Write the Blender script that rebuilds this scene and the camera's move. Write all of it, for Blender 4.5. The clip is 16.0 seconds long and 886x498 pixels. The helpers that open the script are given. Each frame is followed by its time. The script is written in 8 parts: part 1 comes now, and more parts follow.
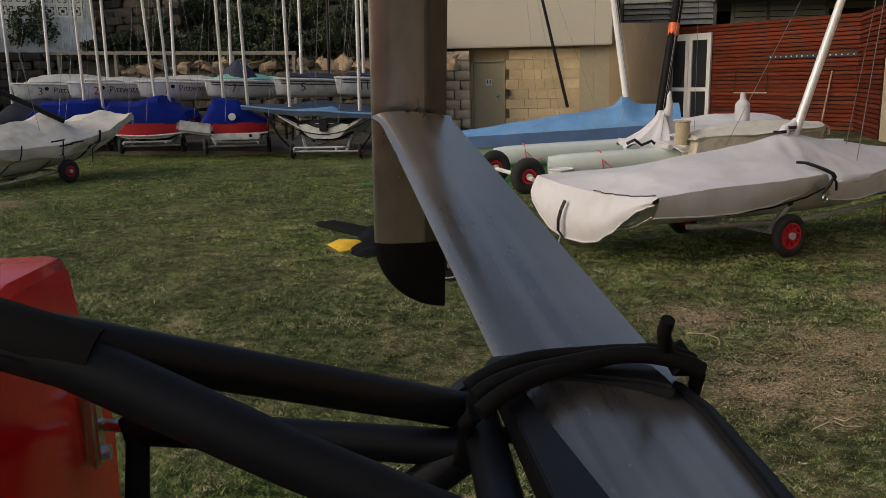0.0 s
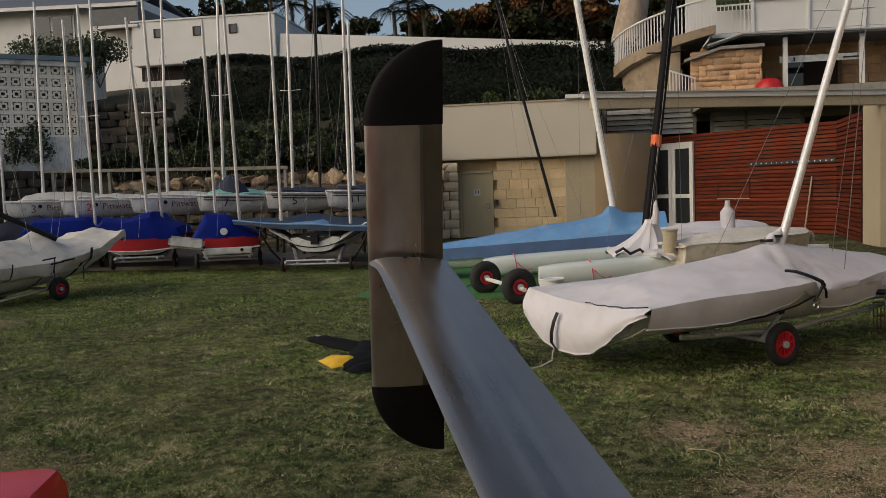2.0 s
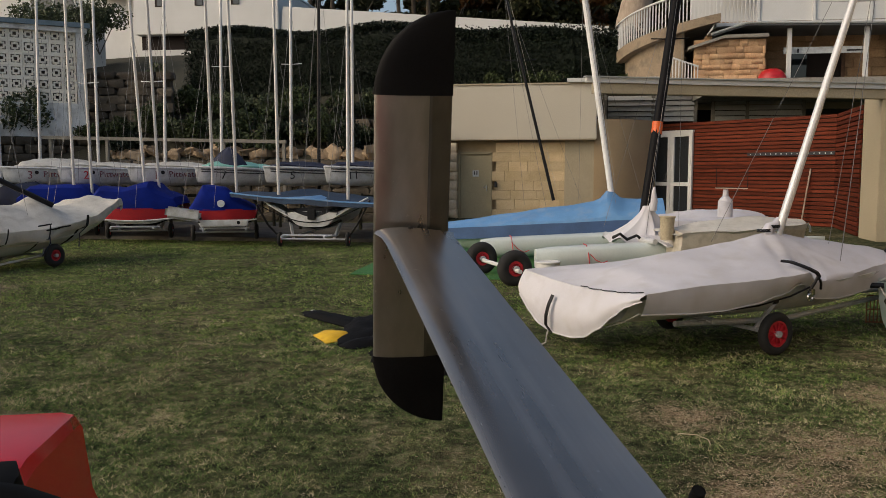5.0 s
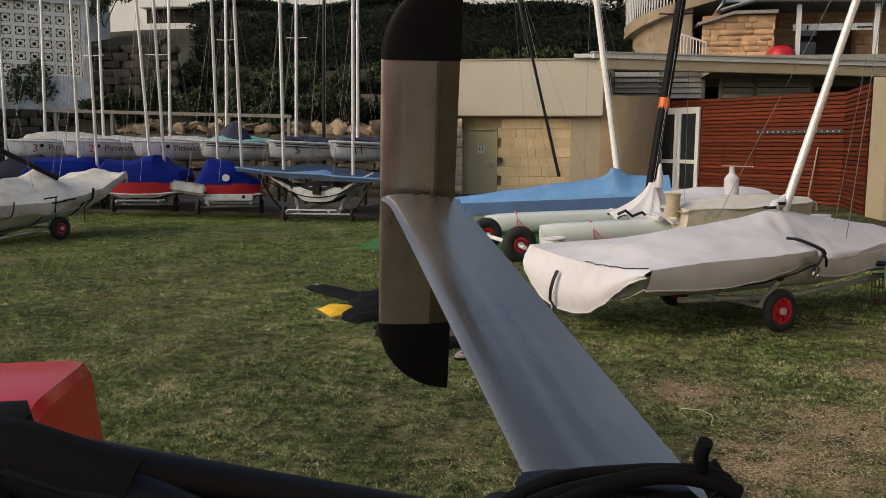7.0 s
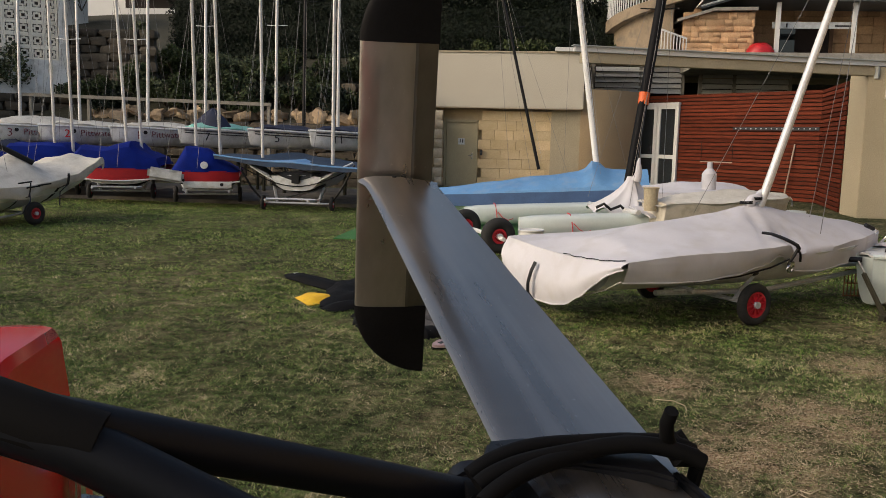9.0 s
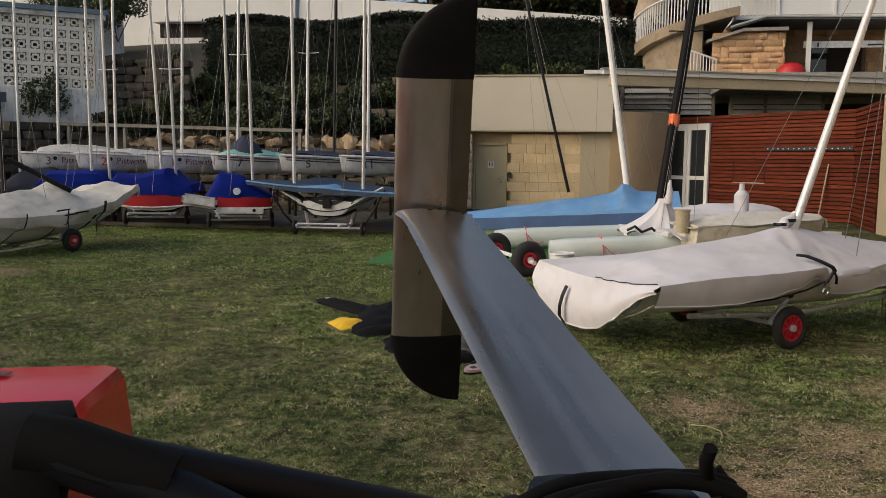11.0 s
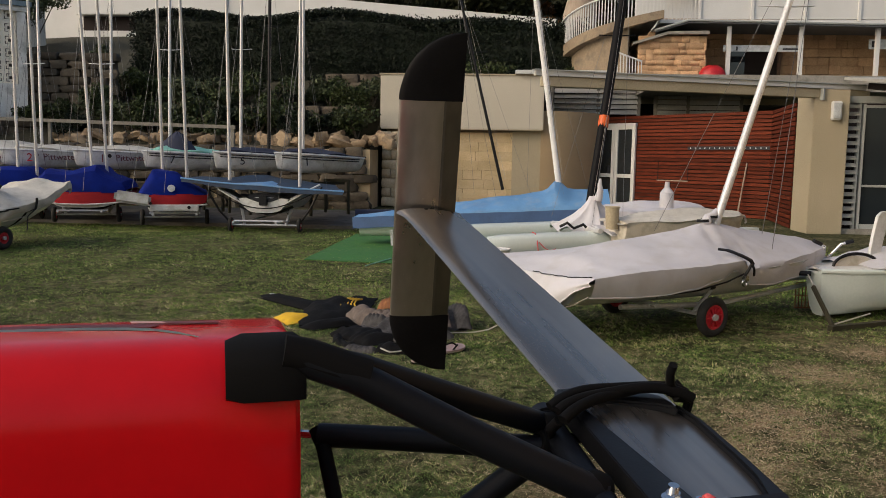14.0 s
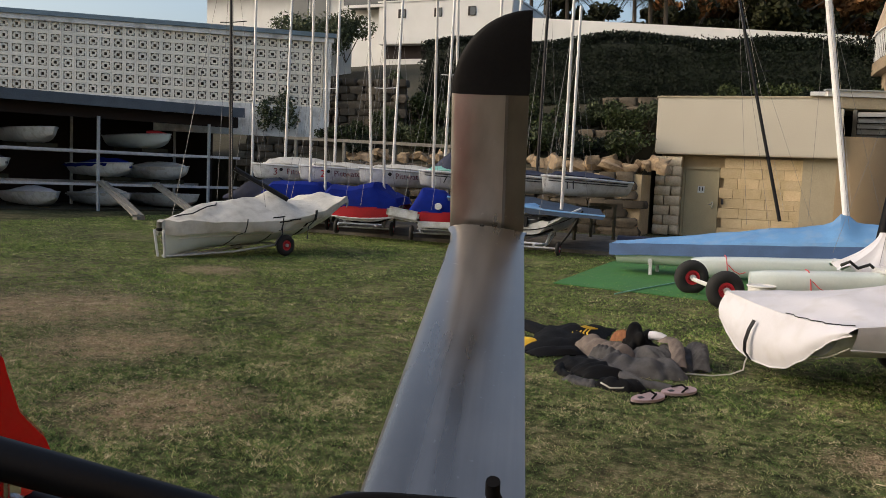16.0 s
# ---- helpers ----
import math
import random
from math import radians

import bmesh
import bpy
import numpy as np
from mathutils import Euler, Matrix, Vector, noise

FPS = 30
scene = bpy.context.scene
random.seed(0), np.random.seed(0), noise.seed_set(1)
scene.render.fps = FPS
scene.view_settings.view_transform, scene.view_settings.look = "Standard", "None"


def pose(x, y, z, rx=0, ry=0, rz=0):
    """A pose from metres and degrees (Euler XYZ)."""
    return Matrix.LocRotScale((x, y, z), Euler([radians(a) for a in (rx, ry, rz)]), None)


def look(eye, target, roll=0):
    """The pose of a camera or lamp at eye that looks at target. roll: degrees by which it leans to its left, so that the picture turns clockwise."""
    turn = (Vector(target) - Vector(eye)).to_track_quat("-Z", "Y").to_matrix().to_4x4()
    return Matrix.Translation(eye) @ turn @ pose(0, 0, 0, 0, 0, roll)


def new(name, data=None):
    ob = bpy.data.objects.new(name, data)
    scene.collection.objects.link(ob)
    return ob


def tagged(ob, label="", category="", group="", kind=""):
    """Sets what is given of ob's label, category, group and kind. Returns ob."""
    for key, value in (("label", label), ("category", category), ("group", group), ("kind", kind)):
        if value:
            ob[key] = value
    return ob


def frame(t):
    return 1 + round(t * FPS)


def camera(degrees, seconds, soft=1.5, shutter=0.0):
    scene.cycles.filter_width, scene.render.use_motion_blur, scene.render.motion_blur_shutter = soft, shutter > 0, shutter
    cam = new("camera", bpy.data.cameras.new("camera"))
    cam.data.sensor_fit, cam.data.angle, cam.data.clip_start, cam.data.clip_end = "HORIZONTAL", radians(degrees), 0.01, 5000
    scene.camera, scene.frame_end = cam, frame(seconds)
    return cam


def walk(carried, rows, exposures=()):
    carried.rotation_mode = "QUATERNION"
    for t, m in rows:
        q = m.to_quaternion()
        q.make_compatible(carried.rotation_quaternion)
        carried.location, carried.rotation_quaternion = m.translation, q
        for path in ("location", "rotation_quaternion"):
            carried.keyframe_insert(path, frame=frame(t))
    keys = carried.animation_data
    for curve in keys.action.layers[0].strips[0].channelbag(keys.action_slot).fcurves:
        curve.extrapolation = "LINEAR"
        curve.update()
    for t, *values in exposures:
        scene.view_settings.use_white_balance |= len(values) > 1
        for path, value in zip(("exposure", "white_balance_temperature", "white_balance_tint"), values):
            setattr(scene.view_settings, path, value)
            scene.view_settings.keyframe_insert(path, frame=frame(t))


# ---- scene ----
cam = camera(56.0, 16.0, soft=0.65)
PATH = [
    (0, (0.2895, -0.3455, 1.5197), (-0.0306, 1.5895, 1.1232), -1.09),
    (0.5, (0.2933, -0.3472, 1.5554), (-0.0162, 1.6088, 1.2740), -0.91),
    (1, (0.2852, -0.3503, 1.5857), (-0.0147, 1.6228, 1.4431), -0.92),
    (1.5, (0.2816, -0.3391, 1.5828), (-0.0198, 1.6348, 1.4643), -1.66),
    (2, (0.2769, -0.3333, 1.5814), (-0.0196, 1.6386, 1.4386), -2.01),
    (2.5, (0.2676, -0.3282, 1.5784), (-0.0181, 1.6448, 1.4145), -1.63),
    (3, (0.2649, -0.3332, 1.5709), (-0.0117, 1.6387, 1.3832), -0.43),
    (5.5, (0.2576, -0.3398, 1.5658), (-0.0352, 1.6291, 1.3745), 0.20),
    (6, (0.2542, -0.3316, 1.5574), (-0.0504, 1.6335, 1.3487), 0.65),
    (6.5, (0.2566, -0.3314, 1.5544), (-0.0543, 1.6318, 1.3274), 0.26),
    (7, (0.2583, -0.3404, 1.5510), (-0.0381, 1.6227, 1.3053), 0.33),
    (7.5, (0.2608, -0.3308, 1.5435), (-0.0092, 1.6323, 1.2767), 0.42),
    (8, (0.2577, -0.3343, 1.5394), (-0.0018, 1.6296, 1.2632), 0.34),
    (8.5, (0.2575, -0.3361, 1.5376), (0.0073, 1.6286, 1.2629), 0.82),
    (9, (0.2636, -0.3445, 1.5366), (0.0176, 1.6226, 1.2722), 1.30),
    (9.5, (0.2610, -0.3541, 1.5542), (-0.0046, 1.6149, 1.3244), 0.38),
    (12, (0.2483, -0.3705, 1.5487), (-0.0883, 1.5900, 1.3377), 1.10),
    (12.5, (0.2264, -0.3627, 1.5169), (-0.0063, 1.6031, 1.2329), 2.30),
    (13, (0.2007, -0.4618, 1.5517), (0.1256, 1.5153, 1.2576), 1.74),
    (13.5, (0.1555, -0.5967, 1.5584), (0.1160, 1.3854, 1.2989), 0.17),
    (14, (0.1735, -0.6705, 1.5741), (0.0205, 1.3116, 1.3578), 0.92),
    (14.5, (0.3292, -0.6794, 1.5547), (-0.0538, 1.2708, 1.3327), 2.92),
    (15, (0.4438, -0.5990, 1.5461), (-0.0470, 1.3231, 1.2929), 3.64),
    (15.5, (0.4500, -0.4149, 1.5550), (-0.1680, 1.4741, 1.3345), 4.70),
    (16, (0.5124, -0.2871, 1.5536), (-0.2836, 1.5389, 1.3758), 2.48),
]
walk(cam, [(t, look(eye, target, roll)) for t, eye, target, roll in PATH],
     exposures=[(t, stops - 0.13, 6400, 8) for t, stops in ((0, 0.0), (0.5, -0.28), (1, -0.12), (1.5, -0.13), (3, 0.06), (5.5, 0.14), (7, 0.31), (9, 0.35), (12, 0.23), (13.5, 0.39), (14, 0.27), (14.5, 0.32), (15, 0.36), (16, 0.58))])

# ==== world and light ====
SUN_EL = radians(9)      # low, behind and beside the camera
sun_from = Vector((-math.cos(SUN_EL) * 0.85, -math.cos(SUN_EL) * 0.53, math.sin(SUN_EL)))
world = bpy.data.worlds.new("world")
scene.world = world
world.use_nodes = True
wn = world.node_tree
wn.nodes.clear()
w_out = wn.nodes.new("ShaderNodeOutputWorld")
w_bg = wn.nodes.new("ShaderNodeBackground")
w_sky = wn.nodes.new("ShaderNodeTexSky")
w_sky.sky_type = "NISHITA"
w_sky.sun_disc = False
w_sky.sun_elevation = radians(32)
w_sky.sun_rotation = math.atan2(sun_from.x, sun_from.y)
w_sky.air_density, w_sky.dust_density, w_sky.ozone_density = 1.0, 4.5, 0.1
w_bg.inputs["Strength"].default_value = 0.15
wn.links.new(w_sky.outputs["Color"], w_bg.inputs["Color"])
wn.links.new(w_bg.outputs["Background"], w_out.inputs["Surface"])
sun_data = bpy.data.lights.new("sun", "SUN")
sun_data.energy, sun_data.angle, sun_data.color = 0.33, radians(30), (1.0, 0.70, 0.50)
sun = new("sun", sun_data)
sun.matrix_world = look(sun_from * 50, (0, 0, 0))

# ==== materials ====
def mat(name, col, col2=None, rough=0.6, metal=0.0, scale=8.0, bump=0.15, fine=60.0, spec=0.5, dirt=None, stretch=None, coat=0.0, island=0.0, rand=0.0, grain=0.35):
    """A surface with broad stains (scale) and a fine grain (fine), both in metres of the world."""
    m = bpy.data.materials.new(name)
    m.use_nodes = True
    nt = m.node_tree
    N, K = nt.nodes, nt.links
    b = N["Principled BSDF"]
    tc = N.new("ShaderNodeNewGeometry")
    src = tc.outputs["Position"]
    if stretch:
        mp = N.new("ShaderNodeMapping")
        mp.inputs["Scale"].default_value = stretch
        K.new(src, mp.inputs["Vector"])
        src = mp.outputs["Vector"]
    n1 = N.new("ShaderNodeTexNoise")
    n1.inputs["Scale"].default_value, n1.inputs["Detail"].default_value, n1.inputs["Roughness"].default_value = scale, 5, 0.6
    n2 = N.new("ShaderNodeTexNoise")
    n2.inputs["Scale"].default_value, n2.inputs["Detail"].default_value = fine, 3
    for n in (n1, n2):
        K.new(src, n.inputs["Vector"])
    col2 = col2 or tuple(c * 0.72 for c in col)
    rp = N.new("ShaderNodeValToRGB")
    rp.color_ramp.elements[0].position, rp.color_ramp.elements[1].position = 0.33, 0.68
    rp.color_ramp.elements[0].color, rp.color_ramp.elements[1].color = (*col2, 1), (*col, 1)
    K.new(n1.outputs["Fac"], rp.inputs["Fac"])
    mx = N.new("ShaderNodeMix")
    mx.data_type, mx.blend_type = "RGBA", "OVERLAY"
    mx.inputs["Factor"].default_value = grain
    K.new(rp.outputs["Color"], mx.inputs["A"])
    K.new(n2.outputs["Fac"], mx.inputs["B"])
    out = mx.outputs["Result"]
    if island or rand:
        hv = N.new("ShaderNodeHueSaturation")
        mr = N.new("ShaderNodeMapRange")
        amount = island or rand
        mr.inputs["To Min"].default_value, mr.inputs["To Max"].default_value = 1 - amount, 1 + amount
        if island:
            K.new(tc.outputs["Random Per Island"], mr.inputs["Value"])
        else:
            oi = N.new("ShaderNodeObjectInfo")
            K.new(oi.outputs["Random"], mr.inputs["Value"])
        K.new(mr.outputs["Result"], hv.inputs["Value"])
        K.new(out, hv.inputs["Color"])
        out = hv.outputs["Color"]
    if dirt:
        n3 = N.new("ShaderNodeTexNoise")
        n3.inputs["Scale"].default_value, n3.inputs["Detail"].default_value = scale * 2.7, 8
        K.new(src, n3.inputs["Vector"])
        r3 = N.new("ShaderNodeValToRGB")
        r3.color_ramp.elements[0].position, r3.color_ramp.elements[1].position = 0.5, 0.72
        r3.color_ramp.elements[1].color = (0.75, 0.75, 0.75, 1)
        K.new(n3.outputs["Fac"], r3.inputs["Fac"])
        md = N.new("ShaderNodeMix")
        md.data_type = "RGBA"
        K.new(r3.outputs["Color"], md.inputs["Factor"])
        K.new(out, md.inputs["A"])
        md.inputs["B"].default_value = (*dirt, 1)
        out = md.outputs["Result"]
    K.new(out, b.inputs["Base Color"])
    rr = N.new("ShaderNodeMapRange")
    rr.inputs["To Min"].default_value, rr.inputs["To Max"].default_value = max(0.02, rough - 0.08), min(1, rough + 0.08)
    K.new(n1.outputs["Fac"], rr.inputs["Value"])
    K.new(rr.outputs["Result"], b.inputs["Roughness"])
    b.inputs["Metallic"].default_value = metal
    b.inputs["Specular IOR Level"].default_value = spec
    b.inputs["Coat Weight"].default_value = coat
    b.inputs["Coat Roughness"].default_value = 0.08
    if bump:
        bp = N.new("ShaderNodeBump")
        bp.inputs["Strength"].default_value, bp.inputs["Distance"].default_value = bump, 0.02
        K.new(n2.outputs["Fac"], bp.inputs["Height"])
        K.new(bp.outputs["Normal"], b.inputs["Normal"])
    return m


def brushed(name, col, dark, rough, along, metal=0.95):
    """Worn brushed metal: fine streaks along one direction, cloudy dull patches and small scratches."""
    m = bpy.data.materials.new(name)
    m.use_nodes = True
    N, K = m.node_tree.nodes, m.node_tree.links
    b = N["Principled BSDF"]
    g = N.new("ShaderNodeNewGeometry")
    turn = N.new("ShaderNodeMapping")
    turn.vector_type = "TEXTURE"
    turn.inputs["Rotation"].default_value = Vector(along).to_track_quat("Y", "Z").to_euler()
    K.new(g.outputs["Position"], turn.inputs["Vector"])
    def tex(scale, stretch, detail):
        mp = N.new("ShaderNodeMapping")
        mp.inputs["Scale"].default_value = stretch
        K.new(turn.outputs["Vector"], mp.inputs["Vector"])
        n = N.new("ShaderNodeTexNoise")
        n.inputs["Scale"].default_value, n.inputs["Detail"].default_value = scale, detail
        K.new(mp.outputs["Vector"], n.inputs["Vector"])
        return n.outputs["Fac"]
    streak, cloudy, spots = tex(60, (1, 0.03, 1), 4), tex(9, (1, 0.45, 1), 5), tex(150, (1, 0.6, 1), 2)
    mixed = N.new("ShaderNodeMath")
    mixed.operation = "MULTIPLY_ADD"
    mixed.inputs[1].default_value = 0.45
    K.new(streak, mixed.inputs[0])
    half = N.new("ShaderNodeMath")
    half.operation = "MULTIPLY"
    half.inputs[1].default_value = 0.55
    K.new(cloudy, half.inputs[0])
    K.new(half.outputs["Value"], mixed.inputs[2])
    r = N.new("ShaderNodeValToRGB")
    r.color_ramp.elements[0].position, r.color_ramp.elements[1].position = 0.36, 0.62
    r.color_ramp.elements[0].color, r.color_ramp.elements[1].color = (*dark, 1), (*col, 1)
    K.new(mixed.outputs["Value"], r.inputs["Fac"])
    sp = N.new("ShaderNodeMapRange")
    sp.inputs["From Min"].default_value, sp.inputs["From Max"].default_value, sp.inputs["To Max"].default_value = 0.70, 0.78, 0.5
    K.new(spots, sp.inputs["Value"])
    mx = N.new("ShaderNodeMix")
    mx.data_type = "RGBA"
    mx.inputs["B"].default_value = (*[min(1, c * 1.5) for c in col], 1)
    K.new(sp.outputs["Result"], mx.inputs["Factor"])
    K.new(r.outputs["Color"], mx.inputs["A"])
    K.new(mx.outputs["Result"], b.inputs["Base Color"])
    rr = N.new("ShaderNodeMapRange")
    rr.inputs["From Min"].default_value, rr.inputs["From Max"].default_value = 0.3, 0.7
    rr.inputs["To Min"].default_value, rr.inputs["To Max"].default_value = rough - 0.07, rough + 0.10
    K.new(mixed.outputs["Value"], rr.inputs["Value"])
    K.new(rr.outputs["Result"], b.inputs["Roughness"])
    b.inputs["Metallic"].default_value = metal
    bp = N.new("ShaderNodeBump")
    bp.inputs["Strength"].default_value, bp.inputs["Distance"].default_value = 0.05, 0.002
    K.new(streak, bp.inputs["Height"])
    K.new(bp.outputs["Normal"], b.inputs["Normal"])
    return m


def glass_mat(name, tint=(0.02, 0.025, 0.03)):
    m = bpy.data.materials.new(name)
    m.use_nodes = True
    b = m.node_tree.nodes["Principled BSDF"]
    b.inputs["Base Color"].default_value = (*tint, 1)
    b.inputs["Roughness"].default_value = 0.04
    b.inputs["Specular IOR Level"].default_value = 0.8
    return m


# where the lawn is worn down to straw: x, y, radius
WORN = ((1.35, 3.75, 0.62), (1.85, 4.45, 0.6), (2.55, 5.65, 0.5), (1.05, 5.0, 0.4), (2.35, 3.5, 0.55), (0.55, 3.3, 0.45), (3.3, 6.4, 0.5), (-4.75, 5.0, 0.9), (-6.6, 6.0, 1.4), (-3.2, 3.8, 0.8), (-7.5, 9.5, 0.7))


def blade_mat(name, tones, rise):
    """Grass blades: each takes its own tone, from deep green to straw; a higher rise gives more straw."""
    m = bpy.data.materials.new(name)
    m.use_nodes = True
    N, K = m.node_tree.nodes, m.node_tree.links
    b = N["Principled BSDF"]
    g = N.new("ShaderNodeNewGeometry")
    r = N.new("ShaderNodeValToRGB")
    els = r.color_ramp.elements
    while len(els) < len(tones):
        els.new(0.5)
    for e, (p, c) in zip(els, tones):
        e.position, e.color = p, (*c, 1)
    n = N.new("ShaderNodeTexNoise")
    n.inputs["Scale"].default_value, n.inputs["Detail"].default_value, n.inputs["Roughness"].default_value = 1.9, 10, 0.72
    K.new(g.outputs["Position"], n.inputs["Vector"])
    a = N.new("ShaderNodeMath")
    a.operation = "MULTIPLY_ADD"
    a.inputs[1].default_value = 0.62
    K.new(g.outputs["Random Per Island"], a.inputs[0])
    tuft = N.new("ShaderNodeTexNoise")
    tuft.inputs["Scale"].default_value, tuft.inputs["Detail"].default_value = 21, 3
    K.new(g.outputs["Position"], tuft.inputs["Vector"])
    ts = N.new("ShaderNodeMapRange")
    ts.inputs["From Min"].default_value, ts.inputs["From Max"].default_value, ts.inputs["To Min"].default_value, ts.inputs["To Max"].default_value = 0.34, 0.66, -0.22, 0.34
    K.new(tuft.outputs["Fac"], ts.inputs["Value"])
    both = N.new("ShaderNodeMath")
    both.operation = "ADD"
    K.new(ts.outputs["Result"], both.inputs[0])
    s = N.new("ShaderNodeMapRange")
    s.inputs["From Min"].default_value, s.inputs["From Max"].default_value, s.inputs["To Min"].default_value, s.inputs["To Max"].default_value = 0.34, 0.66, -0.36, rise
    K.new(n.outputs["Fac"], s.inputs["Value"])
    K.new(s.outputs["Result"], both.inputs[1])
    K.new(both.outputs["Value"], a.inputs[2])
    K.new(a.outputs["Value"], r.inputs["Fac"])
    K.new(r.outputs["Color"], b.inputs["Base Color"])
    b.inputs["Roughness"].default_value = 0.75
    b.inputs["Specular IOR Level"].default_value = 0.2
    return m


def grass_mat():
    m = bpy.data.materials.new("lawn")
    m.use_nodes = True
    nt = m.node_tree
    N, K = nt.nodes, nt.links
    b = N["Principled BSDF"]
    g = N.new("ShaderNodeNewGeometry")
    def noise_at(scale, detail=6, rough=0.6):
        n = N.new("ShaderNodeTexNoise")
        n.inputs["Scale"].default_value, n.inputs["Detail"].default_value, n.inputs["Roughness"].default_value = scale, detail, rough
        K.new(g.outputs["Position"], n.inputs["Vector"])
        return n
    def ramp(src, stops):
        r = N.new("ShaderNodeValToRGB")
        els = r.color_ramp.elements
        while len(els) < len(stops):
            els.new(0.5)
        for e, (p, c) in zip(els, stops):
            e.position, e.color = p, (*c, 1)
        K.new(src, r.inputs["Fac"])
        return r
    fine, mid, broad, patch = noise_at(55), noise_at(9), noise_at(0.9, 4), noise_at(0.45, 6, 0.7)
    green = ramp(mid.outputs["Fac"], [(0.36, (0.022, 0.026, 0.012)), (0.51, (0.068, 0.080, 0.034)), (0.66, (0.165, 0.150, 0.088))])
    dry = ramp(fine.outputs["Fac"], [(0.3, (0.12, 0.082, 0.052)), (0.55, (0.36, 0.26, 0.17)), (0.78, (0.64, 0.50, 0.36))])
    where = ramp(patch.outputs["Fac"], [(0.47, (0.02, 0.02, 0.02)), (0.70, (0.75, 0.75, 0.75))])
    add = N.new("ShaderNodeMath")
    add.operation = "MULTIPLY"
    spots = ramp(noise_at(14, 5).outputs["Fac"], [(0.42, (0.2, 0.2, 0.2)), (0.66, (1, 1, 1))])
    K.new(where.outputs["Color"], add.inputs[0])
    K.new(spots.outputs["Color"], add.inputs[1])
    # worn patches of straw on the lawn
    worn = ramp(noise_at(5, 8, 0.72).outputs["Fac"], [(0.40, (0, 0, 0)), (0.56, (0.95, 0.95, 0.95))])
    last = add.outputs["Value"]
    for cx, cy, r in WORN:
        vd = N.new("ShaderNodeVectorMath")
        vd.operation = "DISTANCE"
        vd.inputs[1].default_value = (cx, cy, 0)
        K.new(g.outputs["Position"], vd.inputs[0])
        ring = N.new("ShaderNodeMapRange")
        ring.inputs["From Min"].default_value, ring.inputs["From Max"].default_value = r, r * 0.25
        K.new(vd.outputs["Value"], ring.inputs["Value"])
        s2 = N.new("ShaderNodeMath")
        s2.operation = "MULTIPLY"
        K.new(ring.outputs["Result"], s2.inputs[0])
        K.new(worn.outputs["Color"], s2.inputs[1])
        mxm = N.new("ShaderNodeMath")
        mxm.operation = "MAXIMUM"
        K.new(last, mxm.inputs[0])
        K.new(s2.outputs["Value"], mxm.inputs[1])
        last = mxm.outputs["Value"]
    mx = N.new("ShaderNodeMix")
    mx.data_type = "RGBA"
    K.new(last, mx.inputs["Factor"])
    K.new(green.outputs["Color"], mx.inputs["A"])
    K.new(dry.outputs["Color"], mx.inputs["B"])
    m2 = N.new("ShaderNodeMix")
    m2.data_type, m2.blend_type = "RGBA", "OVERLAY"
    m2.inputs["Factor"].default_value = 0.7
    K.new(mx.outputs["Result"], m2.inputs["A"])
    K.new(fine.outputs["Fac"], m2.inputs["B"])
    m3 = N.new("ShaderNodeMix")
    m3.data_type, m3.blend_type = "RGBA", "OVERLAY"
    m3.inputs["Factor"].default_value = 0.7
    K.new(m2.outputs["Result"], m3.inputs["A"])
    K.new(broad.outputs["Fac"], m3.inputs["B"])
    K.new(m3.outputs["Result"], b.inputs["Base Color"])
    b.inputs["Roughness"].default_value = 0.95
    b.inputs["Specular IOR Level"].default_value = 0.1
    bp = N.new("ShaderNodeBump")
    bp.inputs["Strength"].default_value, bp.inputs["Distance"].default_value = 0.9, 0.05
    K.new(fine.outputs["Fac"], bp.inputs["Height"])
    K.new(bp.outputs["Normal"], b.inputs["Normal"])
    return m


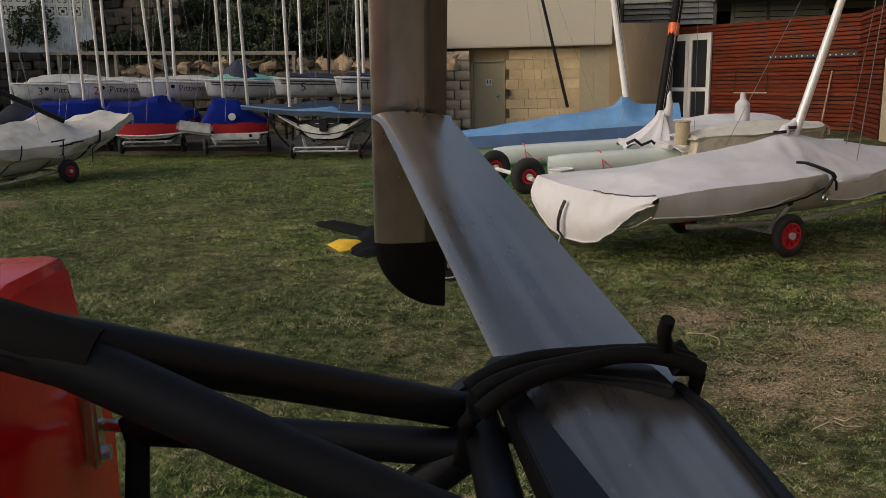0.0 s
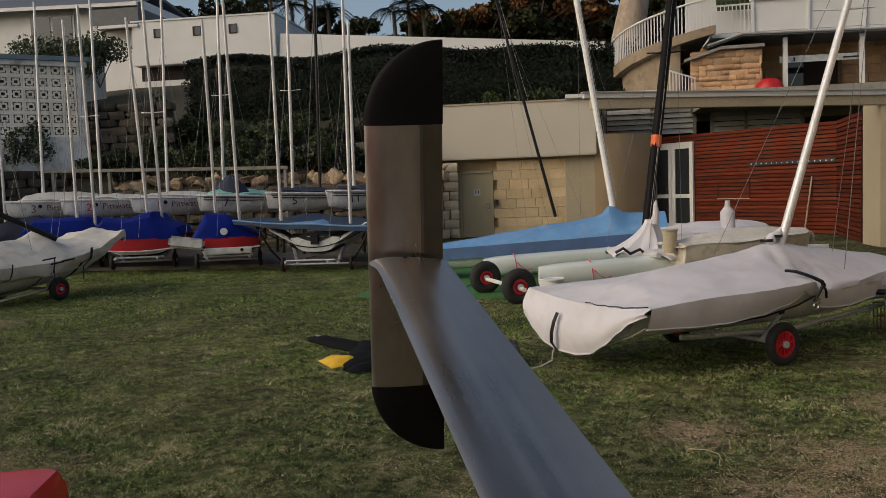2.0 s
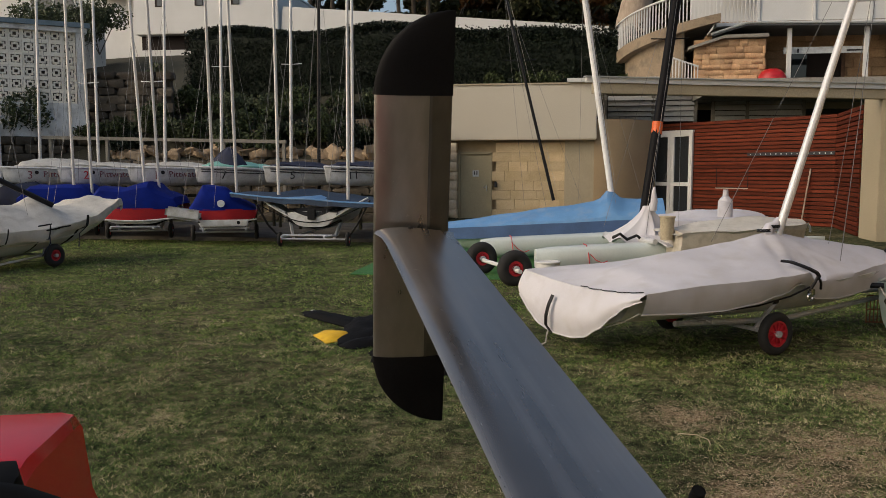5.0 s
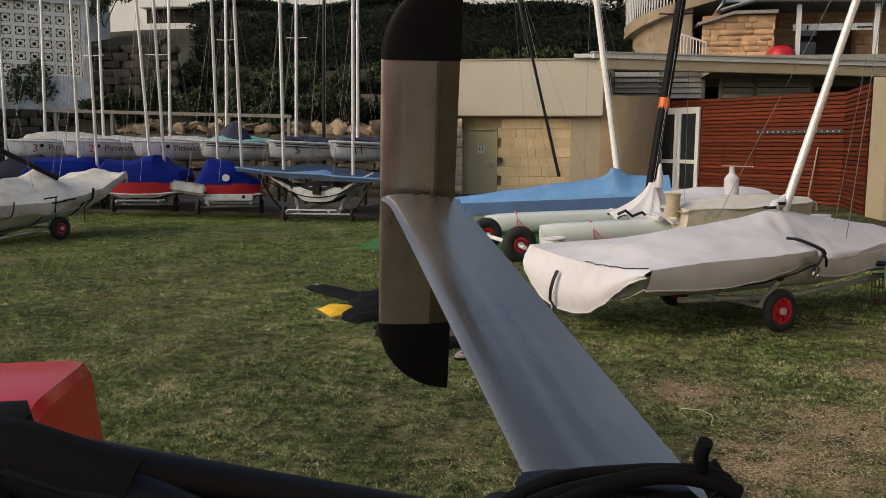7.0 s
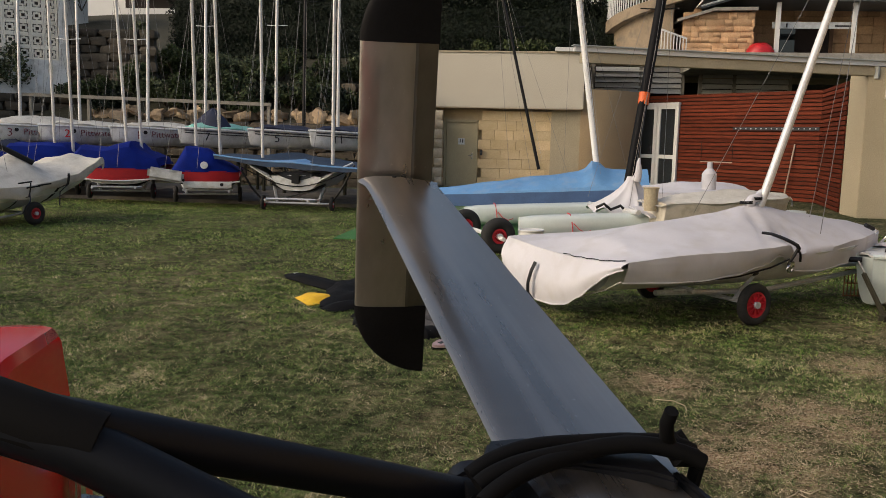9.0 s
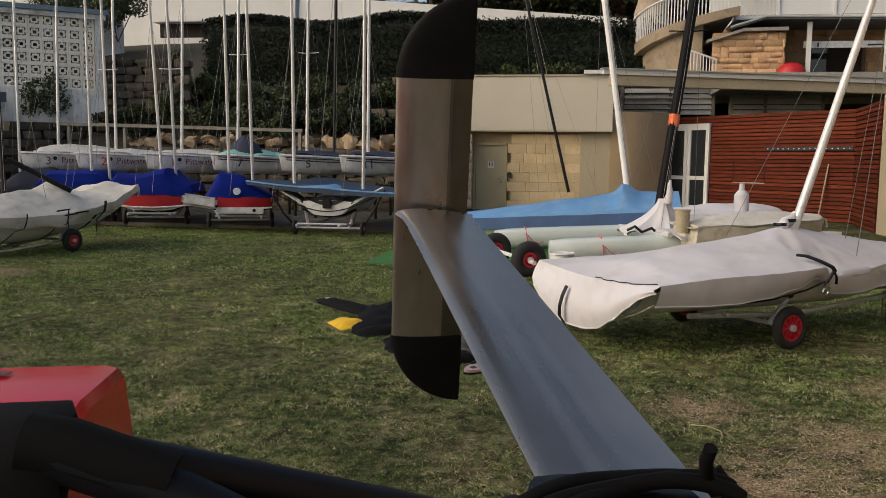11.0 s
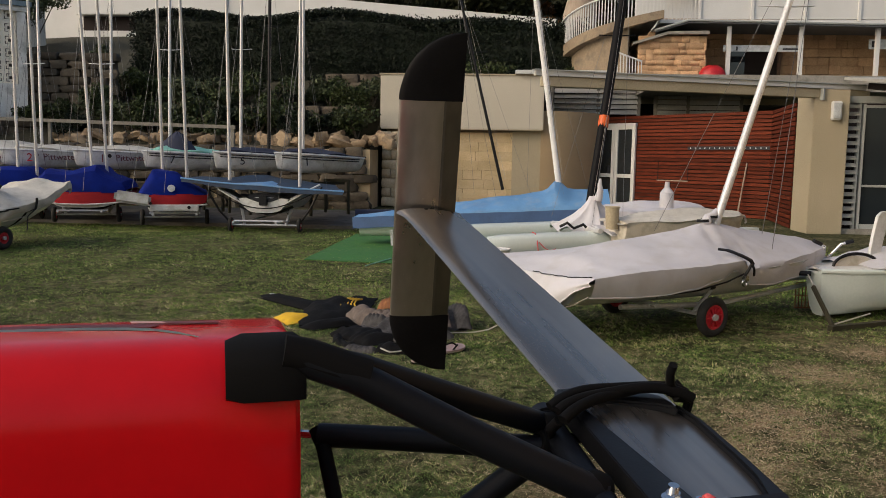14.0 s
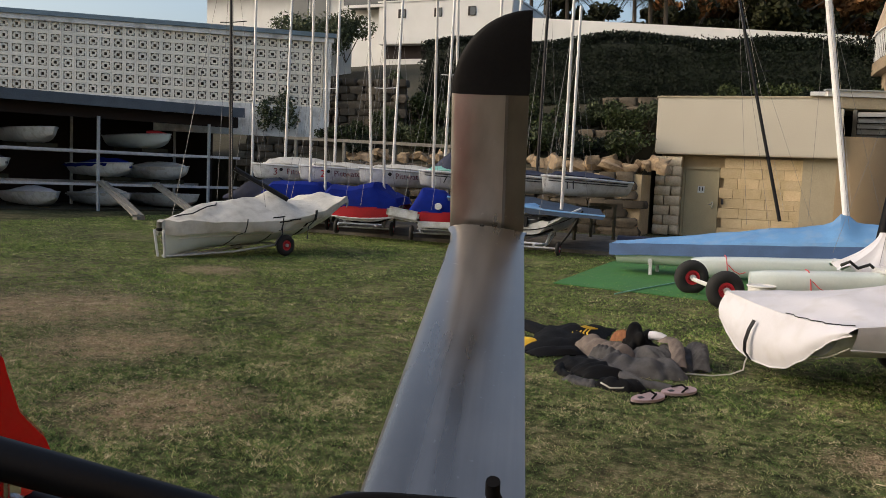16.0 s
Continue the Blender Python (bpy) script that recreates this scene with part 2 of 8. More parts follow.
MAT = dict(
    lawn=grass_mat(),
    # Near blades are toned dimmer, far ones brighter, for the open sky over there.
    blade=blade_mat("worn_grass_blade", ((0.0, (0.016, 0.035, 0.009)), (0.28, (0.080, 0.148, 0.034)), (0.56, (0.200, 0.270, 0.086)), (0.78, (0.41, 0.365, 0.20)), (1.0, (0.66, 0.56, 0.40))), 0.46),
    blade_skylit=blade_mat("skylit_grass_blade", ((0.0, (0.033, 0.062, 0.013)), (0.30, (0.124, 0.216, 0.040)), (0.60, (0.262, 0.355, 0.088)), (0.84, (0.40, 0.40, 0.16)), (1.0, (0.60, 0.54, 0.34))), 0.42),
    # Render darkened for the shade on the balcony and the drum wall below.
    balcony=mat("shade_toned_balcony_render", (0.30, 0.235, 0.16), (0.22, 0.17, 0.115), 0.9, scale=1.2, fine=30, bump=0.2, dirt=(0.12, 0.10, 0.08)),
    # Concrete toned dark for the shade under the boats; also backs the screen blocks.
    apron=mat("shade_dark_concrete", (0.165, 0.15, 0.128), (0.08, 0.073, 0.064), 0.95, scale=1.3, fine=30, bump=0.3, dirt=(0.04, 0.037, 0.033)),
    frame_grey=mat("grey_green_joinery", (0.40, 0.42, 0.41), (0.34, 0.36, 0.355), 0.5, scale=1.5, fine=40, bump=0.03, grain=0.15),
    ink_red=mat("dark_red_lettering", (0.12, 0.012, 0.02), None, 0.5, bump=0),
    rust=mat("rusty_wire", (0.30, 0.13, 0.05), (0.16, 0.06, 0.025), 0.8, metal=0.2, scale=20, bump=0.1),
    straw=mat("straw", (0.46, 0.385, 0.27), (0.25, 0.20, 0.135), 0.85, bump=0.1, island=0.45),
    white_cover=mat("white_cover", (0.60, 0.595, 0.635), (0.52, 0.515, 0.55), 0.75, scale=1.6, fine=220, bump=0.10, dirt=(0.47, 0.455, 0.46), spec=0.2, grain=0.2),
    grey_cover=mat("grey_cover", (0.60, 0.58, 0.53), (0.47, 0.455, 0.41), 0.85, scale=2.5, fine=160, bump=0.3, dirt=(0.38, 0.36, 0.32), spec=0.2),
    beige_cover=mat("beige_cover", (0.60, 0.56, 0.48), (0.46, 0.42, 0.35), 0.75, scale=3, fine=160, bump=0.15, dirt=(0.3, 0.27, 0.2)),
    blue_cover=mat("royal_blue_cover", (0.004, 0.017, 0.19), (0.003, 0.010, 0.12), 0.85, scale=3, fine=150, bump=0.2, spec=0.12, grain=0.2),
    light_blue=mat("light_blue_cover", (0.13, 0.30, 0.56), (0.09, 0.22, 0.43), 0.65, scale=1.6, fine=150, bump=0.15, dirt=(0.2, 0.3, 0.45)),
    mid_blue=mat("faded_blue_band", (0.06, 0.12, 0.27), (0.04, 0.08, 0.18), 0.7, scale=2, fine=150),
    navy=mat("navy_cover", (0.016, 0.022, 0.055), (0.010, 0.013, 0.03), 0.75, scale=4, fine=150),
    teal_cover=mat("dark_teal_cover", (0.014, 0.04, 0.085), (0.010, 0.022, 0.045), 0.75, scale=3, fine=120),
    mint=mat("mint_paint", (0.25, 0.55, 0.47), (0.2, 0.45, 0.38), 0.5, scale=4),
    hull_white=mat("white_gelcoat", (0.70, 0.71, 0.70), (0.55, 0.56, 0.55), 0.3, scale=2.2, fine=40, bump=0.02, dirt=(0.38, 0.37, 0.33), coat=0.2),
    hull_pale=mat("pale_green_gelcoat", (0.60, 0.66, 0.64), (0.55, 0.61, 0.585), 0.32, scale=1.5, fine=40, bump=0.01, coat=0.2, grain=0.12),
    hull_red=mat("red_band", (0.37, 0.005, 0.012), (0.27, 0.004, 0.009), 0.8, scale=3, fine=60, bump=0.12),
    gloss_red=mat("glossy_red_paint", (0.52, 0.005, 0.010), (0.45, 0.004, 0.008), 0.17, scale=3, fine=25, bump=0.006, coat=0.0, spec=0.22, grain=0.1),
    black=mat("black_plastic", (0.005, 0.0053, 0.007), (0.004, 0.004, 0.005), 0.45, scale=14, fine=300, bump=0.02, spec=0.3),
    decal_teal=mat("grey_teal_sticker", (0.10, 0.15, 0.155), (0.06, 0.085, 0.09), 0.3, scale=9, bump=0),
    decal_pink=mat("pale_pink_sticker", (0.55, 0.33, 0.33), (0.5, 0.28, 0.28), 0.35, scale=9, bump=0),
    foil_cap=mat("black_foil_tip", (0.008, 0.008, 0.009), (0.005, 0.005, 0.006), 0.55, scale=14, fine=200, bump=0.01, spec=0.09),
    tape=mat("black_cloth_tape", (0.004, 0.004, 0.0045), (0.003, 0.003, 0.0035), 0.8, scale=20, fine=900, bump=0.03, spec=0.12),
    carbon=mat("black_carbon_tube", (0.0040, 0.0052, 0.0088), (0.003, 0.0038, 0.0062), 0.5, scale=18, fine=500, bump=0.015, spec=0.18),
    foil=brushed("brushed_grey_foil", (0.46, 0.44, 0.425), (0.38, 0.365, 0.35), 0.33, (0.02, 0.22, 1)),
    flap=brushed("brushed_dark_flap", (0.19, 0.185, 0.175), (0.15, 0.147, 0.14), 0.36, (0.02, 0.22, 1)),
    strut=brushed("worn_grey_blade", (0.345, 0.313, 0.285), (0.205, 0.185, 0.168), 0.29, (0.318, -0.935, -0.16), 0.9),
    rubber=mat("tyre_rubber", (0.018, 0.018, 0.018), (0.012, 0.012, 0.012), 0.85, scale=12, bump=0.2),
    rim_red=mat("red_plastic_rim", (0.50, 0.014, 0.03), (0.36, 0.01, 0.02), 0.5, scale=12, bump=0.03),
    galv=mat("galvanised_steel", (0.55, 0.57, 0.60), (0.40, 0.42, 0.45), 0.45, metal=0.25, scale=9, fine=50, bump=0.06),
    alloy=mat("mast_alloy", (0.68, 0.68, 0.68), (0.56, 0.56, 0.56), 0.38, metal=0.3, scale=3, fine=40, bump=0.02),
    steel=mat("stainless_steel", (0.65, 0.65, 0.66), (0.5, 0.5, 0.5), 0.22, metal=1.0, scale=20, bump=0.01),
    mast_white=mat("white_mast_sleeve", (0.78, 0.78, 0.78), (0.66, 0.66, 0.66), 0.6, scale=5, fine=80, bump=0.1),
    rope=mat("rope", (0.50, 0.48, 0.44), (0.35, 0.33, 0.3), 0.8, scale=30, fine=250, bump=0.3),
    wire=mat("rigging_wire", (0.22, 0.22, 0.22), None, 0.5, metal=0.5, bump=0),
    green_rope=mat("green_rope", (0.2, 0.42, 0.33), None, 0.8, bump=0.1),
    cream=mat("cream_render", (0.54, 0.50, 0.41), (0.50, 0.46, 0.375), 0.85, scale=0.8, fine=40, bump=0.12),
    tan=mat("tan_render", (0.42, 0.31, 0.18), (0.37, 0.27, 0.155), 0.85, scale=0.9, fine=40, bump=0.12),
    cream2=mat("pale_cream_paint", (0.405, 0.345, 0.24), (0.36, 0.31, 0.212), 0.8, scale=0.9, fine=40, bump=0.1),
    sand=mat("sandstone_block", (0.62, 0.49, 0.30), (0.50, 0.38, 0.21), 0.9, scale=2.2, fine=28, bump=0.4, rand=0.12),
    brown_sand=mat("weathered_sandstone_block", (0.47, 0.31, 0.175), (0.33, 0.20, 0.11), 0.95, scale=1.6, fine=20, bump=0.5, rand=0.2),
    honey_sand=mat("honey_sandstone", (0.60, 0.40, 0.23), (0.44, 0.25, 0.13), 0.95, scale=2.4, fine=22, bump=0.5, rand=0.28),
    pale_sand=mat("pale_quoin_sandstone", (0.62, 0.53, 0.39), (0.52, 0.42, 0.28), 0.95, scale=3, fine=18, bump=0.6, rand=0.10),
    mortar=mat("mortar", (0.46, 0.36, 0.22), (0.36, 0.28, 0.17), 0.95, scale=3, fine=50, bump=0.4),
    door_paint=mat("khaki_door_paint", (0.36, 0.31, 0.19), (0.32, 0.275, 0.17), 0.6, scale=2, fine=60, bump=0.03),
    cedar=mat("red_cedar_slat", (0.138, 0.031, 0.014), (0.075, 0.016, 0.008), 0.75, scale=2.4, fine=40, bump=0.15, stretch=(1, 1, 9), rand=0.3, spec=0.12),
    # Near-black that stands for shade in recesses, and for gaps and seams.
    gap_shade=mat("dark_shade_backing", (0.02, 0.012, 0.01), None, 0.9, bump=0),
    white_paint=mat("white_paint", (0.66, 0.66, 0.65), (0.60, 0.60, 0.585), 0.5, scale=0.8, fine=40, bump=0.03, grain=0.15),
    aged_white=mat("aged_white_render", (0.74, 0.745, 0.73), (0.55, 0.55, 0.52), 0.85, scale=0.9, fine=20, bump=0.25, dirt=(0.2, 0.2, 0.18)),
    screen=mat("screen_block", (0.80, 0.76, 0.66), (0.70, 0.66, 0.56), 0.85, scale=0.8, fine=30, bump=0.2, rand=0.08),
    grey_trim=mat("grey_blue_metal_trim", (0.16, 0.22, 0.27), (0.12, 0.17, 0.2), 0.5, scale=2, fine=40, bump=0.03),
    slate=mat("slate_roof_edge", (0.085, 0.105, 0.13), (0.06, 0.075, 0.095), 0.6, scale=2, fine=40, bump=0.05),
    roof=mat("roof_sheet", (0.11, 0.12, 0.125), (0.08, 0.085, 0.09), 0.6, scale=2, fine=20, bump=0.1),
    rock=mat("sandstone_rock", (0.36, 0.27, 0.17), (0.17, 0.12, 0.075), 0.95, scale=2.5, fine=16, bump=0.8, rand=0.35),
    wallstone=mat("dark_wall_stone", (0.105, 0.085, 0.06), (0.055, 0.045, 0.032), 0.95, scale=2.5, fine=16, bump=0.8, rand=0.35),
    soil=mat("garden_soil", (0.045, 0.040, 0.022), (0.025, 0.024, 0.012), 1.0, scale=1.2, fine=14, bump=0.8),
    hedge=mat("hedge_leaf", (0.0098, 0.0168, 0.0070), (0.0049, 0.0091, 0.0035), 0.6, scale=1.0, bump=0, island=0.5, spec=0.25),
    leaf=mat("shrub_leaf", (0.046, 0.062, 0.018), (0.022, 0.033, 0.010), 0.6, scale=1.2, bump=0, island=0.55, spec=0.3),
    leaf_pale=mat("pale_shrub_leaf", (0.085, 0.10, 0.05), (0.05, 0.065, 0.03), 0.65, scale=1.2, bump=0, island=0.4, spec=0.3),
    leaf_far=mat("far_tree_leaf", (0.034, 0.036, 0.012), (0.02, 0.022, 0.008), 0.7, scale=0.4, bump=0, island=0.5, spec=0.2),
    # Orange evening sunlight on the crowns is put into this leaf colour.
    leaf_sunlit=mat("sunlit_orange_leaf", (0.24, 0.10, 0.035), (0.13, 0.07, 0.025), 0.7, scale=0.4, bump=0, island=0.5, spec=0.2),
    bark=mat("bark", (0.12, 0.095, 0.07), (0.06, 0.048, 0.036), 0.95, scale=5, fine=25, bump=0.8, stretch=(1, 1, 0.3)),
    pale_bark=mat("pale_gum_bark", (0.44, 0.36, 0.28), (0.27, 0.21, 0.16), 0.85, scale=2.5, fine=14, bump=0.4, stretch=(1, 1, 0.4)),
    concrete=mat("concrete", (0.34, 0.32, 0.28), (0.24, 0.225, 0.2), 0.9, scale=1.5, fine=35, bump=0.25, dirt=(0.15, 0.14, 0.12)),
    mat_green=mat("green_turf_mat", (0.04, 0.17, 0.035), (0.03, 0.125, 0.027), 0.9, scale=2, fine=120, bump=0.3),
    neoprene=mat("black_neoprene", (0.006, 0.006, 0.007), (0.004, 0.004, 0.004), 0.8, scale=10, fine=200, bump=0.1, spec=0.12),
    grey_cloth=mat("grey_cloth", (0.070, 0.067, 0.069), (0.028, 0.027, 0.028), 0.85, scale=9, fine=160, bump=0.5),
    taupe=mat("taupe_cloth", (0.18, 0.145, 0.125), (0.10, 0.08, 0.07), 0.85, scale=9, fine=160, bump=0.5),
    yellow=mat("yellow_cloth", (0.72, 0.46, 0.012), (0.58, 0.34, 0.01), 0.7, scale=9, fine=150, bump=0.1),
    pink_sole=mat("dusty_pink_sole", (0.40, 0.30, 0.31), (0.3, 0.22, 0.23), 0.8, scale=12, fine=90, bump=0.1),
    red_plastic=mat("red_plastic", (0.50, 0.015, 0.02), None, 0.45, scale=6, bump=0.03),
    orange_plastic=mat("orange_plastic", (0.75, 0.13, 0.02), None, 0.45, scale=6, bump=0.03),
    pink_rope=mat("pink_red_line", (0.62, 0.09, 0.10), (0.5, 0.06, 0.07), 0.75, scale=30, fine=250, bump=0.2),
    brown_wood=mat("weathered_timber", (0.15, 0.085, 0.05), (0.09, 0.05, 0.03), 0.85, scale=4, fine=30, bump=0.3, stretch=(1, 1, 1)),
    grey_wood=mat("grey_timber", (0.26, 0.24, 0.2), (0.18, 0.165, 0.14), 0.9, scale=4, fine=30, bump=0.3),
    glass=glass_mat("dark_window_glass"),
    ink=mat("dark_lettering", (0.015, 0.015, 0.02), None, 0.6, bump=0),
    plate=mat("pale_sign_plate", (0.55, 0.58, 0.6), None, 0.5, bump=0),
    louvre=mat("silver_louvre", (0.50, 0.49, 0.45), (0.42, 0.41, 0.37), 0.5, metal=0.2, scale=2, bump=0.03),
)

# ==== mesh tools ====
class Geo:
    """Vertices and faces gathered for one mesh."""
    def __init__(self):
        self.v, self.f = [], []

    def add(self, pts, faces):
        n = len(self.v)
        self.v += [tuple(p) for p in pts]
        self.f += [tuple(i + n for i in f) for f in faces]
        return self

    def box(self, c, s, rz=0.0, m=None):
        a = Matrix.Rotation(rz, 3, "Z") if m is None else m
        c = Vector(c)
        pts = [c + a @ Vector((x * s[0] / 2, y * s[1] / 2, z * s[2] / 2)) for z in (-1, 1) for y in (-1, 1) for x in (-1, 1)]
        return self.add(pts, [(0, 2, 3, 1), (4, 5, 7, 6), (0, 1, 5, 4), (2, 6, 7, 3), (0, 4, 6, 2), (1, 3, 7, 5)])

    def beam(self, a, b, w, h, up=(0, 0, 1)):
        a, b = Vector(a), Vector(b)
        d = (b - a).normalized()
        s = d.cross(Vector(up))
        s = s.normalized() if s.length > 1e-4 else Vector((1, 0, 0))
        u = s.cross(d)
        pts = [p + s * (x * w / 2) + u * (z * h / 2) for p in (a, b) for x, z in ((-1, -1), (1, -1), (1, 1), (-1, 1))]
        return self.add(pts, [(0, 1, 2, 3), (7, 6, 5, 4), (0, 4, 5, 1), (1, 5, 6, 2), (2, 6, 7, 3), (3, 7, 4, 0)])

    def tube(self, pts, r, n=8, r2=None, caps=True):
        pts = [Vector(p) for p in pts]
        rs = [r + ((r2 if r2 is not None else r) - r) * i / max(1, len(pts) - 1) for i in range(len(pts))]
        rings, side = [], None
        for i, p in enumerate(pts):
            d = (pts[min(i + 1, len(pts) - 1)] - pts[max(i - 1, 0)]).normalized()
            if side is None:
                side = d.orthogonal().normalized()
            side = (side - d * side.dot(d)).normalized()
            up = d.cross(side)
            rings.append([p + (side * math.cos(k * math.tau / n) + up * math.sin(k * math.tau / n)) * rs[i] for k in range(n)])
        return self.loft(rings, True, caps)

    def loft(self, rings, closed=False, caps=False):
        n, m = len(rings[0]), len(rings)
        pts = [p for r in rings for p in r]
        faces = []
        for i in range(m - 1):
            for j in range(n if closed else n - 1):
                k = (j + 1) % n
                faces.append((i * n + j, i * n + k, (i + 1) * n + k, (i + 1) * n + j))
        if caps:
            faces.append(tuple(range(n))[::-1])
            faces.append(tuple(range((m - 1) * n, m * n)))
        return self.add(pts, faces)

    def disc(self, c, axis, r, h, n=20, r2=None):
        c, axis = Vector(c), Vector(axis).normalized()
        return self.tube([c - axis * h / 2, c + axis * h / 2], r, n, r2)

    def torus(self, c, axis, R, r, n=24, k=10, squash=1.0):
        c, axis = Vector(c), Vector(axis).normalized()
        e = axis.orthogonal().normalized()
        g = axis.cross(e)
        rings = []
        for i in range(n + 1):
            a = i * math.tau / n
            o = e * math.cos(a) + g * math.sin(a)
            rings.append([c + o * (R + r * math.cos(q * math.tau / k)) + axis * (r * squash * math.sin(q * math.tau / k)) for q in range(k)])
        return self.loft(rings, True)

    def mesh(self, name, smooth=True):
        me = bpy.data.meshes.new(name)
        me.from_pydata(self.v, [], self.f)
        me.update()
        return me


def finish(me, material, bevel=0.0, smooth=None, thick=0.0, angle=38):
    bm = bmesh.new()
    bm.from_mesh(me)
    bmesh.ops.recalc_face_normals(bm, faces=bm.faces)
    if thick:
        bmesh.ops.solidify(bm, geom=bm.faces[:], thickness=thick)
        bmesh.ops.recalc_face_normals(bm, faces=bm.faces)
    if bevel:
        sharp = [e for e in bm.edges if len(e.link_faces) == 2 and e.calc_face_angle(0) > 0.5]
        bmesh.ops.bevel(bm, geom=sharp, offset=bevel, segments=2, affect="EDGES", clamp_overlap=True)
    if smooth is not False:
        for f in bm.faces:
            f.smooth = True
        for e in bm.edges:
            e.smooth = not (len(e.link_faces) == 2 and e.calc_face_angle(0) > radians(angle))
    bm.to_mesh(me)
    bm.free()
    me.materials.append(material)
    return me


def obj(name, geo, material, bevel=0.0, smooth=None, thick=0.0, angle=38):
    return new(name, finish(geo.mesh(name), MAT[material], bevel, smooth, thick, angle))


def part(name, geo, material, parent, label="", bevel=0.0, smooth=None, thick=0.0, angle=38):
    ob = obj(name, geo, material, bevel, smooth, thick, angle)
    ob.parent = parent
    if label:
        tagged(ob, label)
    return ob


def thing(name, label, category, group="", kind="", m=None):
    ob = new(name)
    if m is not None:
        ob.matrix_world = m
    return tagged(ob, label, category, group, kind)


def pieces(name, me, places, parent):
    """Alike pieces on one mesh, each an object of its own."""
    for m in places:
        o = new(name, me)
        o.parent = parent
        o.matrix_local = m


def text_part(body, size, m, material, parent, name="lettering"):
    cu = bpy.data.curves.new(name, "FONT")
    cu.body, cu.size, cu.extrude, cu.align_x = body, size, 0.002, "CENTER"
    cu.resolution_u = 2
    tmp = bpy.data.objects.new("tmp", cu)
    me = bpy.data.meshes.new_from_object(tmp)
    bpy.data.objects.remove(tmp)
    me.materials.clear()
    me.materials.append(MAT[material])
    o = new(name, me)
    o.parent = parent
    o.matrix_local = m
    return o


def cloud(name, blobs, count, size, material, seed=1, flat=0.0, parent=None, stretch=1.7):
    """Many small leaves inside ellipsoids (x, y, z, rx, ry, rz), denser towards their skins, as one mesh."""
    rng = np.random.default_rng(abs(seed))
    vol = np.array([b[3] * b[4] * b[5] for b in blobs]) ** 0.75
    pick = rng.choice(len(blobs), count, p=vol / vol.sum())
    B = np.array(blobs, float)[pick]
    d = rng.normal(size=(count, 3))
    d /= np.linalg.norm(d, axis=1)[:, None]
    rad = rng.random(count) ** 0.28 * (0.82 + 0.36 * rng.random(count))
    c = B[:, :3] + d * rad[:, None] * B[:, 3:6]
    a = rng.normal(size=(count, 3))
    a[:, 2] *= 1 - flat
    a /= np.linalg.norm(a, axis=1)[:, None]
    b = np.cross(a, rng.normal(size=(count, 3)))
    b /= np.linalg.norm(b, axis=1)[:, None] + 1e-9
    s = size * (0.55 + 0.9 * rng.random(count))[:, None]
    v = np.stack([c - a * s * stretch / 2, c + b * s / 2, c + a * s * stretch / 2, c - b * s / 2], 1).reshape(-1, 3)
    me = bpy.data.meshes.new(name)
    me.from_pydata(v.tolist(), [], (np.arange(count)[:, None] * 4 + np.arange(4)).tolist())
    me.materials.append(MAT[material])
    o = new(name, me)
    if parent:
        o.parent = parent
    return o


def wob(p, s, a, seed=0.0):
    """A smooth random offset at a place."""
    return noise.noise(Vector((p[0] * s + seed, p[1] * s, p[2] * s + seed * 0.7))) * a


# ==== ground ====
def terrain_height(x, y):
    """The lawn is level; behind the retaining wall the garden climbs to the houses and a wooded hill."""
    if y < 24.6:
        return 0.0
    t = min(1.0, (y - 24.6) / 6.5)
    z = 1.85 + 2.7 * t
    if y > 31.1:
        z += min(1.0, (y - 31.1) / 8.0) * 2.6
    if y > 41:
        z += (min(y, 130) - 41) * 0.17
    return z + (wob((x, y, 0), 0.25, 0.35, 3) if y > 26 else 0)


g = Geo()
N_G = 60
edge = [-900, -300, -120, -60] + [-40 + 80 * i / (N_G - 1) for i in range(N_G)] + [60, 120, 300, 900]
rows = []
for y in [-900, -300, -100, -40, -15] + [-8 + 32.4 * i / 40 for i in range(41)] + [900]:
    rows.append([(x, y, 0.0 if abs(x) > 50 or y < -10 or y > 24 else wob((x, y, 0), 0.35, 0.012)) for x in edge])
g.loft(rows)
ground = tagged(obj("ground", g, "lawn"), "patchy green and straw-dry mown lawn of a club yard", "lawn", kind="structure")

g = Geo()
xs = [-140, -90, -60] + [-40 + 2.4 * i for i in range(16)] + [-4.05, -4.0, -2.5, -1, 0.5, 1.25, 1.3, 2.5, 4, 6, 8, 11, 14, 18, 22, 26, 32, 40, 60, 90, 140]
ys = [24.55, 24.6, 25.5, 26.5, 27.5, 28.5, 29.25, 29.3, 31, 32.5, 32.6, 35, 37, 39, 41, 46, 55, 70, 90, 110, 130, 135]
rows = []
for y in ys:
    row = []
    for x in xs:
        inside = (-4.01 < x < 1.27 and y < 29.28) or (x >= 1.27 and y < 32.55)
        row.append((x, y, -0.3 if y in (24.55, 135) or inside else terrain_height(x, y)))
    rows.append(row)
g.loft(rows)
bank = tagged(obj("garden_bank", g, "soil"), "dark planted garden bank that climbs behind the yard", "bank", kind="structure")

rng = np.random.default_rng(5)


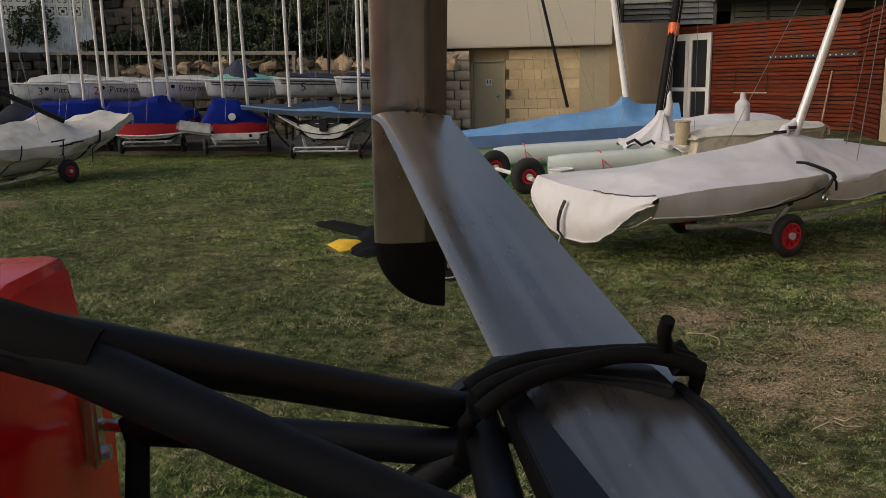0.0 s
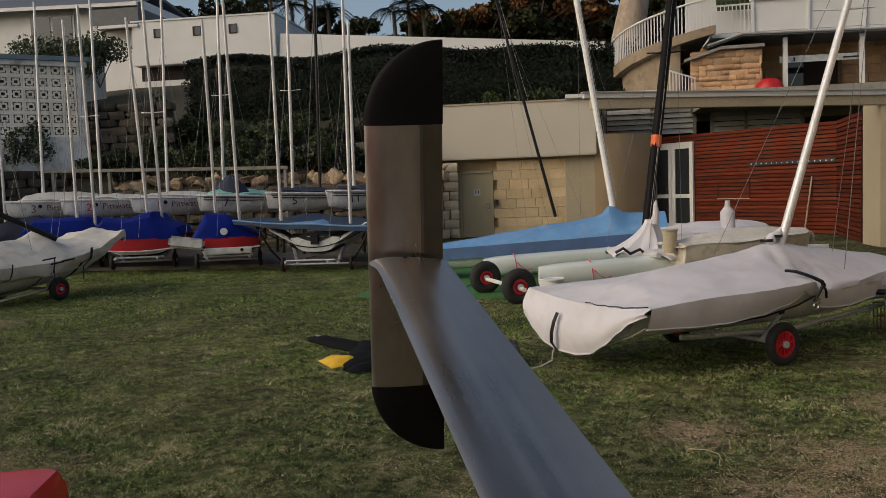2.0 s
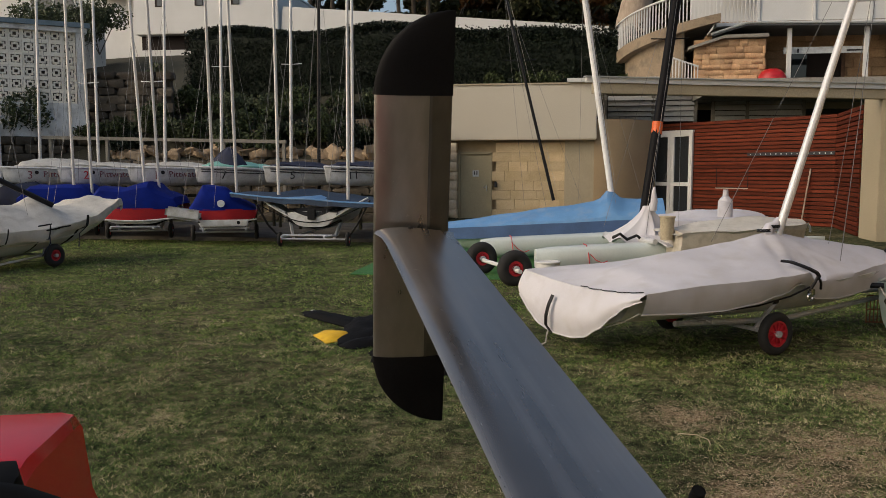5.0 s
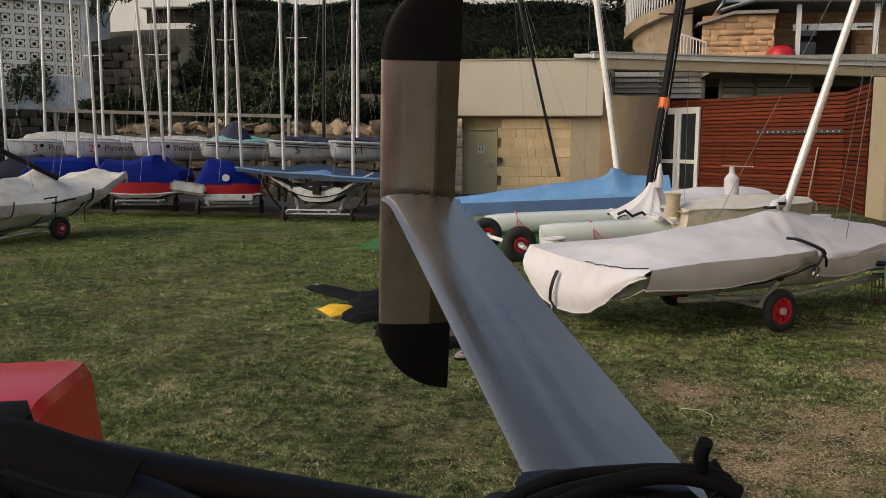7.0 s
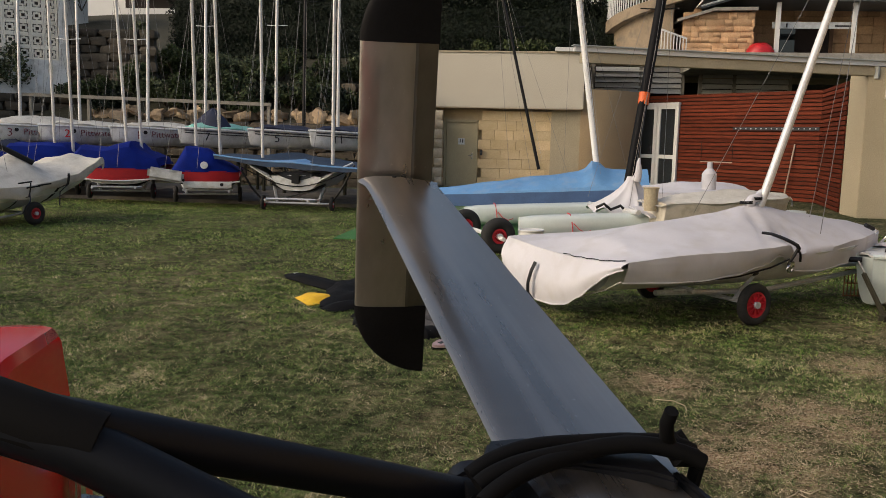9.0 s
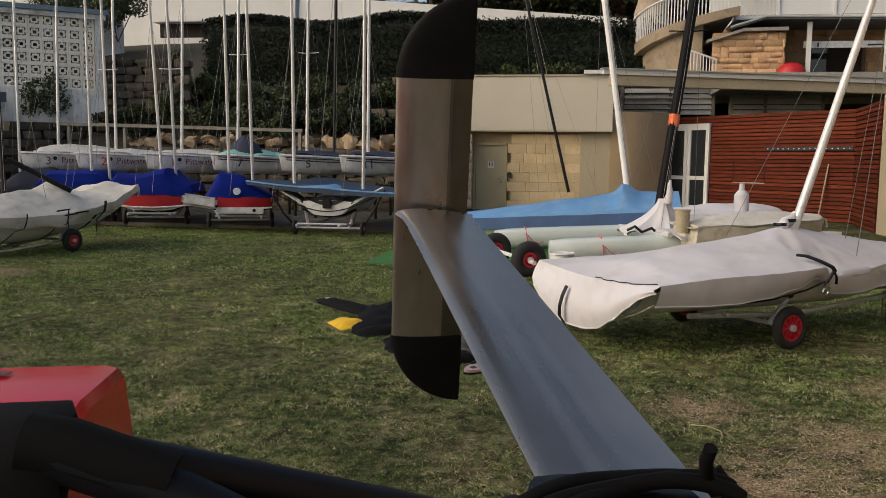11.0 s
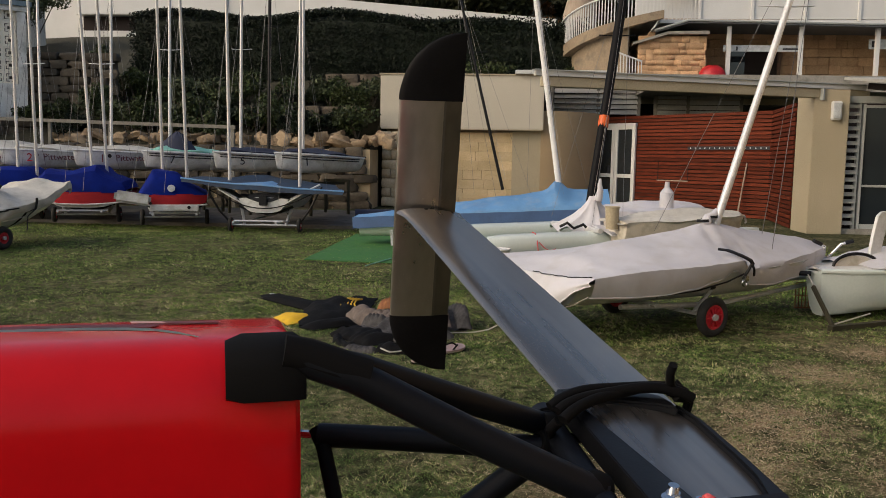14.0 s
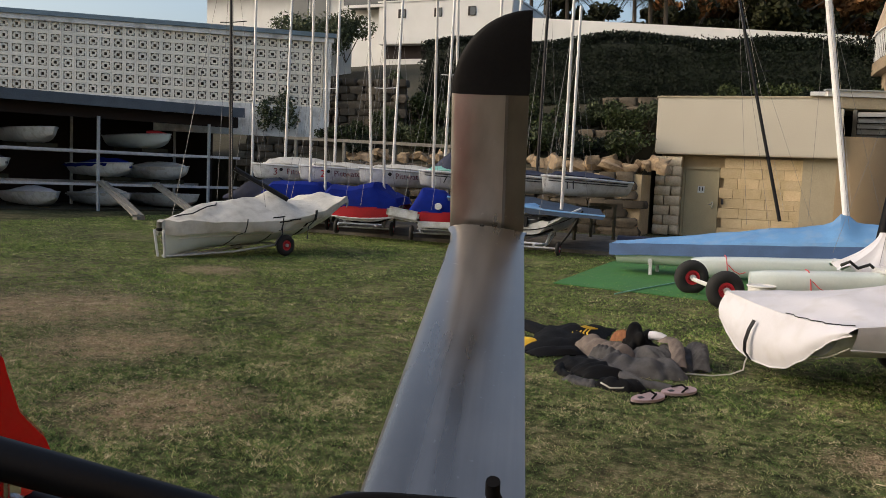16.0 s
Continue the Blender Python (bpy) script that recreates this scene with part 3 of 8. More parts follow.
def blades(n, x0, x1, y0, y1, hgt, wid, seed, lean, near, fade):
    """Leaning blades, thicker in clumps and thinner on the worn patches; near > 1 packs them towards y0, fade thins them between two rows."""
    r = np.random.default_rng(seed)
    x, y = r.uniform(x0, x1, n), y0 + (y1 - y0) * r.random(n) ** near
    x, y = x + r.normal(0, 0.2, n), y + r.normal(0, 0.2, n)
    clump = np.sin(x * 7.1 + 2.1 * np.sin(y * 4.3)) * np.sin(y * 6.3 + 1.7 * np.sin(x * 5.2)) + 0.6 * np.sin(x * 17 + y * 11) * np.sin(y * 19 - x * 8)
    bare = np.zeros(n)
    for cx, cy, rad in WORN:
        bare = np.maximum(bare, 1 - np.hypot(x - cx, y - cy) / rad)
    tuft = np.sin(x * 113 + 1.9 * np.sin(y * 71)) * np.sin(y * 97 + 2.3 * np.sin(x * 67)) + 0.7 * np.sin(x * 61 - y * 43 + 1.5 * np.sin(y * 29)) * np.sin(y * 53 + x * 31)
    patch = np.sin(x * 9.3 + 1.8 * np.sin(y * 7.7)) * np.sin(y * 12.7 + 2.1 * np.sin(x * 6.1)) + 0.7 * np.sin(x * 29 + y * 17) * np.sin(y * 37 - x * 13)
    keep = r.random(n) < np.clip(0.68 + 0.42 * tuft + 0.22 * clump, 0.12, 1) * np.where(bare > 0.08, np.clip(0.42 + 0.55 * patch, 0.08, 0.95), 1.0)
    keep &= r.random(n) < np.clip((y - fade[0]) / (fade[1] - fade[0]) + 0.25 * clump * (y < 9), 0, 1)
    x, y, clump = x[keep], y[keep], clump[keep]
    n = len(x)
    a = r.uniform(0, math.tau, n)
    h = hgt * (0.4 + r.random(n)) * (1 + 0.2 * clump)
    w = wid * (0.6 + 0.8 * r.random(n))
    tip = r.normal(0, lean, (n, 2)) * h[:, None]
    dx, dy = np.cos(a) * w / 2, np.sin(a) * w / 2
    return np.stack([np.stack([x - dx, y - dy, 0 * x - 0.004], 1), np.stack([x + dx, y + dy, 0 * x - 0.004], 1),
                     np.stack([x + tip[:, 0], y + tip[:, 1], h], 1)], 1).reshape(-1, 3)


for label, key, v in (("short worn grass blades, green and straw-coloured", "blade", blades(960000, -6.5, 5.0, 2.2, 8.8, 0.0165, 0.0050, 1, 1.4, 1.5, (8.8, 5.6))),
                      ("mown green grass blades further over the lawn, toned brighter for open sky light", "blade_skylit", blades(560000, -17, 6, 5.6, 19.0, 0.021, 0.0105, 2, 1.3, 1.35, (5.6, 8.8)))):
    me = bpy.data.meshes.new("grass")
    me.from_pydata(v.tolist(), [], np.arange(len(v)).reshape(-1, 3).tolist())
    me.materials.append(MAT[key])
    tagged(new("grass", me), label, "grass", kind="stuff")

# dry stalks lying on the lawn, thickest where it is worn
def stalks(n, seed):
    r = np.random.default_rng(seed)
    pts = [np.stack([r.uniform(-8, 5, n), r.uniform(2.4, 11, n)], 1)]
    for cx, cy, rad in WORN:
        k = int(9000 * rad * rad)
        pts.append(np.stack([r.normal(cx, rad * 0.45, k), r.normal(cy, rad * 0.4, k)], 1))
    p = np.concatenate(pts)
    k = len(p)
    a, ln, w = r.uniform(0, math.tau, k), r.uniform(0.004, 0.018, k), r.uniform(0.00035, 0.0009, k) * (1 + p[:, 1] / 8)
    z0, z1 = r.uniform(0.006, 0.022, k), r.uniform(0.006, 0.024, k)
    d, q = np.stack([np.cos(a), np.sin(a)], 1) * ln[:, None], np.stack([-np.sin(a), np.cos(a)], 1) * w[:, None]
    e0, e1 = p - d / 2, p + d / 2
    return np.stack([np.column_stack([e0 - q, z0]), np.column_stack([e0 + q, z0 + 0.002]), np.column_stack([e1 + q * 0.5, z1 + 0.002]), np.column_stack([e1 - q * 0.5, z1])], 1).reshape(-1, 3)


v = stalks(26000, 8)
me = bpy.data.meshes.new("straw")
me.from_pydata(v.tolist(), [], np.arange(len(v)).reshape(-1, 4).tolist())
me.materials.append(MAT["straw"])
tagged(new("dry_straw", me), "loose dry straw stalks scattered over the worn lawn", "straw", kind="stuff")

# concrete strip under the boat rows, and the green mat
g = Geo().box((-8.0, 19.75, 0.03), (9.6, 5.2, 0.10))
tagged(obj("concrete_apron", g, "apron", bevel=0.015), "blotched concrete hardstand, toned dark for the shade under the parked dinghies", "hardstand", kind="structure")
g = Geo()
g.loft([[(-2.9 + 6.0 * i / 16, 13.9 + (j / 8 - 0.5) * 4.4 - 0.18 * i / 16 * 6.4 * 0.6 + wob((i, j, 0), 0.6, 0.03), 0.018 + wob((i, j, 7), 0.5, 0.012)) for j in range(9)] for i in range(17)])
tagged(obj("turf_mat", g, "mat_green", thick=0.012), "green synthetic turf mat lying on the grass", "mat")

# ==== retaining wall, rocks and rail ====
def stone_geo(seed, s=(1, 1, 1), rough=0.16, square=0.30):
    g = Geo()
    r = random.Random(seed)
    n, k = 7, 10
    rings = []
    for i in range(n):
        th = math.pi * i / (n - 1)
        rings.append([])
        for j in range(k):
            ph = math.tau * j / k
            d = Vector((math.sin(th) * math.cos(ph), math.sin(th) * math.sin(ph), math.cos(th)))
            q = [abs(c) ** square * (1 if c > 0 else -1) for c in d]
            f = 1 + wob(d, 1.6, rough * 2, seed * 3.1)
            rings[-1].append((q[0] * s[0] / 2 * f, q[1] * s[1] / 2 * f, q[2] * s[2] / 2 * f))
    return g.loft(rings, True)


wall_low = thing("retaining_wall", "dark rough stone retaining wall behind the boats", "wall", kind="structure")
part("core", Geo().box((-10.6, 24.55, 0.9), (13.2, 0.5, 1.8)), "mortar", wall_low)
part("side_core", Geo().box((-4.15, 25.2, 0.9), (0.3, 1.2, 1.8)), "mortar", wall_low)
stone_meshes = [finish(stone_geo(k, (0.62, 0.34, 0.27)).mesh("stone"), MAT["wallstone"], angle=50) for k in range(5)]
rs = random.Random(4)
for row in range(7):
    x = -17.0 + (0.3 if row % 2 else 0)
    while x < -4.1:
        o = new("stone", rs.choice(stone_meshes))
        o.parent = wall_low
        o.matrix_local = Matrix.LocRotScale((x, 24.32 + rs.uniform(-0.04, 0.04), 0.13 + row * 0.265), Euler((0, 0, rs.uniform(-0.1, 0.1))), (rs.uniform(0.8, 1.15), 1, rs.uniform(0.9, 1.1)))
        x += rs.uniform(0.5, 0.72)
rock_meshes = [finish(stone_geo(20 + k, (0.62, 0.5, 0.5), 0.34, 0.62).mesh("boulder"), MAT["rock"], angle=50) for k in range(5)]
for k in range(44):
    o = new("boulder", rs.choice(rock_meshes))
    o.matrix_world = Matrix.LocRotScale((-14.2 + 0.25 * k + rs.uniform(-0.1, 0.1), 24.85 + rs.uniform(-0.1, 0.3), 2.02 + rs.uniform(-0.05, 0.12)), Euler((rs.uniform(-0.4, 0.4), rs.uniform(-0.4, 0.4), rs.uniform(0, 6))), (rs.uniform(0.4, 1.3), rs.uniform(0.5, 1.2), rs.uniform(0.35, 1.0)))
    tagged(o, "rough sandstone boulder on top of the retaining wall", "boulder", "boulders along the wall")
fence = thing("timber_rail", "weathered grey horizontal timber rail on posts", "fence")
part("rail", Geo().beam((-16, 23.9, 2.58), (-8.0, 23.9, 2.4), 0.06, 0.1), "grey_wood", fence)
for k in range(5):
    part("post", Geo().beam((-15.7 + 1.9 * k, 23.95, 0), (-15.7 + 1.9 * k, 23.95, 2.56 - 0.045 * k), 0.09, 0.09, (0, 1, 0)), "grey_wood", fence)

# stone terraces of the bank
def rough_wall(name, a, b, z0, z1, label):
    t = thing(name, label, "wall", kind="structure")
    a, b = Vector(a), Vector(b)
    n = int((b - a).length / 0.62)
    part("core", Geo().beam((a.x, a.y + 0.2, (z0 + z1) / 2), (b.x, b.y + 0.2, (z0 + z1) / 2), 0.3, z1 - z0 - 0.3), "wallstone", t)
    for r in range(max(1, int((z1 - z0) / 0.27))):
        for k in range(n):
            o = new("stone", rs.choice(stone_meshes))
            o.parent = t
            p = a + (b - a) * ((k + 0.5 * (r % 2) + 0.3) / n)
            o.matrix_local = Matrix.LocRotScale((p.x, p.y, z0 + 0.14 + r * 0.27), Euler((0, 0, math.atan2(b.y - a.y, b.x - a.x) + rs.uniform(-0.1, 0.1))), (rs.uniform(0.85, 1.15), 1, rs.uniform(0.9, 1.1)))


rough_wall("terrace_wall_upper", (-6.4, 29.45), (1.2, 29.45), 3.7, 4.7, "mossy dark stone terrace wall below the hedge")
rough_wall("terrace_wall_lower", (-11.8, 27.3), (-5.0, 27.3), 2.7, 3.4, "rough dark stone terrace wall in the garden bank")
rough_wall("terrace_wall_west", (-17.0, 26.3), (-13.2, 27.0), 2.2, 5.0, "tall weathered stone wall beside the screen-block wall")

# ==== hedge, shrubs and trees ====
hedge = thing("hedge", "long dense dark green clipped hedge above the garden bank", "hedge")
g = Geo()
n = 34
rings = []
for i in range(n):
    x = -13.9 + 16.6 * i / (n - 1)
    top = 6.75 + 0.15 * math.sin(i * 0.5) - max(0, i - 20) * 0.045 + wob((x, 0, 0), 0.8, 0.2)
    rings.append([(x, 30.3, 4.4), (x, 30.25, top - 0.35), (x, 30.6, top - 0.12), (x, 32.1, top - 0.12), (x, 32.4, 4.6)])
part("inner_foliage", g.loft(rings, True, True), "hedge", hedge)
blobs = []
for i in range(70):
    x = -13.9 + 16.6 * i / 69
    top = 6.75 + 0.15 * math.sin(i * 0.25) - max(0, i - 41) * 0.022
    blobs += [(x, 30.35, 5.0, 0.35, 0.22, 0.7), (x, 30.35, 6.0, 0.35, 0.22, 0.7), (x, 31.0, top, 0.4, 0.8, 0.18)]
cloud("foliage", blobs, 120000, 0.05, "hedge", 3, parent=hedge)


def shrub(x, y, z, r, h, material, n=900, leaf=0.10, label="", seed=0):
    t = thing("shrub", label or "leafy green garden shrub on the bank", "shrub", "shrubs on the bank", m=Matrix.Translation((x, y, z)))
    q = random.Random(seed)
    g = Geo()
    for k in range(4):
        a = q.uniform(0, 6.28)
        g.tube([(0, 0, -0.1), (math.cos(a) * r * 0.3, math.sin(a) * r * 0.3, h * 0.4), (math.cos(a) * r * 0.6, math.sin(a) * r * 0.6, h * 0.8)], 0.025, 5, 0.008)
    part("stem", g, "bark", t)
    bl = [(q.uniform(-0.6, 0.6) * r, q.uniform(-0.6, 0.6) * r, h * q.uniform(0.3, 0.8), r * q.uniform(0.35, 0.6), r * q.uniform(0.35, 0.6), h * q.uniform(0.2, 0.35)) for _ in range(7)]
    cloud("foliage", bl, n, leaf, material, seed + 50, parent=t)


q = random.Random(12)
for k in range(44):
    x = -15.5 + 10.9 * (k % 22) / 21 + q.uniform(-0.3, 0.3)
    y = (25.4 if k < 22 else 27.9) + q.uniform(-0.4, 0.9)
    shrub(x, y, terrain_height(x, y), q.uniform(0.5, 0.95), q.uniform(0.6, 1.2), q.choice(["leaf", "leaf", "hedge", "leaf_pale"]), 1500, 0.065, seed=k)
for k in range(10):
    x = -2.8 + 0.55 * k
    shrub(x, 29.9 + q.uniform(-0.1, 0.2), terrain_height(x, 29.9), 0.5, q.uniform(0.6, 1.0), q.choice(["hedge", "leaf"]), 1500, 0.065, seed=80 + k)
for x, y, z, r, h in ((-17.2, 24.9, 2.4, 0.8, 1.9), (-14.9, 29.6, 4.7, 0.5, 0.8), (-21.5, 34.5, 6.7, 2.0, 2.6), (-20.4, 35, 6.8, 1.5, 2.2), (-23.5, 34.8, 6.8, 1.6, 2.2)):
    shrub(x, y, z, r, h, "leaf_pale", 4500, 0.075, "loose grey-green shrub with fine leaves", seed=int(abs(x) * 10))


def tree(x, y, z, h, r, material, n=5000, leaf=0.35, seed=0, bark="bark", trunk=0.25, label="broad leafy tree on the hillside"):
    t = thing("tree", label, "tree", "trees on the skyline", m=Matrix.Translation((x, y, z)))
    q = random.Random(seed)
    g = Geo()
    g.tube([(0, 0, -0.5), (q.uniform(-0.2, 0.2), 0, h * 0.3), (q.uniform(-0.4, 0.4), 0, h * 0.65)], trunk, 8, trunk * 0.5)
    for k in range(7):
        a = k * 0.9 + q.uniform(-0.3, 0.3)
        g.tube([(0, 0, h * (0.3 + 0.04 * k)), (math.cos(a) * r * 0.5, math.sin(a) * r * 0.5, h * 0.6), (math.cos(a) * r * 0.85, math.sin(a) * r * 0.85, h * q.uniform(0.65, 0.95))], trunk * 0.4, 6, 0.03)
    part("trunk", g, bark, t)
    bl = [(q.uniform(-0.8, 0.8) * r, q.uniform(-0.8, 0.8) * r, h * q.uniform(0.2, 0.97), r * q.uniform(0.22, 0.42), r * q.uniform(0.22, 0.42), h * q.uniform(0.06, 0.14)) for _ in range(17)]
    cloud("crown", bl, n, leaf, material, seed + 9, parent=t)


def palm(x, y, z, h, seed=0):
    t = thing("palm_tree", "tall slender palm with drooping fronds", "palm", "palms on the skyline", m=Matrix.Translation((x, y, z)))
    q = random.Random(seed)
    part("trunk", Geo().tube([(0, 0, -0.5), (0.1, 0, h * 0.5), (0.0, 0, h)], 0.16, 8, 0.11), "bark", t)
    for k in range(14):
        a = k * 2.4 + q.uniform(-0.2, 0.2)
        L = q.uniform(1.4, 2.0)
        up = q.uniform(0.2, 1.1)
        g = Geo()
        spine = [Vector((math.cos(a) * L * s, math.sin(a) * L * s, h + up * L * s - (0.5 + up) * L * s * s)) for s in (0, 0.2, 0.4, 0.6, 0.8, 1.0)]
        g.tube(spine, 0.03, 4, 0.01)
        side = Vector((-math.sin(a), math.cos(a), 0))
        for i in range(22):
            s = 0.12 + 0.86 * i / 21
            p = Vector((math.cos(a) * L * s, math.sin(a) * L * s, h + up * L * s - (0.5 + up) * L * s * s))
            for e in (-1, 1):
                w = 0.55 * (1 - abs(s - 0.45))
                tip = p + side * e * w + Vector((math.cos(a) * 0.15, math.sin(a) * 0.15, -0.25 * w))
                g.add([p, p + Vector((math.cos(a), math.sin(a), 0)) * 0.06, tip], [(0, 1, 2)])
        part("frond", g, "leaf_far", t, smooth=False)


q = random.Random(31)
for k in range(26):
    x = -6.5 + 1.3 * k + q.uniform(-0.7, 0.7) if k < 18 else -40 + 3.2 * (k - 18)
    y = 62 + q.uniform(-4, 12)
    warm = -8 < x < 1.5 and k % 3 != 1
    tree(x, y, terrain_height(x, y) - 1.0, q.uniform(4.2, 6.6), q.uniform(2.4, 3.6), "leaf_sunlit" if warm else "leaf_far", 6500, 0.24, seed=k,
         label="hillside tree with its foliage coloured rust-orange for evening sunlight" if warm else "broad dark green tree on the hillside")
for x, h in ((-17.5, 5.5), (-16.2, 5.0), (-15.3, 5.6), (-13.9, 4.6), (-9.8, 4.3), (-8.9, 4.7), (-8.0, 4.2)):
    palm(x, 50, terrain_height(x, 50) - 0.5, h, int(abs(x) * 7))
for x, y, h, r in ((-14.6, 52, 4.3, 1.3), (-8.4, 53, 3.8, 1.4), (-7.0, 52, 3.4, 1.3), (-10.6, 54, 2.6, 1.1), (-21.0, 53, 6.0, 2.2)):
    tree(x, y, terrain_height(x, y) - 0.5, h, r, "leaf_far", 2600, 0.2, seed=int(h * 31), trunk=0.12, label="dark leafy tree between the palms")
# pale gum trunk behind the curved balcony
gum = thing("gum_tree", "large pale-barked gum tree behind the balcony", "tree", m=Matrix.Translation((2.9, 35, 6.0)))
part("trunk", Geo().tube([(0, 0, -1), (0, 0, 1.5), (0.35, 0, 3.2), (0.2, 0, 6)], 0.75, 12, 0.5), "pale_bark", gum)
part("limb", Geo().tube([(0.2, 0, 3.0), (1.3, 0, 4.6), (2.5, 0.5, 6.5)], 0.3, 8, 0.14), "pale_bark", gum)
cloud("crown", [(0, 0, 7.5, 2.8, 2, 1), (2.5, 0, 7.3, 2, 2, 0.9), (-2.3, 0, 8.2, 1.6, 1.6, 0.7)], 5000, 0.3, "leaf_far", 77, parent=gum)

# ==== white house on the hill ====
house = thing("hillside_house", "white rendered flat-roofed house above the hedge", "house")
part("wing_wall", Geo().box((-17.6, 44, 9.47), (7.6, 8, 2.2)), "white_paint", house, bevel=0.03)
# Solid near-black box: the shade under the wing is painted, not cast.
part("undercroft", Geo().box((-17.6, 44.4, 7.8), (7.4, 7.6, 1.2)), "gap_shade", house)
part("lower_wall", Geo().box((-19.6, 40.6, 6.0), (3.6, 0.3, 3.3)), "white_paint", house)
part("wing_cap", Geo().box((-17.6, 44, 10.6), (7.7, 8.1, 0.08)), "white_paint", house)
# Window openings are near-black boxes, with the shade inside as colour.
for x in (-20.0, -17.9, -16.0):
    w = part("window", Geo().box((x, 39.99, 9.95), (0.42, 0.06, 0.46)), "gap_shade", house)
    part("pane", Geo().box((x + 0.06, 39.95, 9.95), (0.3, 0.02, 0.4)), "glass", w)
part("main_wall", Geo().box((-27.5, 45, 9.3), (12.5, 8, 5.2)), "white_paint", house)
part("roof", Geo().loft([[(-36, 40.2, 11.9), (-21.2, 40.2, 11.6)], [(-36, 45, 13.6), (-22.4, 45, 13.2)], [(-36, 50, 11.9), (-21.2, 50, 11.6)]]), "roof", house, thick=0.15)
part("gutter", Geo().beam((-36, 40.15, 11.85), (-21.1, 40.15, 11.55), 0.12, 0.18), "white_paint", house)
w = part("window", Geo().box((-26.4, 40.97, 10.5), (2.6, 0.1, 1.9)), "white_paint", house)
for k in range(2):
    part("pane", Geo().box((-27.02 + 1.25 * k, 40.9, 10.5), (1.1, 0.03, 1.7)), "glass", w)
part("low_roof", Geo().box((-22.3, 41.5, 10.9), (2.6, 3, 0.9)), "roof", house)
part("low_gutter", Geo().beam((-23.6, 39.95, 10.42), (-21.0, 39.95, 10.42), 0.12, 0.14), "white_paint", house)
garden_wall = tagged(obj("garden_wall", Geo().beam((-13.7, 40.3, 8.75), (2.2, 40, 7.35), 0.25, 1.7), "white_paint", bevel=0.02), "white garden wall above the hedge", "wall", kind="structure")

# ==== screen-block wall over the boat shed ====
A_, B_ = Vector((-15.7, 25.8, 0)), Vector((-26.0, 18.1, 0))
dirw = (B_ - A_).normalized()
ang = math.atan2(dirw.y, dirw.x)
def along(d, z, out=0.0):
    p = A_ + dirw * d + Vector((dirw.y, -dirw.x, 0)) * -out
    return Vector((p.x, p.y, z))
screen = thing("screen_wall", "cream breeze-block screen wall with a metal cap over white render", "wall", kind="structure")
LEN = (B_ - A_).length
part("base", Geo().beam(along(-0.1, 3.2), along(5.9, 3.2), 0.3, 1.1), "aged_white", screen)
part("long_base", Geo().beam(along(5.9, 3.6), along(LEN, 3.6), 0.3, 0.3), "aged_white", screen)
part("cap", Geo().beam(along(-0.3, 6.3), along(LEN, 6.3), 0.5, 0.16), "grey_trim", screen, bevel=0.01)
part("cap_lip", Geo().beam(along(-0.2, 6.14), along(LEN, 6.14), 0.36, 0.16), "aged_white", screen)
part("backing", Geo().beam(along(0, 4.9, -0.5), along(LEN, 4.9, -0.5), 0.06, 2.3), "apron", screen)
part("end_pier", Geo().beam(along(-0.12, 4.9), along(0.14, 4.9), 0.3, 2.4), "aged_white", screen)
P = 0.395
g = Geo()
for sx, sz, w, h in ((0, P / 2 - 0.032, P, 0.064), (0, -P / 2 + 0.032, P, 0.064), (P / 2 - 0.032, 0, 0.064, P - 0.128), (-P / 2 + 0.032, 0, 0.064, P - 0.128)):
    g.box((sx, 0, sz), (w - 0.004, 0.12, h))
for a in range(4):
    c, s = (1, 0, -1, 0)[a], (0, 1, 0, -1)[a]
    g.box((c * 0.078, 0, s * 0.078), (0.05 if c else 0.205, 0.11, 0.205 if c else 0.05))
    g.box((c * 0.13, 0, s * 0.13), (0.07 if c else 0.05, 0.10, 0.05 if c else 0.07))
block = finish(g.mesh("screen_block"), MAT["screen"], smooth=False)
pieces("screen_block", block, [Matrix.Translation(along(0.36 + P * i, 3.95 + P * j)) @ Matrix.Rotation(ang, 4, "Z") for i in range(31) for j in range(6)], screen)

rough_wall("foundation_wall", along(-0.3, 0, 0.1), along(2.9, 0, 0.1), 0.2, 2.65, "dark stone footing below the screen wall")
# houses glimpsed over the screen wall
back = thing("terrace_house", "white terrace house behind the screen wall", "house")
part("wall", Geo().box((-27, 33, 6.6), (14, 0.4, 3.4), rz=ang), "white_paint", back)
for k in range(4):
    p = Vector((-27, 33, 7.4)) + dirw * (-3.6 + 2.4 * k)
    # Near-black box gives the shade inside the window by colour.
    w = part("window", Geo().box(p + Vector((0.2, -0.28, 0)), (1.5, 0.1, 1.3), rz=ang), "gap_shade", back)
    part("frame", Geo().box(p + Vector((0.22, -0.34, 0)), (0.1, 0.1, 1.3), rz=ang), "white_paint", w)

# ==== boat shed with racks ====
S0, S1 = Vector((-23.2, 10.8, 0)), Vector((-16.8, 22.5, 0))
sd = (S1 - S0).normalized()
sn = Vector((-sd.y, sd.x, 0))
def shed_at(d, depth, z):
    p = S0 + sd * d + sn * depth
    return Vector((p.x, p.y, z))
SL = (S1 - S0).length
shed = thing("boat_shed", "open-fronted boat shed, painted dark inside for its shade, with a slate-grey roof edge", "shed", kind="structure")
part("roof", Geo().loft([[shed_at(-1, 0, 3.38), shed_at(SL, 0, 3.38)], [shed_at(-1, 4.6, 3.5), shed_at(SL, 4.6, 3.5)]]), "roof", shed, thick=0.08)
part("fascia", Geo().beam(shed_at(-1, -0.04, 3.29), shed_at(SL, -0.04, 3.29), 0.06, 0.31), "slate", shed)
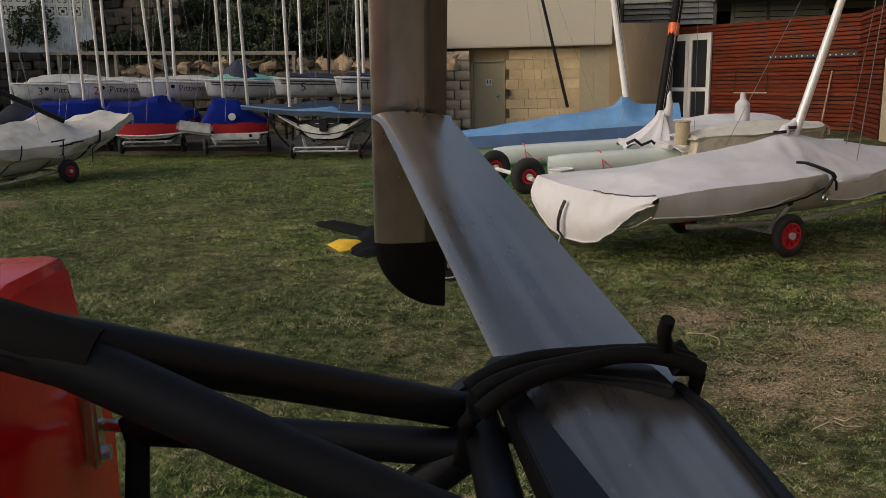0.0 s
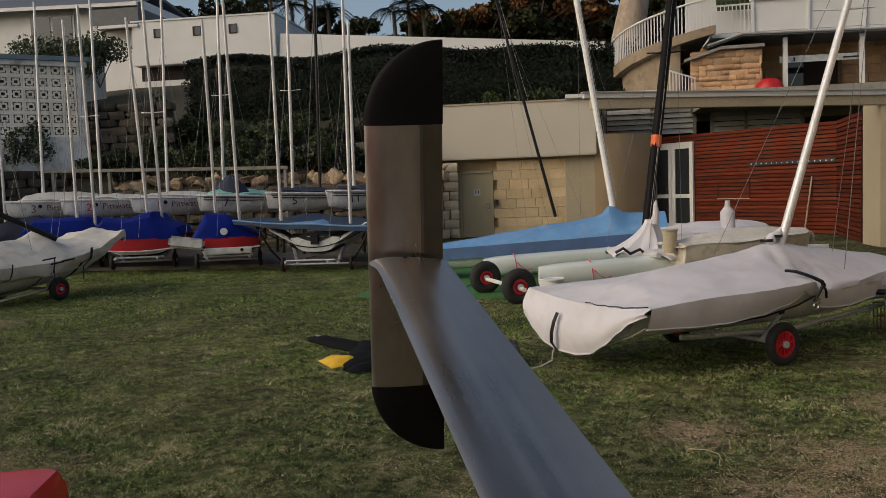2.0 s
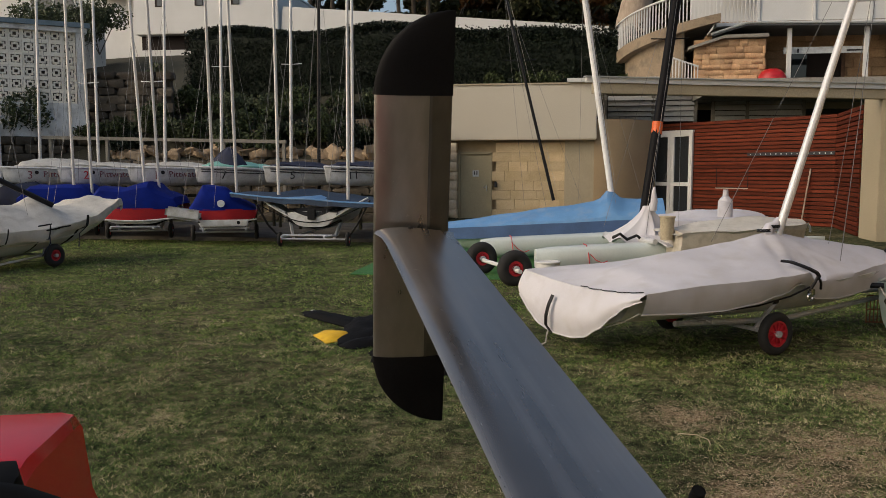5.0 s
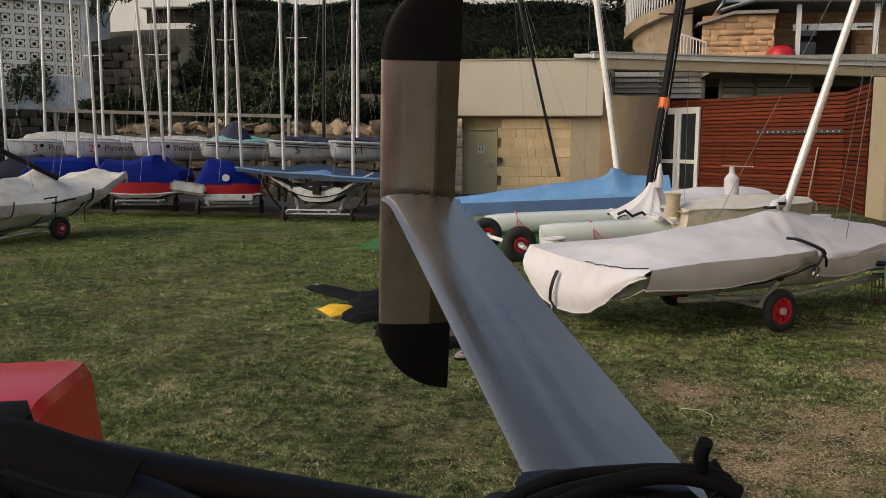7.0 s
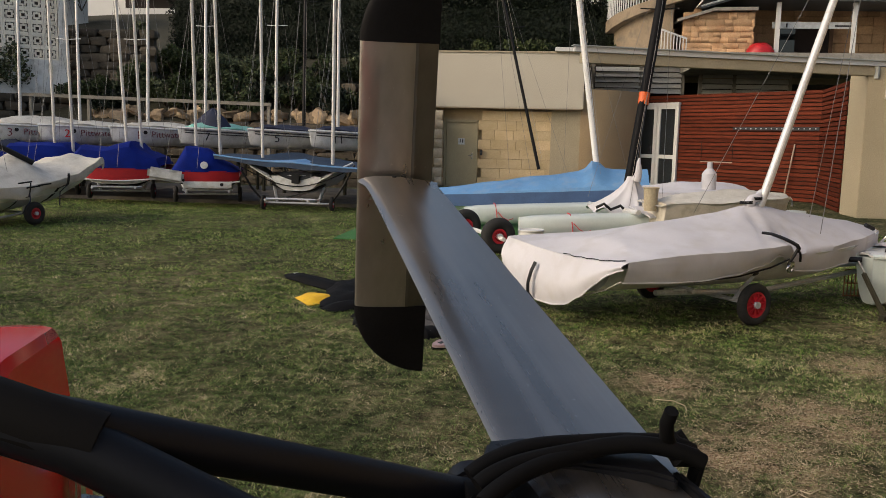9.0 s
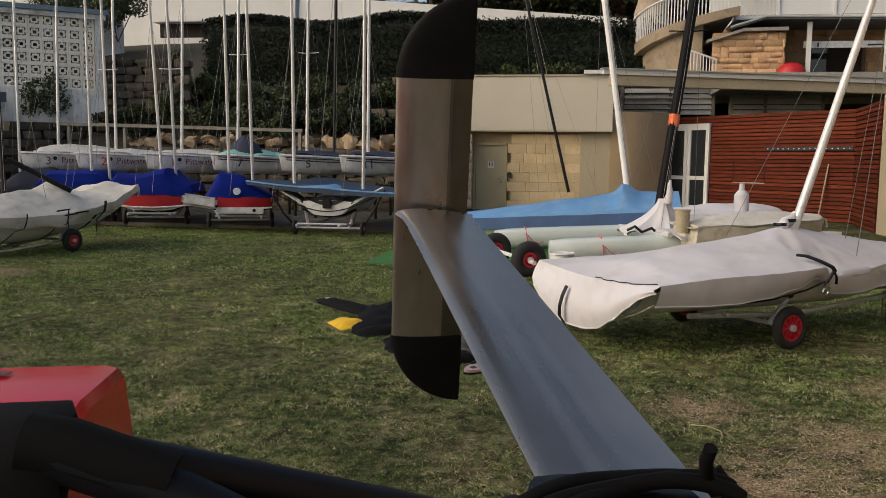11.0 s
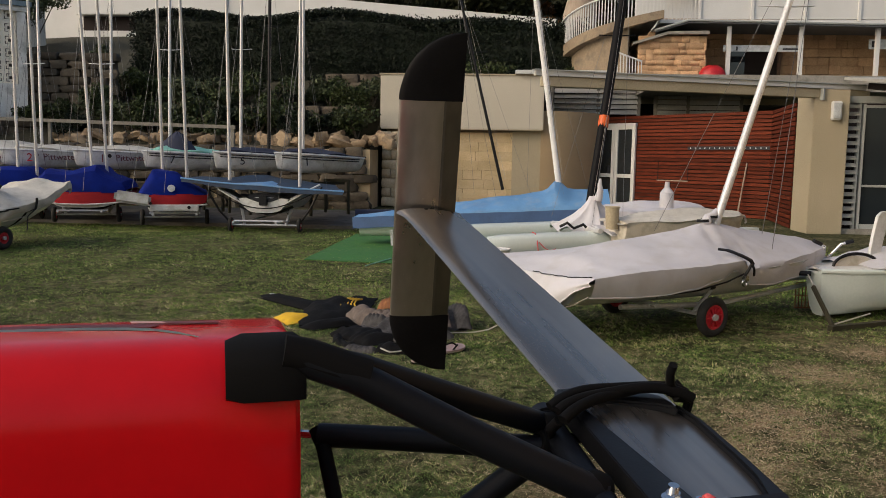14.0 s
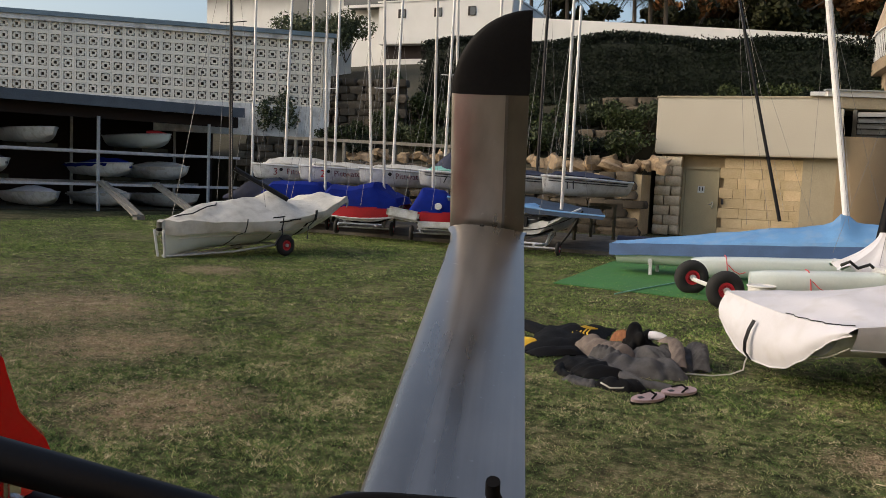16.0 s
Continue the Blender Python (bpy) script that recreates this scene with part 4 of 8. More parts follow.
# Soffit beam and inner walls carry the shed's shade as near-black colour.
part("soffit_beam", Geo().beam(shed_at(-1, 0.5, 2.98), shed_at(SL, 0.5, 2.98), 0.12, 0.36), "gap_shade", shed)
part("back_wall", Geo().beam(shed_at(-1, 4.4, 1.7), shed_at(SL, 4.4, 1.7), 0.2, 3.5), "gap_shade", shed)
part("end_wall", Geo().beam(shed_at(SL - 0.1, 2.6, 1.7), shed_at(SL - 0.1, 4.4, 1.7), 0.2, 3.4), "gap_shade", shed)
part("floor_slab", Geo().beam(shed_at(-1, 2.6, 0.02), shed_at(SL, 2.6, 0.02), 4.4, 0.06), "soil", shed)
rack = thing("boat_rack", "galvanised steel boat rack with three tiers inside the shed", "rack")
for d in (1.9, 5.35, 8.8, 12.25):
    part("upright", Geo().beam(shed_at(d, 0.25, 0), shed_at(d, 0.25, 2.85), 0.07, 0.07, (1, 0, 0)), "galv", rack)
    part("rear_upright", Geo().beam(shed_at(d, 3.4, 0), shed_at(d, 3.4, 3.4), 0.07, 0.07, (1, 0, 0)), "galv", rack)
for z in (0.81, 1.80):
    for dep in (0.25, 3.4):
        part("beam", Geo().beam(shed_at(-1, dep, z), shed_at(SL, dep, z), 0.05, 0.08), "galv", rack)
for d, h in ((8.9, 0.88), (10.55, 0.84)):
    rp = thing("loading_ramp", "grey timber loading ramp leaning from the rack", "ramp", "loading ramps")
    part("plank", Geo().beam(shed_at(d, 0.2, h), shed_at(d, 0.2, h) + Vector((3.4, -2.05, 0.12 - h)), 0.3, 0.05), "grey_wood", rp, bevel=0.006)
    part("lip", Geo().beam(shed_at(d, 0.2, h + 0.05), shed_at(d, 0.2, h + 0.05) + Vector((3.4, -2.05, 0.1 - h)), 0.05, 0.05).beam(shed_at(d, 0.2, h) + Vector((3.3, -2.0, 0.05 - h)), shed_at(d, 0.2, h) + Vector((3.45, -2.0, 0.05 - h)), 0.3, 0.10), "grey_wood", rp)

# ==== store with sandstone front ====
store = thing("store_building", "cream rendered store with a sandstone front and a khaki door", "building")
part("upper_band", Geo().box((-1.36, 27.5, 3.34), (5.16, 3.3, 1.68)), "cream", store, bevel=0.02)
part("band_cap", Geo().box((-1.36, 27.5, 4.2), (5.22, 3.36, 0.05)), "cream2", store)
part("backing_wall", Geo().box((-1.3, 27.78, 1.25), (5.0, 2.8, 2.5)), "mortar", store)
part("side_panel", Geo().box((0.72, 26.24, 1.25), (0.92, 0.2, 2.5)), "cream2", store)
part("soffit", Geo().box((-1.36, 26.1, 2.49), (5.1, 0.5, 0.02)), "cream2", store)
door = part("door", Geo().box((-2.56, 26.3, 1.03), (0.94, 0.05, 2.04)), "door_paint", store, "flat khaki painted door with a small sign", bevel=0.004)
part("door_frame", Geo().box((-3.07, 26.27, 1.05), (0.07, 0.12, 2.1)).box((-2.06, 26.27, 1.05), (0.06, 0.12, 2.1)).box((-2.56, 26.27, 2.09), (1.06, 0.12, 0.07)), "door_paint", store)
part("lock_plate", Geo().box((-2.2, 26.26, 0.98), (0.05, 0.03, 0.2)), "steel", door)
part("handle", Geo().tube([(-2.2, 26.25, 1.0), (-2.2, 26.2, 1.0), (-2.32, 26.2, 1.0)], 0.012, 6), "steel", door)
sg = part("sign", Geo().box((-2.55, 26.268, 1.44), (0.2, 0.01, 0.2)), "plate", door, "small pale toilet sign with dark bars")
part("sign_mark", Geo().box((-2.59, 26.258, 1.46), (0.03, 0.008, 0.12)).box((-2.51, 26.258, 1.46), (0.03, 0.008, 0.12)), "ink", sg)
part("call_box", Geo().box((-1.9, 26.1, 1.1), (0.07, 0.06, 0.16)), "ink", store)
blk = [finish(Geo().box((0, 0, 0), (w, 0.16, 0.296)).mesh("sandstone_block"), MAT["sand"], bevel=0.008) for w in (0.596, 0.396, 0.796)]
quoin = [finish(stone_geo(70 + k, (1.0, 0.34, 1.0), 0.05, 0.2).mesh("quoin_stone"), MAT["pale_sand"], angle=45) for k in range(3)]
rs = random.Random(8)
for row in range(8):
    z = 0.16 + row * 0.3
    x = -2.02 + (0.12 if row % 2 else 0.0)
    while x < 0.2:
        k = rs.choice([0, 0, 1, 2])
        w = (0.6, 0.4, 0.8)[k]
        if x + w > 0.12:
            w = 0.27 - x
        o = new("sandstone_block", blk[k])
        o.parent = store
        o.scale = (w / (0.6, 0.4, 0.8)[k], 1, 1)
        o.location = (x + w / 2, 26.26 + rs.uniform(-0.006, 0.006), z)
        x += w
    for x0, w in (((-3.9, 0.5), (-3.39, 0.28)), ((-3.9, 0.3), (-3.59, 0.48)))[row % 2]:
        o = new("quoin_stone", rs.choice(quoin))
        o.parent = store
        o.matrix_local = Matrix.LocRotScale((x0 + w / 2, 26.05 + rs.uniform(-0.02, 0.02), z), Euler((0, 0, rs.uniform(-0.02, 0.02))), (w, 1, 0.297))

# ==== clubhouse hall ====
hall = thing("clubhouse", "cream clubhouse with a deep flat roof, timber wall and glass doors", "building")
part("roof_slab", Geo().box((10.2, 30.7, 4.22), (19.8, 3.2, 0.14)), "white_paint", hall, bevel=0.01)
part("porch_roof", Geo().box((1.75, 27.2, 4.28), (2.9, 3.0, 0.12)), "white_paint", hall, bevel=0.01)
part("fascia_wall", Geo().box((12.0, 30.3, 3.9), (15.5, 0.2, 0.5)), "cream2", hall)
part("eave", Geo().loft([[(7.75, 19.3, 3.50), (20, 19.3, 3.50)], [(7.75, 17.1, 3.24), (20, 17.1, 3.24)]]), "louvre", hall, "grey corrugated eave over the doors", thick=0.06)
# Rafters are coloured near-black for the shade under the eave.
for k in range(9):
    part("rafter", Geo().beam((8.2 + 0.9 * k, 17.25, 3.13), (8.2 + 0.9 * k, 19.0, 3.34), 0.07, 0.14), "gap_shade", hall)
part("front_beam", Geo().beam((0.80, 16.55, 3.155), (8.3, 19.36, 3.155), 0.2, 0.20), "cream2", hall, bevel=0.008)
part("beam_bracket", Geo().beam((7.05, 18.82, 3.13), (7.09, 18.84, 3.13), 0.24, 0.26), "frame_grey", hall)
part("gutter", Geo().beam((0.65, 16.40, 3.31), (8.2, 19.23, 3.31), 0.12, 0.10), "white_paint", hall)
part("gutter_lip", Geo().beam((0.62, 16.36, 3.37), (8.2, 19.2, 3.37), 0.16, 0.022), "frame_grey", hall)
part("ceiling_lining", Geo().box((10.4, 30.7, 4.13), (19.0, 3.0, 0.03)), "cream2", hall)
g = Geo()
ring = []
for i in range(15):
    a = i / 14
    x = 1.16 + 2.25 * math.sin(a * math.pi / 2)
    y = 26.1 + 3.0 * (1 - math.cos(a * math.pi / 2))
    ring.append((x, y))
g.loft([[(x, y, 0) for x, y in ring], [(x, y, 3.12) for x, y in ring]])
part("curved_wall", g, "tan", hall, thick=0.2)
g = Geo()
# Near-black wall: the shade behind the louvres is its colour.
part("upper_wall", Geo().box((4.6, 31.0, 3.0), (7.6, 0.2, 2.2)), "gap_shade", hall)
for k in range(5):
    for lx, lw in ((2.45, 1.5), (3.9, 1.35), (5.75, 1.0), (7.2, 1.7)):
        part("louvre", Geo().box((lx, 29.1, 3.27 + 0.18 * k), (lw, 0.17, 0.012), m=Euler((1.15, 0, 0)).to_matrix()), "louvre", hall)
for px_, py_ in ((1.62, 29.15), (3.22, 29.15), (4.62, 29.15), (5.2, 29.15), (6.3, 29.15), (8.1, 29.15)):
    part("louvre_post", Geo().box((px_, py_, 3.55), (0.12, 0.12, 1.2)), "grey_wood", hall)
# timber box
T0, T1, T2 = Vector((7.41, 23.24, 0)), Vector((3.31, 27.87, 0)), Vector((6.98, 20.05, 0))
TN = Vector(((T1 - T0).y, -(T1 - T0).x, 0)).normalized() * -1
timber = thing("timber_wall", "red-brown horizontal cedar slat wall under the roof", "wall", kind="structure")
part("backing", Geo().beam(T0 - TN * 0.14 + Vector((0, 0, 1.5)), T1 - TN * 0.14 + Vector((0, 0, 1.5)), 0.2, 3.0), "gap_shade", timber)
part("side_backing", Geo().beam((T0.x + 0.16, T0.y, 1.5), (T2.x + 0.16, T2.y, 1.5), 0.2, 3.0), "gap_shade", timber)
L1, L2 = (T1 - T0).length, (T2 - T0).length
sl1 = finish(Geo().box((0, 0, 0), (L1, 0.035, 0.088)).mesh("slat"), MAT["cedar"], bevel=0.004)
sl2 = finish(Geo().box((0, 0, 0), (L2, 0.035, 0.088)).mesh("slat"), MAT["cedar"], bevel=0.004)
a1, a2 = math.atan2(T1.y - T0.y, T1.x - T0.x), math.atan2(T2.y - T0.y, T2.x - T0.x)
m1, m2 = (T0 + T1) / 2, (T0 + T2) / 2
pieces("slat", sl1, [Matrix.Translation((m1.x, m1.y, 0.07 + 0.112 * k)) @ Matrix.Rotation(a1, 4, "Z") for k in range(27)], timber)
pieces("slat", sl2, [Matrix.Translation((m2.x, m2.y, 0.07 + 0.112 * k)) @ Matrix.Rotation(a2, 4, "Z") for k in range(27)], timber)
TU = (T1 - T0).normalized()
part("slot_vent", Geo().beam(T0 + TU * 0.02 + TN * 0.03 + Vector((0, 0, 2.0)), T0 + TU * 2.75 + TN * 0.03 + Vector((0, 0, 2.0)), 0.02, 0.10), "ink", timber, "dark perforated vent strip between the slats")
for k in range(16):
    part("vent_hole", Geo().disc(T0 + TU * (0.12 + 0.168 * k) + TN * 0.041 + Vector((0, 0, 2.0)), TN, 0.02, 0.006, 8), "galv", timber)
# white framed door at the end of the timber wall
fr = thing("porch_door", "white framed glazed door at the end of the timber wall", "door", kind="structure")
def on_wall(d, z, out=0.07):
    return T0 + TU * d + TN * out + Vector((0, 0, z))
for d, w in ((4.80, 0.14), (5.52, 0.13), (5.66, 0.13), (6.30, 0.12)):
    part("stile", Geo().beam(on_wall(d, 0.02), on_wall(d, 2.72), w, 0.08, TN), "white_paint", fr, bevel=0.006)
for d0, d1 in ((4.87, 5.46), (5.72, 6.24)):
    for z, h in ((0.12, 0.22), (1.1, 0.12), (2.66, 0.12)):
        part("rail", Geo().beam(on_wall(d0, z), on_wall(d1, z), 0.076, h), "white_paint", fr, bevel=0.006)
    part("pane", Geo().beam(on_wall(d0, 1.4, 0.06), on_wall(d1, 1.4, 0.06), 0.02, 2.5), "glass", fr)
part("head", Geo().beam(on_wall(4.72, 2.76), on_wall(6.36, 2.76), 0.10, 0.08), "white_paint", fr)
part("bottle", Geo().tube([on_wall(5.85, 1.18, 0.02), on_wall(5.85, 1.42, 0.02), on_wall(5.85, 1.48, 0.02)], 0.09, 10, 0.03), "black", fr, "dark bottle behind the door pane")
# end pier and glass doors
part("pier", Geo().box((7.335, 19.35, 1.62), (0.77, 1.1, 3.24)), "cream2", hall, bevel=0.012)
lamp = thing("wall_lamp", "square white bulkhead lamp on the pier", "lamp")
part("body", Geo().box((7.42, 18.75, 2.77), (0.22, 0.1, 0.42)), "white_paint", lamp, bevel=0.02)
part("diffuser", Geo().box((7.42, 18.69, 2.77), (0.16, 0.04, 0.34)), "plate", lamp, bevel=0.01)
gl = thing("glass_doors", "white framed glazed doors and louvre strip of the clubhouse", "doors", kind="structure")
part("header", Geo().box((10.9, 19.1, 3.04), (6.4, 0.14, 0.16)), "frame_grey", gl)
# Near-black sheet paints the shade of the room behind the glass.
part("dark_room", Geo().box((10.9, 20.6, 1.6), (6.2, 0.1, 3.2)), "gap_shade", gl)
part("sill", Geo().box((10.9, 19.05, 0.06), (6.4, 0.24, 0.12)), "concrete", gl)
for x, w in ((7.76, 0.07), (8.06, 0.1), (8.16, 0.1), (8.98, 0.12), (9.1, 0.12), (9.95, 0.12), (10.1, 0.12), (11.0, 0.12), (11.9, 0.12), (12.9, 0.12)):
    part("stile", Geo().box((x, 19.1, 1.53), (w * 0.58, 0.1, 2.85)), "frame_grey", gl, bevel=0.006)
for k, (x0, x1) in enumerate(((8.2, 8.95), (9.14, 9.92), (10.15, 10.97), (11.05, 11.87), (11.95, 12.85))):
    part("pane", Geo().box(((x0 + x1) / 2, 19.12, 1.55), (x1 - x0, 0.02, 2.7)), "glass", gl)
    for z, h in ((0.17, 0.11), (1.10, 0.05), (2.89, 0.06)):
        part("rail", Geo().box(((x0 + x1) / 2, 19.1, z), (x1 - x0, 0.08, h)), "frame_grey", gl)
for k in range(17):
    part("glass_louvre", Geo().box((7.91, 19.04, 0.25 + 0.165 * k), (0.24, 0.13, 0.012), m=Euler((0.7, 0, 0)).to_matrix()), "louvre", gl)

part("pole", Geo().tube([on_wall(0.80, 0.02, 0.25), on_wall(0.70, 1.58, 0.04)], 0.022, 6), "pale_bark", timber, "pale timber pole leaning on the slats")
part("hatch_trim", Geo().beam(on_wall(2.7, 1.0, 0.03), on_wall(3.86, 1.0, 0.03), 0.02, 0.03), "pale_bark", timber)
for d in (2.72, 3.84):
    part("hatch_seam", Geo().beam(on_wall(d, 1.0, 0.024), on_wall(d, 1.62, 0.024), 0.012, 0.012, TN), "gap_shade", timber)
# unseen walls added to close the yard beside the camera and shade its right
tagged(obj("clubhouse_wing", Geo().box((6.9, -5.5, 5.0), (0.4, 20, 10.0)).box((9.6, 9.5, 5.0), (0.4, 10.0, 10.0)).box((8.25, 4.4, 5.0), (3.1, 0.4, 10.0)), "tan", bevel=0.01), "plain tan wall added out of view to shade the right of the yard", "wall", kind="structure")

# ==== upper house with the curved balcony ====
up = thing("upper_house", "sandstone and white upper house with a curved railed balcony", "house")
part("stone_wall", Geo().box((9.6, 30.7, 5.5), (10.0, 0.3, 2.4)), "brown_sand", up)
rs = random.Random(3)
blk_up = [finish(Geo().box((0, 0, 0), (w, 0.2, 0.292)).mesh("sandstone_block"), MAT["brown_sand"], bevel=0.012) for w in (0.592, 0.392, 0.792)]
for row in range(7):
    x = 4.6 + (0.2 if row % 2 else 0)
    while x < 13.5:
        w = rs.choice([0.4, 0.6, 0.8])
        o = new("sandstone_block", blk_up[{0.4: 1, 0.6: 0, 0.8: 2}[w]])
        o.parent = up
        o.location = (x + w / 2, 30.5 + rs.uniform(-0.02, 0.02), 4.3 + row * 0.3)
        x += w
part("side_stone", Geo().box((4.66, 32.4, 5.4), (0.3, 3.6, 2.2)), "brown_sand", up)
part("bay_core", Geo().box((5.53, 29.5, 4.95), (2.1, 2.0, 1.3)), "brown_sand", up)
blk_bay = [finish(stone_geo(60 + k, (1.0, 0.22, 1.0), 0.03, 0.10).mesh("bay_stone"), MAT["honey_sand"], angle=50) for k in range(3)]
z = 4.34
while z < 5.62:
    h = rs.choice([0.17, 0.22, 0.28])
    x = 4.42
    while x < 6.6:
        w = min(rs.choice([0.24, 0.34, 0.46, 0.6]), 6.66 - x)
        o = new("bay_stone", rs.choice(blk_bay))
        o.parent = up
        o.matrix_local = Matrix.LocRotScale((x + w / 2, 28.44 + rs.uniform(-0.02, 0.02), z + h / 2), Euler((0, 0, 0)), (w * 1.03, 1, h * 1.04))
        x += w + 0.008
    z += h + 0.006
part("bay_roof", Geo().loft([[(4.22, y, 5.46), (4.22, y, 5.54), (5.35, y, 5.90), (6.7, y, 5.92), (6.7, y, 5.82), (5.35, y, 5.80)] for y in (28.15, 30.6)], True, True), "concrete", up, "weathered sloping slab over the stone bay")
part("deck_edge", Geo().box((9.9, 29.7, 6.27), (9.6, 2.5, 0.12)), "white_paint", up)
part("awning", Geo().loft([[(4.92, 28.1, 5.90), (6.0, 28.1, 6.22), (15, 28.1, 6.05)], [(5.3, 30.4, 6.05), (6.1, 30.4, 6.2), (15, 30.4, 6.15)]]), "roof", up, "dark awning over the terrace", thick=0.05)
part("awning_edge", Geo().tube([(4.90, 28.08, 5.92), (6.0, 28.08, 6.25), (15, 28.08, 6.08)], 0.035, 6), "frame_grey", up)
part("balustrade", Geo().box((10.72, 28.5, 6.84), (8.7, 0.08, 0.98)), "white_paint", up)
for k in range(6):
    part("balustrade_post", Geo().box((6.4 + 1.72 * k, 28.43, 6.84), (0.09, 0.06, 1.10)), "white_paint", up)
part("balustrade_cap", Geo().box((10.72, 28.46, 7.36), (8.8, 0.16, 0.06)), "white_paint", up)
part("picket_rail", Geo().beam((4.9, 28.6, 7.25), (6.36, 28.6, 7.28), 0.05, 0.05), "white_paint", up)
for k in range(12):
    part("picket", Geo().beam((4.92 + 0.125 * k, 28.6, 6.28), (4.92 + 0.125 * k, 28.6, 7.25), 0.03, 0.03, (0, 1, 0)), "white_paint", up)
part("upper_wall", Geo().box((6.0, 32, 8.2), (2.4, 0.3, 3.6)), "white_paint", up)
part("upper_room", Geo().box((11.5, 31.5, 8.2), (8, 0.3, 3.4)), "white_paint", up)
for x0, x1 in ((5.75, 6.9), (7.3, 8.9), (9.3, 10.9)):
    lt_ = part("lattice_panel", Geo().box(((x0 + x1) / 2, 31.2, 8.25), (x1 - x0, 0.03, 1.3)), "leaf", up, "dark green garden lattice panel")
    g = Geo()
    for k in range(int((x1 - x0) / 0.16) + 1):
        g.box((x0 + 0.16 * k, 31.16, 8.25), (0.055, 0.03, 1.3))
    for k in range(9):
        g.box(((x0 + x1) / 2, 31.155, 7.62 + 0.16 * k), (x1 - x0, 0.03, 0.055))
    part("lattice_slats", g, "leaf_pale", lt_)
for x in (7.40, 9.75, 12.2):
    part("veranda_post", Geo().beam((x, 28.45, 4.35), (x, 28.45, 6.1), 0.13, 0.12, (0, 1, 0)), "white_paint", up)
# Near-black panel stands in for the shade of the doorway.
w = part("doorway", Geo().box((8.75, 30.36, 5.0), (1.75, 0.08, 1.3)), "gap_shade", up, "near-black panel for the shade in the open doorway under the awning")
part("door_frame", Geo().box((9.64, 30.32, 5.0), (0.12, 0.1, 1.3)).box((8.78, 30.32, 5.68), (1.85, 0.1, 0.1)), "brown_wood", w)
part("doorway_pane", Geo().box((8.2, 30.3, 5.1), (0.5, 0.03, 0.9)), "glass", w)
part("sign_board", Geo().box((8.55, 28.75, 5.43), (2.5, 0.04, 0.21)), "plate", up, "pale sign board with dark bars of writing")
part("sign_stroke", Geo().box((7.75, 28.72, 5.42), (0.05, 0.01, 0.13)), "ink", up)
part("sign_stroke", Geo().box((9.5, 28.72, 5.41), (0.5, 0.01, 0.05)), "ink", up)
part("wide_sign", Geo().box((13.6, 29.0, 5.62), (2.9, 0.04, 0.32)), "plate", up, "long grey sign board with illegible dark bars")
part("sign_bars", Geo().box((13.2, 28.97, 5.62), (0.9, 0.01, 0.11)).box((14.1, 28.97, 5.62), (0.7, 0.01, 0.11)).box((12.35, 28.97, 5.62), (0.22, 0.01, 0.2)), "ink", up)
red = Geo()
red.loft([[(6.86 + 0.47 * math.cos(a) * math.cos(e) ** 0.7, 28.25 + 0.42 * math.sin(a) * math.cos(e) ** 0.7, 4.34 + 0.46 * math.sin(e) + 0.015 * math.sin(6 * a)) for a in [k * math.tau / 16 for k in range(16)]] for e in (0, 0.3, 0.6, 0.9, 1.2, 1.5)], True)
tagged(obj("kettle_cover", red, "red_plastic"), "rounded red fabric cover standing on the terrace", "cover")
# curved balcony and rail
bal = thing("curved_balcony", "curved concrete balcony with a white picket rail", "balcony", kind="structure")
C = Vector((4.9, 30.9, 0))
arc = [(C.x + 2.95 * math.cos(a), C.y + 2.95 * math.sin(a), i / 24) for i, a in enumerate([math.radians(165 + 110 * k / 24) for k in range(25)])]
part("slab", Geo().loft([[(x, y, 4.95 + 1.35 * s), (x, y, 5.4 + 1.16 * s), (C.x + (x - C.x) * 0.93, C.y + (y - C.y) * 0.93, 5.4 + 1.16 * s), (C.x + (x - C.x) * 0.9, C.y + (y - C.y) * 0.9, 4.95 + 1.35 * s)] for x, y, s in arc], True, True), "balcony", bal, angle=20)
part("deck", Geo().add([(C.x, C.y, 5.9)] + [(x, y, 5.36 + 1.12 * s) for x, y, s in arc], [(0, i + 1, i + 2) for i in range(24)]), "concrete", bal)
part("top_rail", Geo().tube([(x, y, 6.32 + 1.12 * s) for x, y, s in arc], 0.035, 6), "white_paint", bal)
part("drum_wall", Geo().loft([[(C.x + (x - C.x) * 0.9, C.y + (y - C.y) * 0.9, 4.3), (C.x + (x - C.x) * 0.9, C.y + (y - C.y) * 0.9, 5.0 + 1.35 * s)] for x, y, s in arc[:20]]), "balcony", bal, "curved rendered wall under the balcony", thick=0.12)
part("column", Geo().tube([(C.x - 1.5, C.y - 0.6, 4.0), (C.x - 1.5, C.y - 0.6, 6.0)], 0.35, 16), "concrete", bal)
# Soil-dark wall: shade under the balcony is put into its colour.
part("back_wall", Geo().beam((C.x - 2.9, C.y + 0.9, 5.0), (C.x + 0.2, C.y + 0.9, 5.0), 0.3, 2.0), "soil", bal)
for i in range(49):
    a = math.radians(165 + 110 * i / 48)
    s = i / 48
    part("baluster", Geo().beam((C.x + 2.9 * math.cos(a), C.y + 2.9 * math.sin(a), 5.4 + 1.16 * s), (C.x + 2.9 * math.cos(a), C.y + 2.9 * math.sin(a), 6.32 + 1.12 * s), 0.035, 0.035, (1, 0, 0)), "white_paint", bal)
rail2 = thing("stair_rail", "white metal picket rail on the flat roof", "railing")
part("top_rail", Geo().beam((3.55, 27.85, 5.2), (4.5, 27.95, 4.88), 0.05, 0.05), "white_paint", rail2)
